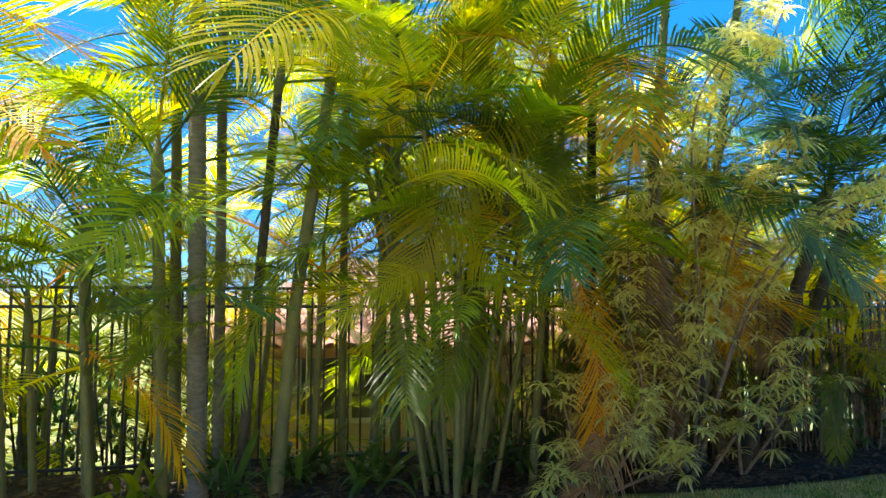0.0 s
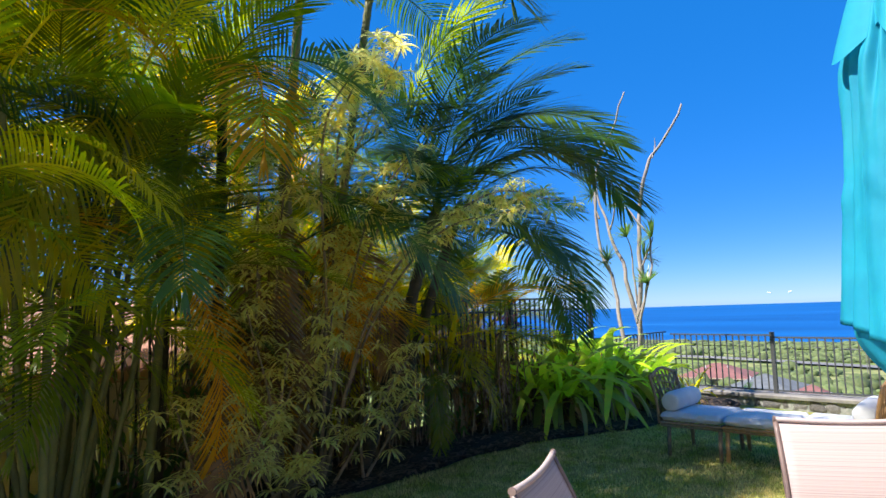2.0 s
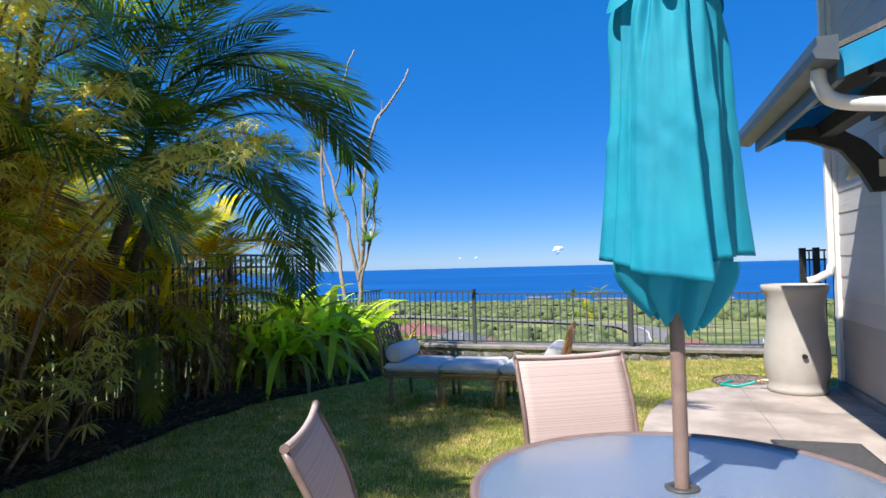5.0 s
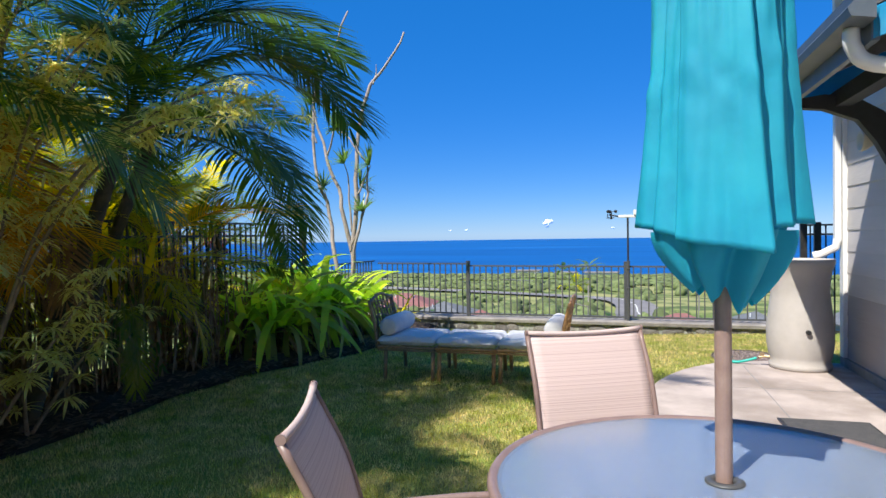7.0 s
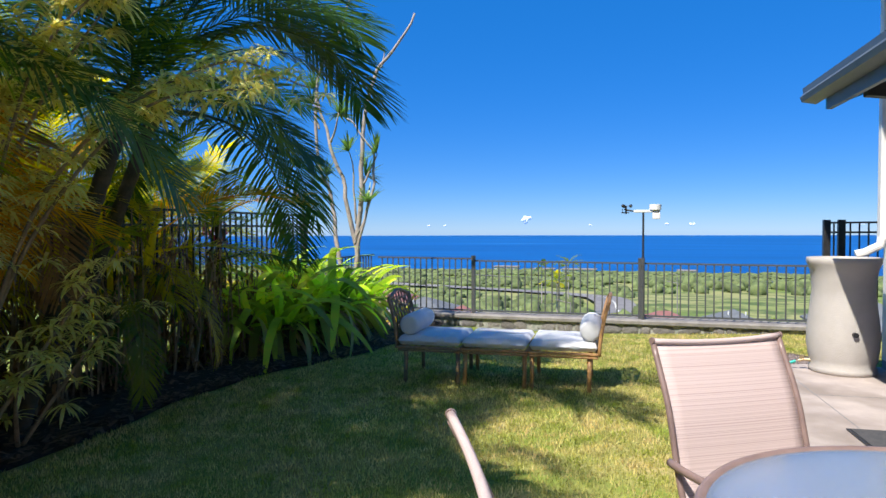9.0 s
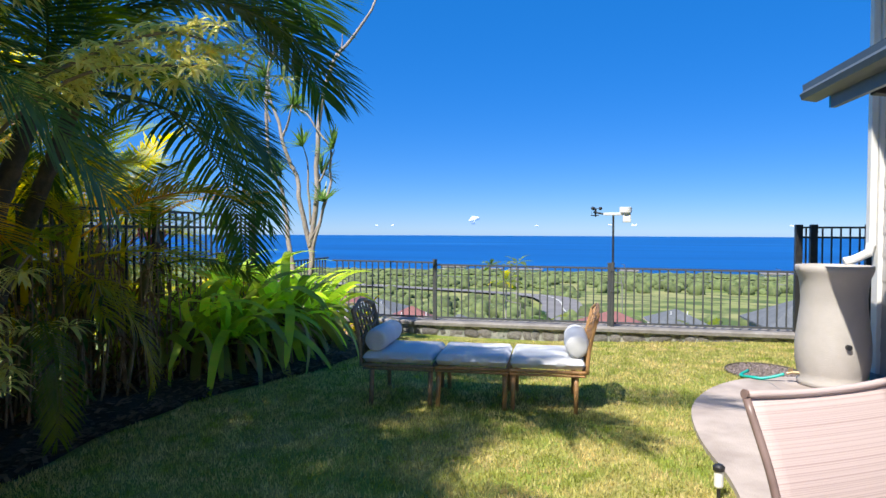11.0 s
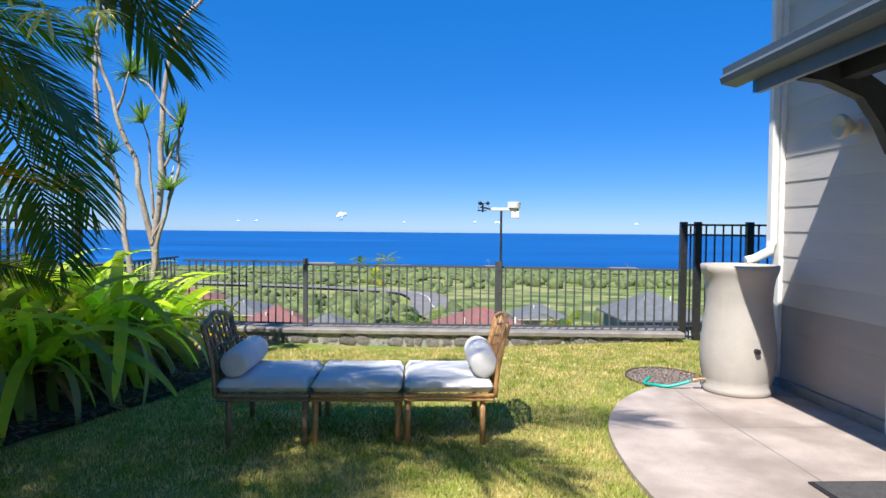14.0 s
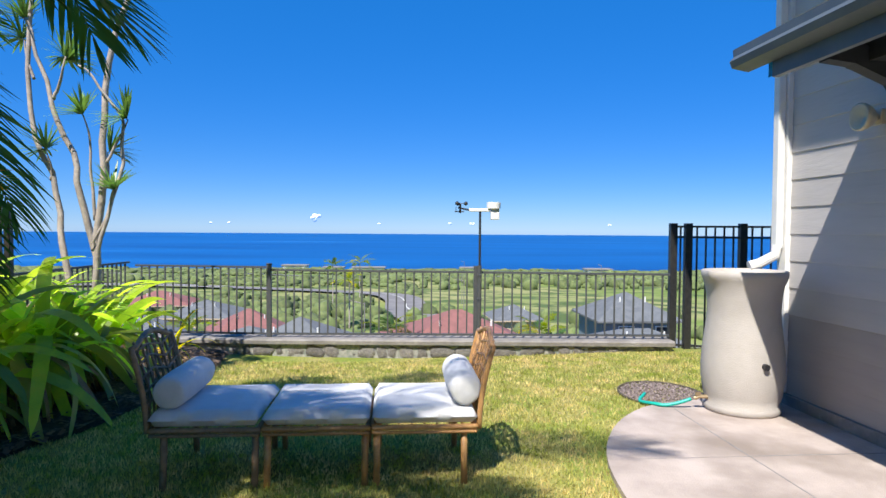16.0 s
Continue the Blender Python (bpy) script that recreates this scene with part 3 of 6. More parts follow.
structure("downspout", bm, WHITE, "white elbow downspout", canopy, smooth=True)
bm = bmesh.new()
box(bm, (CORNER_X - 0.075, WALL_Y + 0.035, 1.3), (CORNER_X + 0.0, WALL_Y + 0.095, 4.95), 0.008)
tube(bm, [(CORNER_X - 0.037, WALL_Y + 0.065, 1.32), (CORNER_X - 0.037, WALL_Y + 0.08, 1.24), (CORNER_X - 0.01, WALL_Y + 0.2, 1.17), (CORNER_X - 0.0, WALL_Y + 0.28, 1.15)], 0.042, 10)
tagged(structure("downspout", bm, WHITE, "white downspout at the house corner ending over the rain barrel", house))

# siren on the wall
siren = thing("alarm_siren", (7.50, WALL_Y + 0.03, 2.19), "cream round outdoor siren horn on the siding", "siren")
bm = bmesh.new()
lathe(bm, [(0.025, 0.0), (0.03, 0.04), (0.05, 0.06), (0.08, 0.10), (0.092, 0.13), (0.092, 0.15), (0.08, 0.155), (0.02, 0.11), (0.001, 0.11)], 28)
bmesh.ops.rotate(bm, cent=(0, 0, 0), matrix=Matrix.Rotation(radians(-90), 3, "X"), verts=bm.verts)
part("horn", bm, CREAM, siren, smooth=True)
part("mount", box_mesh((-0.05, 0.0, -0.05), (0.05, 0.03, 0.05), 0.005), CREAM, siren)
siren.matrix_world = SKEW @ siren.matrix_world
bx = thing("junction_box", (6.98, WALL_Y + 0.025, 2.06), "white electrical box under the bracket", "electrical box")
part("cover", box_mesh((0.0, 0.001, 0.0), (0.14, 0.06, 0.14), 0.006), WHITE, bx)
bx.matrix_world = SKEW @ bx.matrix_world


# ---- rain barrel ----
barrel = thing("rain_barrel", (8.3, 0.365, 0.03), "beige urn-shaped plastic rain barrel beside the house corner", "rain barrel")
bm = bmesh.new()
lathe(bm, [(0.30, 0.0), (0.315, 0.02), (0.315, 0.05), (0.295, 0.075), (0.315, 0.13), (0.335, 0.25), (0.338, 0.36), (0.33, 0.47), (0.312, 0.60), (0.297, 0.72), (0.293, 0.80), (0.30, 0.90), (0.315, 0.985), (0.335, 1.03), (0.345, 1.055), (0.347, 1.095), (0.34, 1.10), (0.325, 1.10), (0.32, 1.06), (0.26, 1.0), (0.24, 0.98)], 56)
for v in bm.verts:
    v.co.x *= 0.91
    v.co.y *= 0.91
    lip = smooth01((v.co.z - 0.98) / 0.1) * math.exp(-((math.atan2(v.co.y, v.co.x) - radians(112)) / 0.16) ** 2)
    v.co.y += 0.035 * lip
part("body", bm, BARREL, barrel, smooth=True)
bm = bmesh.new()
tube(bm, [(-0.29, -0.02, 0.40), (-0.335, -0.025, 0.40)], 0.024, 12)
part("overflow_plug", bm, BLACK_PLASTIC, barrel)
bm = bmesh.new()
tube(bm, [(0.0, 0.27, 0.10), (0.01, 0.33, 0.10), (0.02, 0.37, 0.085)], [0.018, 0.016, 0.02], 10)
box(bm, (-0.005, 0.325, 0.105), (0.015, 0.365, 0.14), 0.003)
part("spigot", bm, BRASS, barrel, "brass spigot")
hose = thing("garden_hose", (8.32, 0.76, 0.0), "turquoise garden hose end on the gravel", "hose")
bm = bmesh.new()
tube(bm, spline([(0.0, 0.0, 0.105), (0.01, 0.08, 0.075), (0.03, 0.18, 0.048), (0.07, 0.25, 0.046), (0.26, 0.32, 0.02), (0.5, 0.2, 0.02)], 30), 0.014, 10)
part("tube", bm, HOSE, hose, smooth=True)


# ---- low wall and ocean-side fence ----
def rail_low(y):
    return float(np.interp(y, [-0.2, 5.0, 7.0], [0.15, 0.04, 0.02]))


def rail_top(y):
    return float(np.interp(y, [-0.2, 4.96, 4.98, 7.0], [0.90, 0.885, 0.92, 0.92]))


SLOPE = math.atan(0.134)
low_wall = thing("low_stone_wall", (0, 0, 0), "low lava-rock retaining wall with a concrete cap", "wall")
low_wall["kind"] = "structure"
bm = bmesh.new()
ys = [-0.1 + 0.3738 * i for i in range(20)]
prev = None
for y in ys:
    x, zt = fence_x(y), rail_low(y) - 0.11
    ring = [bm.verts.new(v) for v in ((x - 0.140, y, -0.5), (x + 0.17, y, -1.7), (x + 0.17, y, zt), (x - 0.140, y, zt))]
    if prev:
        for k in range(4):
            bm.faces.new((prev[k], prev[(k + 1) % 4], ring[(k + 1) % 4], ring[k]))
    else:
        bm.faces.new(ring[::-1])
    prev = ring
bm.faces.new(prev)
structure("mortar_core", bm, MORTAR, parent=low_wall)
bm = bmesh.new()
prev = None
for i in range(60):
    y = -0.11 + 7.11 * i / 59
    x, zt = fence_x(y) + 0.012 * noise.noise((y * 3, 1, 1)), rail_low(y) - 0.045
    w = 0.012 * noise.noise((y * 5, 7, 1))
    ring = [bm.verts.new(v) for v in ((x - 0.19 + w, y, zt - 0.062), (x + 0.2, y, zt - 0.062), (x + 0.2, y, zt), (x - 0.175 + w, y, zt + 0.4 * w), (x - 0.195 + w, y, zt - 0.018))]
    if prev:
        for k in range(5):
            bm.faces.new((prev[k], prev[(k + 1) % 5], ring[(k + 1) % 5], ring[k]))
    else:
        bm.faces.new(ring[::-1])
    prev = ring
bm.faces.new(prev)
structure("cap", bm, CAP, "weathered concrete wall cap", low_wall)


def stone_mesh(seed):
    rnd = random.Random(seed)
    bm = bmesh.new()
    bmesh.ops.create_icosphere(bm, subdivisions=2, radius=0.5)
    for v in bm.verts:
        d = v.co.normalized()
        k = max(abs(d.x), abs(d.y), abs(d.z))
        v.co = d * (0.5 / (k ** 0.9)) * (1 + 0.34 * noise.noise(d * 1.7 + Vector((seed, 0, 0))))
    return finish("stone", bm, STONE, True)


stones = [stone_mesh(i) for i in range(6)]
rnd = random.Random(5)
y = -0.09
while y < 6.9:
    w = rnd.uniform(0.12, 0.36)
    top = rail_low(y + w / 2) - 0.115
    foot = ground_z(10.8, y) - 0.04
    h = top - foot
    tiers = [(foot, top)] if rnd.random() < 0.6 or h < 0.2 else [(foot, foot + h * 0.52), (foot + h * 0.54, top)]
    for z0, z1 in tiers:
        o = part("stone", stones[rnd.randrange(6)], None, low_wall, kind="structure")
        o.location = (fence_x(y + w / 2) - 0.105 + rnd.uniform(-0.012, 0.008), y + w / 2, (z0 + z1) / 2)
        o.scale = (0.09, w * 0.98, (z1 - z0) * 1.0)
        o.rotation_euler = (rnd.uniform(-0.4, 0.4), 0, -SLOPE)
    y += w + 0.006

fence = thing("ocean_fence", (0, 0, 0), "dark grey metal picket fence on the low stone wall", "fence")
fence["kind"] = "structure"
picket_me = box_mesh((-0.009, -0.009, 0.0), (0.009, 0.009, 1.0))
picket_me = finish("picket", picket_me, GREY_METAL)


def bar(name, a, b, w, h, mat, parent, label=""):
    a, b = Vector(a), Vector(b)
    d = b - a
    bm = bmesh.new()
    m = Matrix.Translation((a + b) / 2) @ d.to_track_quat("Y", "Z").to_matrix().to_4x4()
    box(bm, (-w / 2, -d.length / 2, -h / 2), (w / 2, d.length / 2, h / 2), 0.0, m)
    return part(name, bm, mat, parent, label, kind="structure")


def fence_run(y0, y1):
    for f, w, h in ((rail_top, 0.034, 0.026), (rail_low, 0.03, 0.026)):
        e = 0.03
        bar("rail", (fence_x(y0 + e), y0 + e, f(y0 + e)), (fence_x(y1 - e), y1 - e, f(y1 - e)), w, h, GREY_METAL, fence)
    n = int(round((y1 - y0) / 0.113))
    for k in range(1, n):
        y = y0 + (y1 - y0) * k / n
        lo, hi = rail_low(y) + 0.012, rail_top(y) - 0.012
        o = part("picket", picket_me, None, fence, kind="structure")
        o.location, o.scale = (fence_x(y), y, lo), (1, 1, hi - lo)


FENCE_POSTS = [-0.13, 2.26, 4.97, 6.86]
for a, b in zip(FENCE_POSTS, FENCE_POSTS[1:]):
    fence_run(a, b)
for y in FENCE_POSTS[1:3]:
    x = fence_x(y)
    z0 = rail_low(y) - 0.05
    zt = 0.955
    p_ = structure("post", box_mesh((x - 0.03, y - 0.03, z0), (x + 0.03, y + 0.03, zt), 0.004), GREY_METAL, parent=fence)
    structure("post_cap", box_mesh((x - 0.034, y - 0.034, zt + 0.001), (x + 0.034, y + 0.034, zt + 0.018), 0.004), GREY_METAL, parent=p_)

# ---- black fence along the bed ----
side_fence = thing("side_fence", (0, 0, 0), "tall black metal picket fence behind the planting bed", "fence")
side_fence["kind"] = "structure"
SIDE_Y, SIDE_TOP = 6.9, 1.62
bpicket = finish("picket", box_mesh((-0.009, -0.009, 0.1), (0.009, 0.009, SIDE_TOP - 0.01)), BLACK_METAL)
posts = [-6.2 + 1.969 * i for i in range(9)]
for a, b in zip(posts, posts[1:]):
    for z in (SIDE_TOP, SIDE_TOP - 0.16, 0.14):
        structure("rail", box_mesh((a + 0.031, SIDE_Y - 0.016, z - 0.013), (b - 0.031, SIDE_Y + 0.016, z + 0.013)), BLACK_METAL, parent=side_fence)
    for k in range(1, 18):
        o = part("picket", bpicket, None, side_fence, kind="structure")
        o.location = (a + 1.969 * k / 18, SIDE_Y, 0)
for x in posts:
    p_ = structure("post", box_mesh((x - 0.03, SIDE_Y - 0.03, -0.3), (x + 0.03, SIDE_Y + 0.03, SIDE_TOP + 0.04), 0.004), BLACK_METAL, parent=side_fence)

for z in (0.965, 0.06):
    structure("rail", box_mesh((9.6, SIDE_Y - 0.014, z - 0.012), (12.0, SIDE_Y + 0.014, z + 0.012)), GREY_METAL, parent=side_fence)
for k in range(1, 21):
    o = part("picket", picket_me, None, side_fence, kind="structure")
    o.location, o.scale = (9.6 + 2.4 * k / 21, SIDE_Y, 0.072), (1, 1, 0.88)

# ---- gate beside the house ----
gate = thing("side_gate", (0, 0, 0), "tall black metal picket gate between fence and house", "gate")
gate["kind"] = "structure"
gp = [(11.22, -0.17), (11.15, -0.33), (10.95, -0.91), (10.72, -1.6), (10.6, -2.1)]
for i, (x, y) in enumerate(gp):
    w = 0.042 if i in (0, 1, 2) else 0.03
    zb = -0.05
    structure("post", box_mesh((x - w, y - w, zb), (x + w, y + w, 1.53), 0.004), BLACK_METAL, parent=gate)
for (x0, y0), (x1, y1) in zip(gp, gp[1:]):
    for z in (1.49, 1.36, 0.02):
        bar("rail", (x0, y0 - 0.04, z), (x1, y1 + 0.04, z), 0.03, 0.025, BLACK_METAL, gate)
    n = max(2, int(round(math.hypot(x1 - x0, y1 - y0) / 0.1)))
    for k in range(1, n):
        x, y = x0 + (x1 - x0) * k / n, y0 + (y1 - y0) * k / n
        o = part("picket", bpicket, None, gate, kind="structure")
        o.location, o.scale = (x, y, -0.11), (1, 1, 0.99)
structure("latch", box_mesh((11.1, -0.33, 1.42), (11.16, -0.3, 1.47), 0.003), BLACK_METAL, parent=gate)

# ---- weather station strapped to a post ----
wy = 2.2
wx = fence_x(wy) - 0.07
ws = thing("weather_station", (wx, wy + 0.02, rail_low(2.2) - 0.045), "pole weather station with white rain gauge and black anemometer", "weather station")
z0 = ws.matrix_world.translation.z
bm = bmesh.new()
tube(bm, [(0, 0, 0), (0, 0, 0.93)], 0.026, 12)
part("sleeve", bm, GREY_METAL, ws)
bm = bmesh.new()
tube(bm, [(0, 0, 0.931), (0, 0, 1.70 - z0)], 0.015, 10)
part("pole", bm, BLACK_METAL, ws)
for z in (0.5, 0.8):
    part("strap", box_mesh((-0.03, -0.03, z), (0.03, 0.03, z + 0.02), 0.003), GREY_METAL, ws)
bm = bmesh.new()
box(bm, (-0.03, -0.24, 1.66 - z0), (0.03, 0.14, 1.70 - z0), 0.01)
box(bm, (-0.05, -0.24, 1.56 - z0), (0.05, -0.13, 1.66 - z0), 0.012)
part("housing", bm, WHITE, ws)
bm = bmesh.new()
lathe(bm, [(0.085, 0.0), (0.088, 0.075), (0.08, 0.078), (0.02, 0.03)], 24)
bmesh.ops.translate(bm, vec=(0, -0.17, 1.70 - z0), verts=bm.verts)
part("rain_gauge", bm, WHITE, ws)
bm = bmesh.new()
tube(bm, [(0, 0.14, 1.68 - z0), (0, 0.28, 1.71 - z0)], 0.012, 8)
tube(bm, [(0, 0.25, 1.64 - z0), (0, 0.25, 1.76 - z0)], 0.014, 8)
for k in range(3):
    a = 2.1 * k + 0.4
    c = Vector((0.07 * math.cos(a), 0.25 + 0.07 * math.sin(a), 1.76 - z0))
    tube(bm, [(0, 0.25, 1.76 - z0), c], 0.005, 6)
    bmesh.ops.create_icosphere(bm, subdivisions=2, radius=0.026, matrix=Matrix.Translation(c))
box(bm, (-0.05, 0.30, 1.66 - z0), (0.05, 0.305, 1.72 - z0))
tube(bm, [(0, 0.2, 1.66 - z0), (0, 0.32, 1.66 - z0)], 0.008, 6)
part("anemometer", bm, BLACK_PLASTIC, ws)

# ---- gravel patch, stake light ----
gravel = thing("gravel_patch", (8.86, 0.80, -0.005), "round bed of dark gravel with a brown edging beside the patio", "gravel bed")
gravel["kind"] = "structure"
bm = bmesh.new()
tube(bm, [(0.44 * math.cos(a), 0.36 * math.sin(a), 0.014) for a in np.linspace(-2.2, 2.6, 40)], 0.010, 6)
part("edging", bm, BARK_DARK, gravel, kind="structure")
verts, faces = [], []
rnd = random.Random(9)
for i in range(2600):
    a, r = rnd.uniform(0, 2 * math.pi), math.sqrt(rnd.random())
    c = Vector((0.43 * r * math.cos(a), 0.35 * r * math.sin(a), rnd.uniform(0.0, 0.014)))
    s = rnd.uniform(0.006, 0.013)
    n0 = len(verts)
    q = Euler((rnd.uniform(0, 6), rnd.uniform(0, 6), 0)).to_matrix()
    for d in ((1, 0, 0), (-1, 0, 0), (0, 1, 0), (0, -1, 0), (0, 0, 0.7), (0, 0, -0.7)):
        verts.append(c + q @ (Vector(d) * s))
    faces += [(n0 + i0, n0 + i1, n0 + i2) for i0, i1, i2 in ((0, 2, 4), (2, 1, 4), (1, 3, 4), (3, 0, 4), (2, 0, 5), (1, 2, 5), (3, 1, 5), (0, 3, 5))]
me = bpy.data.meshes.new("gravel")
me.from_pydata(verts, [], faces)
me.materials.append(GRAVEL)
part("gravel", me, None, gravel, kind="stuff")

stake = thing("stake_light", (5.45, 1.845, 0.0), "small solar stake light at the lawn's edge", "garden light")
bm = bmesh.new()
tube(bm, [(0, 0, 0.0), (0, 0, 0.06)], 0.01, 8)
part("stake", bm, BLACK_PLASTIC, stake)
bm = bmesh.new()
lathe(bm, [(0.018, 0.06), (0.024, 0.07), (0.024, 0.15), (0.02, 0.152)], 16)
part("lens", bm, WHITE, stake)
bm = bmesh.new()
lathe(bm, [(0.03, 0.153), (0.032, 0.175), (0.02, 0.186), (0.001, 0.188)], 16)
part("cap", bm, BLACK_PLASTIC, stake)

mat_ = thing("doormat", (5.82, 0.53, 0.031), "dark grey rubber doormat on the patio before the door", "doormat", rz=radians(3.8))
bm = bmesh.new()
box(bm, (-0.45, -0.30, 0.0), (0.45, 0.30, 0.012), 0.004)
part("base", bm, BLACK_METAL, mat_, "dark rubber base with a thin raised edge")
bm = box_mesh((-0.43, -0.28, 0.0125), (0.43, 0.28, 0.017), 0.002)
part("mat_surface", bm, MAT_PILE, mat_, "flat dark grey surface")

# ---- table, umbrella, chairs ----
TX, TY = 2.75, 1.458
table = thing("patio_table", (TX, TY, 0.03), "round frosted-glass patio table with a brown metal frame", "table")
bm = bmesh.new()
R = 0.585
ring = [(R, 0.682), (R + 0.014, 0.689), (R + 0.016, 0.698), (R + 0.01, 0.707), (R, 0.708), (R - 0.025, 0.694), (R - 0.025, 0.682)]
sd = 72
vs = [[bm.verts.new((r * math.cos(2 * math.pi * k / sd), r * math.sin(2 * math.pi * k / sd), z)) for r, z in ring] for k in range(sd)]
for k in range(sd):
    a, b = vs[k], vs[(k + 1) % sd]
    for i in range(len(ring)):
        j = (i + 1) % len(ring)
        bm.faces.new((a[i], b[i], b[j], a[j]))
part("rim", bm, CHAIR_FRAME, table, smooth=True)
bm = bmesh.new()
g = [(0.03, 0.696), (R - 0.002, 0.696), (R - 0.001, 0.702), (0.03, 0.702)]
vs = [[bm.verts.new((r * math.cos(2 * math.pi * k / sd), r * math.sin(2 * math.pi * k / sd), z)) for r, z in g] for k in range(sd)]
for k in range(sd):
    a, b = vs[k], vs[(k + 1) % sd]
    for i in range(4):
        bm.faces.new((a[i], b[i], b[(i + 1) % 4], a[(i + 1) % 4]))
part("glass_top", bm, TABLE_GLASS, table, "frosted glass top")
bm = bmesh.new()
g = [(0.026, 0.69), (0.048, 0.703), (0.048, 0.706), (0.040, 0.709), (0.026, 0.708)]
vs = [[bm.verts.new((r * math.cos(2 * math.pi * k / 32), r * math.sin(2 * math.pi * k / 32), z)) for r, z in g] for k in range(32)]
for k in range(32):
    a, b = vs[k], vs[(k + 1) % 32]
    for i in range(5):
        bm.faces.new((a[i], b[i], b[(i + 1) % 5], a[(i + 1) % 5]))
part("umbrella_ring", bm, GREY_METAL, table, "grey metal umbrella ring", smooth=True)
for k in range(4):
    a = math.pi / 4 + math.pi / 2 * k - 0.75
    d = Vector((math.cos(a), math.sin(a), 0))
    bm = bmesh.new()
    tube(bm, spline([d * 0.57 + Vector((0, 0, 0.682)), d * 0.5 + Vector((0, 0, 0.52)), d * 0.42 + Vector((0, 0, 0.3)), d * 0.46 + Vector((0, 0, 0.1)), d * 0.54], 16), 0.016, 8)
    part("leg", bm, CHAIR_FRAME, table, smooth=True)

for ob_ in table.children:
    for v in ob_.data.vertices:
        v.co.z *= 1.075

umbrella = thing("patio_umbrella", (TX, TY, 0.03), "closed turquoise cloth umbrella standing through the table", "umbrella")
bm = bmesh.new()
lathe(bm, [(0.22, 0.0), (0.23, 0.02), (0.21, 0.05), (0.06, 0.08), (0.035, 0.10), (0.035, 0.30), (0.025, 0.305)], 32)
part("base", bm, BLACK_METAL, umbrella, "dark round base", smooth=True)
bm = bmesh.new()
tube(bm, [(0, 0, 0.28), (0, 0, 2.50)], 0.021, 20)
part("pole", bm, POLE, umbrella, "brown metal pole")


# hem of the closed cloth: bearing from the side of the lawn chair, distance from the pole, height
HEM = [(-180, 0.20, 1.42), (-168, 0.14, 1.44), (-140, 0.22, 1.43), (-132, 0.15, 1.44), (-108, 0.165, 1.43), (-92, 0.222, 1.435), (-80, 0.208, 1.43),
       (-74, 0.176, 1.425), (-66, 0.182, 1.42), (-52, 0.158, 1.405), (-44, 0.146, 1.405), (-40, 0.192, 1.398), (-20, 0.192, 1.385), (0, 0.184, 1.378), (16, 0.186, 1.37),
       (28, 0.222, 1.362), (31, 0.21, 1.37), (36, 0.148, 1.415), (50, 0.176, 1.425), (58, 0.192, 1.425), (63, 0.152, 1.43), (72, 0.166, 1.435), (77, 0.178, 1.432),
       (81, 0.158, 1.44), (96, 0.232, 1.436), (106, 0.165, 1.44), (130, 0.215, 1.42), (138, 0.14, 1.43), (165, 0.22, 1.42), (180, 0.20, 1.42)]
HEM_U, HEM_R, HEM_Z = [h[0] for h in HEM], [h[1] for h in HEM], [h[2] for h in HEM]


def canopy_mesh():
    """Gores hanging in overlapping pleats round the pole, gathered under the top flap."""
    bm = bmesh.new()
    nu, nv = 360, 60
    rings = []
    for j in range(nv + 2):
        s = min(1.0, j / (nv - 1))
        base_r = 0.97 * float(np.interp(s, [0, 0.06, 0.25, 0.55, 0.8, 1], [0.04, 0.10, 0.142, 0.158, 0.172, 0.188]))
        k = float(np.interp(s, [0, 0.3, 1], [0.5, 0.75, 1.0]))
        ring = []
        for i in range(nu):
            u = -180 + 360 * i / nu
            ub = u + 16 * (1 - s) * math.exp(-((u - 22) / 45) ** 2)
            h = 0.3 * sum(float(np.interp(ub + d, HEM_U, HEM_R)) for d in (-1.5, 0, 1.5)) + 0.1 * float(np.interp(ub + 4, HEM_U, HEM_R))
            a = math.pi + radians(u)
            ca, sa = math.cos(a), math.sin(a)
            gather = math.exp(-((s - 0.2) / 0.17) ** 2)
            rr = base_r * (1 + k * (h / 0.188 - 1) + 0.10 * gather * math.sin(13 * a + 4 * noise.noise((ca * 2, sa * 2, s * 3))))
            z_ = 2.40 + (float(np.interp(ub, HEM_U, HEM_Z)) - 2.40) * s
            rr += 0.010 * noise.noise((ca * 5, sa * 5, z_ * 3)) + 0.006 * noise.noise((ca * 3, sa * 3, z_ * 16)) * math.exp(-((s - 0.6) / 0.12) ** 2)
            if j >= nv:
                rr -= 0.003 * (j - nv + 1)
                z_ += 0.014 * (j - nv)
            ring.append(bm.verts.new((rr * ca, rr * sa, z_ - 0.03)))
        rings.append(ring)
    for a, b in zip(rings, rings[1:]):
        for i in range(nu):
            bm.faces.new((a[i], b[i], b[(i + 1) % nu], a[(i + 1) % nu]))
    return bm


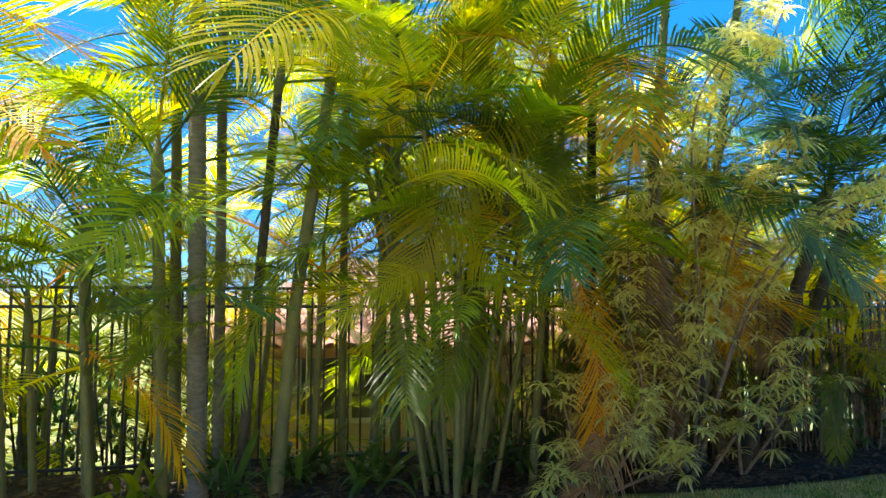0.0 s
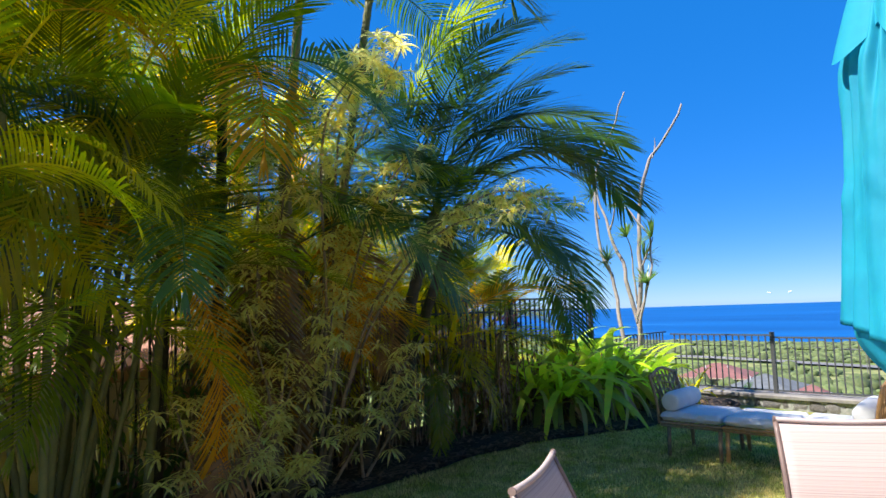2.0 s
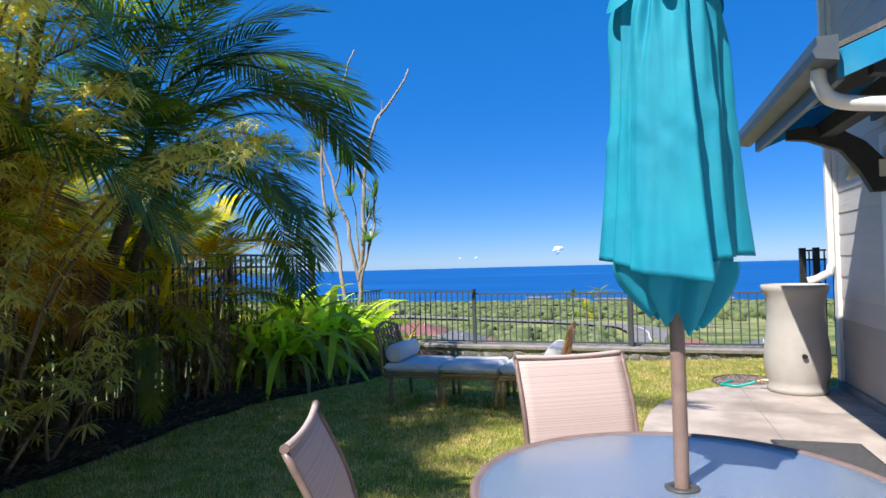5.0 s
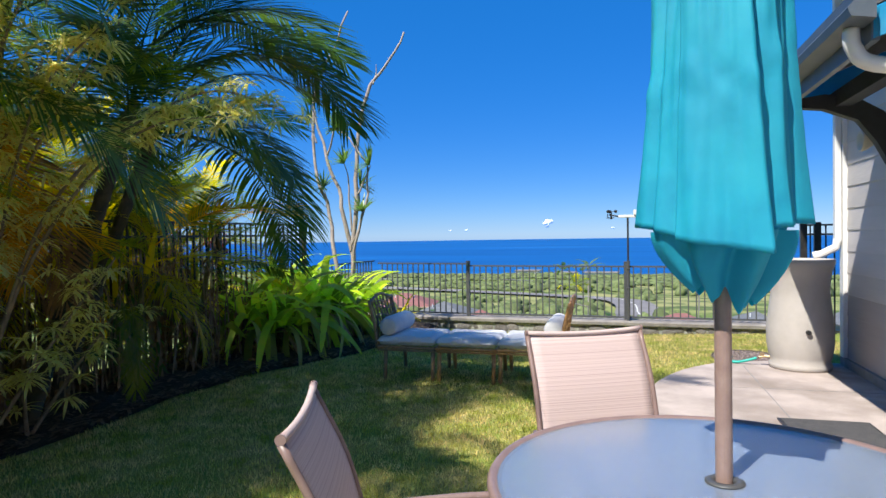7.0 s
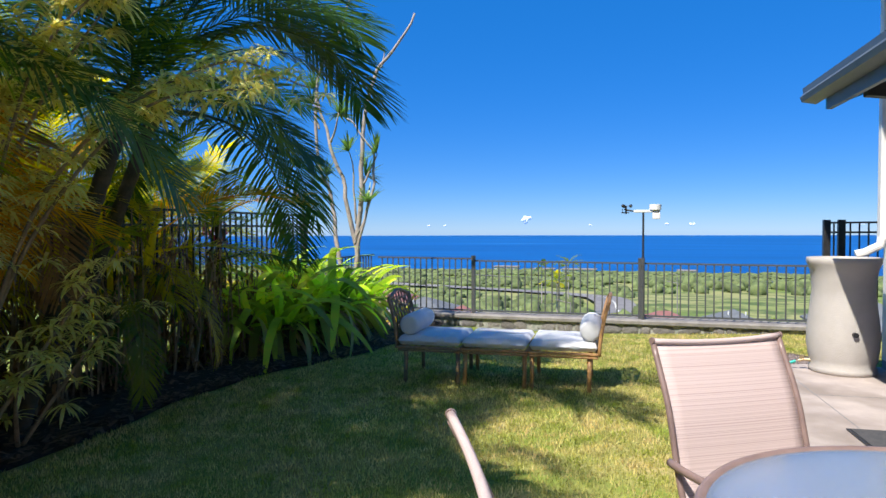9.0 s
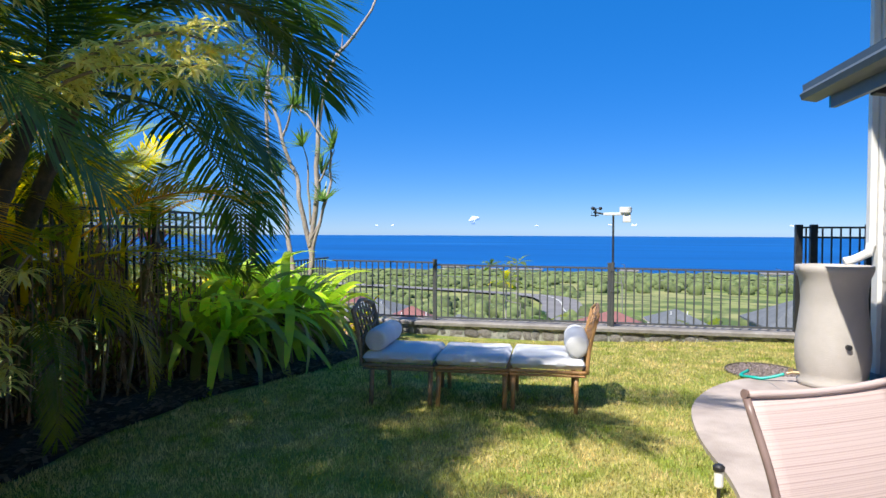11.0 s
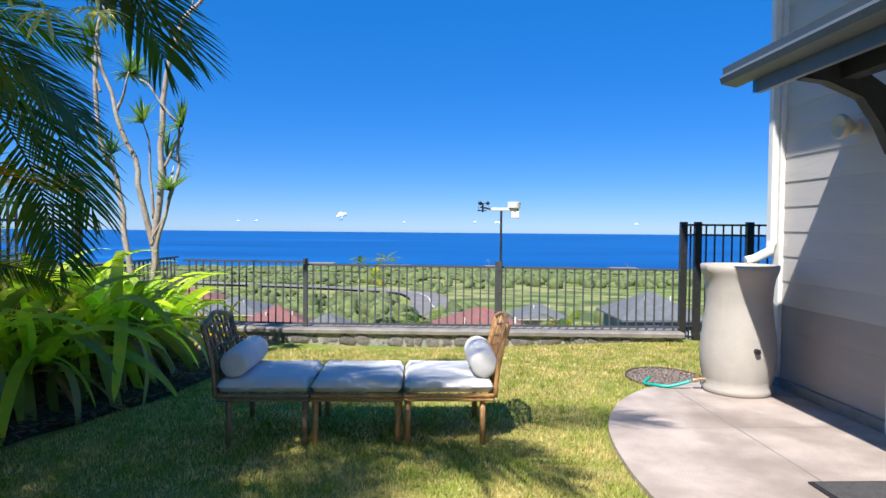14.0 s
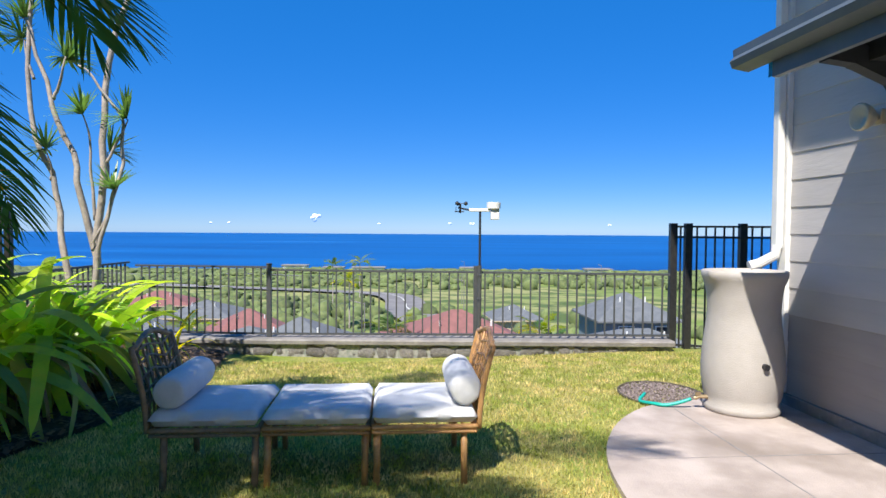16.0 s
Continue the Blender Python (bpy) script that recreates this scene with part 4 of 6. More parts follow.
part("canopy", canopy_mesh(), TEAL, umbrella, smooth=True)
bm = bmesh.new()
nu, nv = 240, 22
rings = []
for j in range(nv):
    s = j / (nv - 1)
    ring = []
    for i in range(nu):
        a = 2 * math.pi * i / nu
        u = math.cos(a - math.pi)
        w = noise.noise((math.cos(a) * 1.4, math.sin(a) * 1.4, 5 + s))
        ph = 7 * a + 1.6 * w + 0.9
        k = math.sin(ph) + 0.3 * math.sin(2 * ph + 1)
        r = (0.158 - 0.098 * s ** 1.5) * (1 + 0.26 * k * (0.35 + 0.65 * s) * (1.25 - 0.5 * s)) + 0.012 * w
        z = 1.42 - 0.165 * s + 0.03 * w * s - 0.022 * s * k + 0.02 * s * math.sin(a)
        ring.append(bm.verts.new((r * math.cos(a), r * math.sin(a), z - 0.03)))
    rings.append(ring)
for a, b in zip(rings, rings[1:]):
    for i in range(nu):
        bm.faces.new((a[i], b[i], b[(i + 1) % nu], a[(i + 1) % nu]))
part("canopy_lining", bm, TEAL, umbrella, smooth=True)
bm = bmesh.new()
nu, nv = 144, 12
rings = []
for j in range(nv):
    s = j / (nv - 1)
    ring = []
    for i in range(nu):
        a = 2 * math.pi * i / nu
        w = noise.noise((math.cos(a) * 1.5, math.sin(a) * 1.5, 15))
        k = math.cos(6 * a + 1.5 * w)
        r = 0.03 + 0.118 * s ** 0.8 * (1 + 0.24 * s * k)
        z = 2.50 - 0.34 * s ** 1.5 - 0.035 * s * s * math.sin(6 * a + 1.5 * w + 1.0)
        ring.append(bm.verts.new((r * math.cos(a), r * math.sin(a), z)))
    rings.append(ring)
for a, b in zip(rings, rings[1:]):
    for i in range(nu):
        bm.faces.new((a[i], b[i], b[(i + 1) % nu], a[(i + 1) % nu]))
part("top_flap", bm, TEAL, umbrella, smooth=True)
bm = bmesh.new()
lathe(bm, [(0.022, 2.50), (0.03, 2.54), (0.02, 2.58), (0.004, 2.62)], 16)
part("finial", bm, POLE, umbrella, smooth=True)
umbrella.matrix_world = umbrella.matrix_world @ Matrix.Rotation(radians(1.6), 4, "Y")


def make_chair(place, facing):
    """Sling armchair; it faces local +y."""
    ch = thing("patio_chair", place, "brown-framed patio armchair with a pink-beige striped sling", "chair", "chairs round the table", rz=math.atan2(-facing[0], facing[1]))
    w = 0.249
    line = spline([(0, 0.27, 0.405), (0, 0.1, 0.385), (0, -0.12, 0.375), (0, -0.2, 0.42), (0, -0.27, 0.58), (0, -0.33, 0.79), (0, -0.42, 0.98)], 30)

    def bow(p):
        return -0.010 * smooth01((p.z - 0.45) / 0.55)

    def sling(points, name):
        bm = bmesh.new()
        rows2 = []
        for s, th in ((0, 0), (1, 0.005)):
            rows2.append([[bm.verts.new((w * 0.985 * (2 * i / 10 - 1), p.y - bow(p) * (1 - (2 * i / 10 - 1) ** 2) - th * (1 if name == "sling_back" else 0), p.z - 0.012 * (1 - (2 * i / 10 - 1) ** 2) * (1 if name == "sling_seat" else 0) - th * (1 if name == "sling_seat" else 0))) for i in range(11)] for p in points])
        f, b = rows2
        for g, flip in ((f, 0), (b, 1)):
            for r0, r1 in zip(g, g[1:]):
                for i in range(10):
                    q = (r0[i], r0[i + 1], r1[i + 1], r1[i])
                    bm.faces.new(q[::-1] if flip else q)
        n = len(points)
        for i in range(10):
            bm.faces.new((f[0][i], b[0][i], b[0][i + 1], f[0][i + 1]))
            bm.faces.new((f[n - 1][i], f[n - 1][i + 1], b[n - 1][i + 1], b[n - 1][i]))
        for j in range(n - 1):
            bm.faces.new((f[j][0], f[j + 1][0], b[j + 1][0], b[j][0]))
            bm.faces.new((f[j][10], b[j][10], b[j + 1][10], f[j + 1][10]))
        part(name, bm, SLING, ch, "striped pink-beige sling", smooth=True)

    sling(line[:14], "sling_seat")
    sling(line[14:], "sling_back")
    for sx in (-1, 1):
        bm = bmesh.new()
        tube(bm, [(sx * w, p.y, p.z) for p in line], 0.0105, 8)
        part("side_rail", bm, CHAIR_FRAME, ch, smooth=True)
        bm = bmesh.new()
        tube(bm, spline([(sx * (w + 0.012), -0.30, 0.62), (sx * (w + 0.024), -0.2, 0.625), (sx * (w + 0.03), 0.05, 0.635), (sx * (w + 0.03), 0.22, 0.62), (sx * (w + 0.03), 0.27, 0.54), (sx * (w + 0.02), 0.25, 0.3), (sx * (w + 0.02), 0.27, 0.012)], 26), 0.013, 8)
        part("arm", bm, CHAIR_FRAME, ch, smooth=True)
        bm = bmesh.new()
        tube(bm, spline([(sx * (w + 0.01), 0.0, 0.37), (sx * (w + 0.02), -0.16, 0.3), (sx * (w + 0.02), -0.26, 0.012)], 12), 0.013, 8)
        part("back_leg", bm, CHAIR_FRAME, ch, smooth=True)
        for y in (0.27, -0.26):
            bm = bmesh.new()
            tube(bm, [(sx * (w + 0.02), y, 0), (sx * (w + 0.02), y, 0.02)], 0.018, 10)
            part("foot", bm, BLACK_PLASTIC, ch)
    bm = bmesh.new()
    tube(bm, [(w * q, -0.42 + 0.010 * (1 - q * q), 0.98 + 0.010 * q * q) for q in np.linspace(-1, 1, 13)], 0.0105, 8)
    part("top_bar", bm, SLING, ch, "sling sleeve over the top bar", smooth=True)
    for sx in (-1, 1):
        bm = bmesh.new()
        tube(bm, [(sx * (w + 0.001), -0.42, 0.99), (sx * (w + 0.008), -0.42, 0.991)], 0.0125, 10)
        part("end_cap", bm, CHAIR_FRAME, ch)
    bm = bmesh.new()
    tube(bm, [(-w, 0.27, 0.405), (w, 0.27, 0.405)], 0.013, 8)
    tube(bm, [(-w, -0.14, 0.36), (w, -0.14, 0.36)], 0.011, 8)
    part("stretcher", bm, CHAIR_FRAME, ch, smooth=True)
    return ch


fb = Vector((-0.85, -0.52)).normalized()
make_chair((3.682 + 0.42 * fb.x, 1.922 + 0.42 * fb.y, 0.03), fb)
fa = Vector((0.396, -0.919)).normalized()
make_chair((2.378 + 0.42 * fa.x, 2.46 + 0.42 * fa.y, 0.004), fa)

# ---- daybed in three sections ----
DB = Matrix.Translation((6.78, 4.36, -0.015)) @ Matrix.Rotation(radians(-86.5), 4, "Z")
DEPTH, UW, SEAT = 0.66, 0.60, 0.365


def leg_pair(sec, x, mat):
    for y, splay in ((0.05, -0.03), (DEPTH - 0.05, 0.03)):
        bm = bmesh.new()
        tube(bm, [(x, y + splay, 0.0), (x, y, SEAT - 0.05)], [0.019, 0.021], 8)
        part("leg", bm, mat, sec, smooth=True)


def seat_frame(sec, mat):
    bm = bmesh.new()
    x0, x1, y0, y1 = 0.012, UW - 0.012, 0.015, DEPTH - 0.015
    for z, r in ((SEAT - 0.028, 0.016), (SEAT - 0.056, 0.010)):
        tube(bm, spline([(x0, y0 + 0.04, z), (x0 + 0.01, y0 + 0.01, z), (x0 + 0.04, y0, z), (x1 - 0.04, y0, z), (x1 - 0.01, y0 + 0.01, z), (x1, y0 + 0.04, z), (x1, y1 - 0.04, z), (x1 - 0.01, y1 - 0.01, z), (x1 - 0.04, y1, z), (x0 + 0.04, y1, z), (x0 + 0.01, y1 - 0.01, z), (x0, y1 - 0.04, z), (x0, y0 + 0.04, z)], 60), r, 6)
    for k in range(7):
        x = x0 + (x1 - x0) * (k + 1) / 8
        tube(bm, [(x, y0, SEAT - 0.024), (x, y1, SEAT - 0.024)], 0.006, 5)
    part("seat_frame", bm, mat, sec, smooth=True)


def end_panel(sec, x, side, mat):
    """Flared lattice end: front and back posts, a raised top bar and crossing canes."""
    def at(u, v):
        flare = side * (0.02 + 0.09 * v ** 1.8)
        return (x + flare, 0.02 + u * (DEPTH - 0.04), SEAT - 0.04 + v * 0.50)
    bm = bmesh.new()
    tube(bm, [at(0, v) for v in np.linspace(0, 0.92, 12)], 0.016, 8)
    tube(bm, [at(1, v) for v in np.linspace(0, 0.92, 12)], 0.016, 8)
    tube(bm, [at(0, 0.92), *[at(u, 0.90 + 0.13 * math.sin(math.pi * u) ** 1.5) for u in np.linspace(0.1, 0.9, 8)], at(1, 0.92)], 0.016, 8)
    part("end_frame", bm, mat, sec, smooth=True)
    bm = bmesh.new()
    rnd = random.Random(int(x * 10) + 3)
    for k in range(7):
        u = 0.06 + 0.135 * k
        tube(bm, [at(u, 0.0), at(min(u + 0.10, 0.97), 0.5), at(min(u + 0.03, 0.97), 0.98)], 0.0085, 5)
    for k in range(6):
        v = 0.12 + 0.15 * k
        tube(bm, [at(0.0, v), at(0.35, v + 0.09 * rnd.uniform(0.4, 1)), at(0.7, v - 0.03), at(1.0, v + 0.05)], 0.007, 5)
    for k in range(5):
        tube(bm, [at(0.1 + 0.18 * k, 0.02), at(min(1, 0.35 + 0.2 * k), 0.9)], 0.007, 5)
    part("lattice", bm, mat, sec, smooth=True)


def cushion(sec_m, x0, x1):
    bm = bmesh.new()
    n = 22
    lo, hi = [], []
    for i in range(n + 1):
        a, b = [], []
        for j in range(n + 1):
            u, v = i / n, j / n
            e = min(1, min(u, 1 - u, v, 1 - v) / 0.09)
            puff = (1 - (1 - e) ** 2) ** 0.5
            wob = 0.008 * noise.noise((u * 3 + x0 * 7, v * 3, 1)) + 0.008 * math.sin(math.pi * u) * math.sin(math.pi * v)
            xx = x0 + 0.004 + (x1 - x0 - 0.008) * u
            yy = -0.005 + (DEPTH + 0.01) * v
            a.append(bm.verts.new((xx, yy, 0.045 + 0.048 * puff + wob)))
            b.append(bm.verts.new((xx, yy, 0.045 - 0.045 * puff + 0.0)))
        hi.append(a), lo.append(b)
    for i in range(n):
        for j in range(n):
            bm.faces.new((hi[i][j], hi[i + 1][j], hi[i + 1][j + 1], hi[i][j + 1]))
            bm.faces.new((lo[i][j + 1], lo[i + 1][j + 1], lo[i + 1][j], lo[i][j]))
    bmesh.ops.remove_doubles(bm, verts=bm.verts, dist=0.0008)
    return bm


for k, (name, mat, lab) in enumerate((("daybed_end", RATTAN_GREY, "weathered rattan daybed end section with a lattice side"), ("daybed_middle", RATTAN, "rattan daybed middle section"), ("daybed_end", RATTAN, "honey rattan daybed end section with a lattice side"))):
    sec = new(name)
    sec.matrix_world = DB @ Matrix.Translation((k * (UW + 0.006), 0, 0))
    tagged(sec, lab, "daybed", "sections of the daybed")
    seat_frame(sec, mat)
    for x in (0.03 if k else 0.075, UW - 0.03 if k < 2 else UW - 0.075):
        leg_pair(sec, x, mat)
    if k == 0:
        end_panel(sec, 0.012, -1, mat)
    if k == 2:
        end_panel(sec, UW - 0.012, 1, mat)
    cu = new("seat_cushion", finish("seat_cushion", cushion(sec, 0.0, UW), CUSHION, True))
    cu.matrix_world = DB @ Matrix.Translation((k * (UW + 0.006), 0, SEAT - 0.012))
    tagged(cu, "white cloth seat cushion on the rattan daybed", "cushion", "cushions of the daybed")
for x, tilt in ((0.085, 0.0), (1.725, 0.0)):
    bm = bmesh.new()
    prof = [(0.02, -0.31), (0.07, -0.312), (0.088, -0.295), (0.094, -0.26), (0.096, -0.1), (0.098, 0.05), (0.095, 0.2), (0.092, 0.27), (0.085, 0.298), (0.07, 0.31), (0.02, 0.31)]
    lathe(bm, prof, 32)
    bmesh.ops.rotate(bm, cent=(0, 0, 0), matrix=Matrix.Rotation(radians(90), 3, "X"), verts=bm.verts)
    for v in bm.verts:
        v.co += 0.006 * Vector((noise.noise(v.co * 9), 0, noise.noise(v.co * 8 + Vector((4, 0, 0)))))
    bo = new("bolster", finish("bolster", bm, CUSHION, True))
    bo.matrix_world = DB @ Matrix.Translation((x + 0.02, 0.33, SEAT + 0.175))
    tagged(bo, "white cylindrical bolster lying against the daybed end", "bolster", "bolsters of the daybed")


# ---- plants ----
class Leaves:
    """Gathers leaf blades and stems into one mesh."""

    def __init__(self):
        self.v, self.f = [], []

    def blade(self, p, d, up, length, width, droop=0.3, segs=3, fold=0.0, bell=1.0):
        p, d = Vector(p), Vector(d).normalized()
        side = d.cross(up)
        if side.length < 1e-3:
            side = d.cross(Vector((1, 0, 0)))
        side.normalize()
        n0 = len(self.v)
        pos = p.copy()
        step = length / segs
        for i in range(segs + 1):
            s = i / segs
            w = width * (math.sin(math.pi * min(1, 0.18 + 0.82 * s)) ** bell if i < segs else 0.02) * 0.5
            if i == segs:
                self.v.append(tuple(pos))
            else:
                self.v.append(tuple(pos - side * w))
                self.v.append(tuple(pos + side * w))
            d = (d + Vector((0, 0, -droop / segs))).normalized()
            pos = pos + d * step
        for i in range(segs - 1):
            a = n0 + 2 * i
            self.f.append((a, a + 1, a + 3, a + 2))
        a = n0 + 2 * (segs - 1)
        self.f.append((a, a + 1, a + 2))

    def stem(self, pts, r0, r1, sides=4):
        n0 = len(self.v)
        pts = [Vector(q) for q in pts]
        n = len(pts)
        for i, p in enumerate(pts):
            d = (pts[min(i + 1, n - 1)] - pts[max(i - 1, 0)]).normalized()
            a = d.cross(Vector((0.3, 0.2, 0.93)))
            a = a.normalized() if a.length > 0.1 else Vector((1, 0, 0))
            b = d.cross(a)
            r = r0 + (r1 - r0) * i / (n - 1)
            for k in range(sides):
                t = 2 * math.pi * k / sides
                self.v.append(tuple(p + r * (a * math.cos(t) + b * math.sin(t))))
        for i in range(n - 1):
            for k in range(sides):
                a = n0 + i * sides + k
                b = n0 + i * sides + (k + 1) % sides
                self.f.append((a, b, b + sides, a + sides))

    def mesh(self, name, mat, smooth=False):
        me = bpy.data.meshes.new(name)
        me.from_pydata(self.v, [], self.f)
        me.materials.append(mat)
        if smooth:
            me.shade_smooth()
        return me


def frond_leaves(seed, length=1.8, pairs=36, leaflet=0.42, droop=1.0, petiole=0.25, width=0.028, fold=0.5):
    """A feather frond that starts along +x, arches up and hangs over."""
    rnd = random.Random(seed)
    L = Leaves()
    pts, d, p = [], Vector((1, 0, 0.0)), Vector((0, 0, 0))
    n = 18
    bend_y = rnd.uniform(-0.25, 0.25)
    for i in range(n + 1):
        pts.append(p.copy())
        s = i / n
        d = (d + Vector((0, bend_y / n, -droop * (0.25 + 1.2 * s) / n))).normalized()
        p = p + d * length / n
    L.stem(pts, 0.011, 0.003, 4)
    for k in range(pairs):
        s = petiole + (0.985 - petiole) * (k + 0.5) / pairs
        i = min(int(s * n), n - 1)
        q = pts[i].lerp(pts[i + 1], s * n - i)
        t = (pts[i + 1] - pts[i]).normalized()
        side = t.cross(Vector((0, 0, 1))).normalized()
        up = side.cross(t).normalized()
        sz = leaflet * (0.45 + 0.75 * math.sin(math.pi * (0.12 + 0.80 * (s - petiole) / (1 - petiole)))) * rnd.uniform(0.88, 1.08)
        fwd = 0.45 + 0.75 * s
        for sg in (-1, 1):
            if rnd.random() < 0.04:
                continue
            dirv = side * sg + t * fwd + up * (fold + rnd.uniform(-0.12, 0.12))
            L.blade(q, dirv, up, sz, width * rnd.uniform(0.85, 1.15), droop=0.55 + rnd.uniform(-0.15, 0.3), segs=4, bell=0.8)
    for sg in (-1, 0, 1):
        L.blade(pts[-1], d + Vector((0, 0.15 * sg, 0)), Vector((0, 0, 1)), leaflet * 0.5, width, 0.3, 3)
    return L


FRONDS = {}


def frond_mesh(kind, k, mat):
    key = (kind, k, mat.name)
    if key not in FRONDS:
        if kind == "areca":
            L = frond_leaves(k * 7 + 1, 1.55 + 0.12 * (k % 3), 42, 0.38, 1.1 + 0.3 * (k % 4), 0.20, 0.017)
        elif kind == "large":
            L = frond_leaves(k * 11 + 3, 2.1 + 0.12 * (k % 3), 56, 0.48, 1.7 + 0.3 * (k % 4), 0.14, 0.018, 0.3)
        elif kind == "crown":
            L = frond_leaves(k * 17 + 4, 1.9 + 0.12 * (k % 3), 58, 0.46, 2.0 + 0.35 * (k % 4), 0.10, 0.021, 0.2)
        elif kind == "small":
            L = frond_leaves(k * 5 + 2, 0.95, 24, 0.28, 1.1 + 0.3 * (k % 3), 0.2, 0.02)
        else:
            L = frond_leaves(k * 13 + 5, 1.9, 26, 0.45, 1.2 + 0.3 * (k % 3), 0.15, 0.045, 0.3)
        FRONDS[key] = L.mesh("frond", mat)
    return FRONDS[key]


def ringed_trunk(path, r0, r1, gap=0.085, n=None, sides=10, ring=0.09):
    """A palm stem with leaf-scar rings."""
    total = sum((Vector(b) - Vector(a)).length for a, b in zip(path, path[1:]))
    rings = max(3, int(total / gap))
    pts = spline(path, rings * 3 + 1)
    m = len(pts)
    rad = []
    for i in range(m):
        s = i / (m - 1)
        r = r0 + (r1 - r0) * s + (0.35 * r0 * max(0, 1 - s * 14))
        rad.append(r * (1 + (ring if i % 3 == 0 else 0)))
    bm = bmesh.new()
    tube(bm, pts, rad, sides)
    return bm, pts


MIXES = {
    "green": [(LEAF_GREEN, 6), (LEAF_DARK, 2), (LEAF_YELLOW, 2)],
    "dark": [(LEAF_DARK, 7), (LEAF_GREEN, 3)],
    "yellow": [(LEAF_YELLOW, 7), (LEAF_GREEN, 3), (LEAF_ORANGE, 1)],
    "orange": [(LEAF_ORANGE, 3), (LEAF_YELLOW, 1)],
    "mixed": [(LEAF_GREEN, 6), (LEAF_YELLOW, 3), (LEAF_DARK, 3), (LEAF_ORANGE, 1)],
}


def palm(base, top, r=0.045, kind="areca", n=8, mix="green", seed=0, bark=None, lift=(0.1, 1.1), lean=None, label=None, bow=0.0,
         group="palms along the fence", scale=1.0, shaft=True, dead=0):
    """A palm: ringed stem, green crownshaft and fronds, each frond a part."""
    rnd = random.Random(seed)
    base, top = Vector(base), Vector(top)
    p = thing("palm", base, label or "slender feather palm growing in the mulched bed", "palm", group)
    rel = top - base
    mid = rel * 0.5 + Vector((bow, bow * 0.3, 0))
    bm, pts = ringed_trunk([(0, 0, -0.05), tuple(rel * 0.2 + Vector((bow * 0.5, 0, 0))), tuple(mid), tuple(rel)], r, r * 0.8)
    part("trunk", bm, bark or CANE, p, smooth=True)
    d = (pts[-1] - pts[-4]).normalized()
    if shaft:
        bm = bmesh.new()
        tube(bm, [rel - d * 0.02, rel + d * 0.15, rel + d * 0.4], [r * 0.85, r * 1.05, r * 0.45], 8)
        part("crownshaft", bm, CANE if mix != "yellow" else LEAF_YELLOW, p, smooth=True)
    mats = [m for m, c in MIXES[mix] for _ in range(c)]
    for i in range(n + dead):
        az = 2.399 * i + rnd.uniform(-0.35, 0.35) + seed
        f = i / max(1, n - 1)
        if i >= n:
            elev, mat = -0.9, LEAF_DRY if rnd.random() < 0.5 else LEAF_ORANGE
        else:
            elev = lift[1] + (lift[0] - lift[1]) * f + rnd.uniform(-0.12, 0.12)
            mat = mats[rnd.randrange(len(mats))]
        o = part("frond", frond_mesh(kind, rnd.randrange(7), mat), None, p)
        s = scale * rnd.uniform(0.85, 1.12)
        o.matrix_basis = Matrix.Translation(rel + d * (0.36 - 0.3 * min(1, f))) @ Matrix.Rotation(az, 4, "Z") @ Matrix.Rotation(-elev, 4, "Y") @ Matrix.Rotation(rnd.uniform(-0.5, 0.5), 4, "X") @ Matrix.Diagonal((s, s, s, 1))
    return p


def lone_frond(p, root, az, elev, kind, k, mat, s=1.0, roll=0.0):
    o = part("frond", frond_mesh(kind, k, mat), None, p)
    rel = Vector(root) - p.matrix_world.translation
    o.matrix_basis = Matrix.Translation(rel) @ Matrix.Rotation(az, 4, "Z") @ Matrix.Rotation(-elev, 4, "Y") @ Matrix.Rotation(roll, 4, "X") @ Matrix.Diagonal((s, s, s, 1))
    return o


# tall ringed palms on the west part of the bed
palm((-0.11, 6.0, 0), (-0.33, 6.0, 7.4), 0.068, "large", 9, "mixed", 1, PALM_BARK, lift=(-0.1, 0.9), scale=1.0, label="tall palm with a pale grey ringed trunk")
palm((-0.01, 6.35, 0), (-0.08, 6.4, 3.9), 0.045, "large", 6, "mixed", 2, PALM_BARK, label="tall palm with a pale grey ringed trunk")
palm((0.42, 6.05, 0), (0.78, 6.0, 3.2), 0.055, "large", 8, "mixed", 3, CANE, bow=-0.04, lift=(-0.1, 1.1))
palm((0.15, 6.1, 0), (0.38, 6.05, 3.1), 0.042, "areca", 8, "mixed", 4, BARK_DARK, lift=(-0.2, 1.1), scale=1.15)
palm((-0.36, 6.1, 0), (-0.45, 6.0, 2.3), 0.05, "areca", 9, "green", 5, CANE, scale=1.1)
palm((-0.9, 6.3, 0), (-1.0, 6.3, 1.7), 0.05, "areca", 9, "mixed", 6, CANE, scale=1.1)
palm((-1.4, 6.1, 0), (-1.6, 6.1, 2.5), 0.05, "areca", 9, "mixed", 7, CANE, scale=1.1)
palm((-2.1, 6.2, 0), (-2.2, 6.0, 1.9), 0.05, "areca", 8, "mixed", 8, CANE, scale=1.1)
palm((-2.7, 6.4, 0), (-3.0, 6.3, 3.0), 0.05, "large", 7, "mixed", 9, CANE)
palm((-0.35, 6.5, 0), (-0.45, 6.6, 3.1), 0.05, "areca", 7, "mixed", 10, CANE)
palm((0.7, 6.45, 0), (0.75, 6.4, 1.5), 0.035, "areca", 7, "yellow", 11, CANE)

# extra palm added so that its high crown shades the lawn
palm((0.95, 6.65, 0), (0.9, 6.0, 5.9), 0.036, "large", 7, "mixed", 12, CANE, lift=(-0.1, 0.9), scale=1.1, label="tall palm with a pale grey ringed trunk")

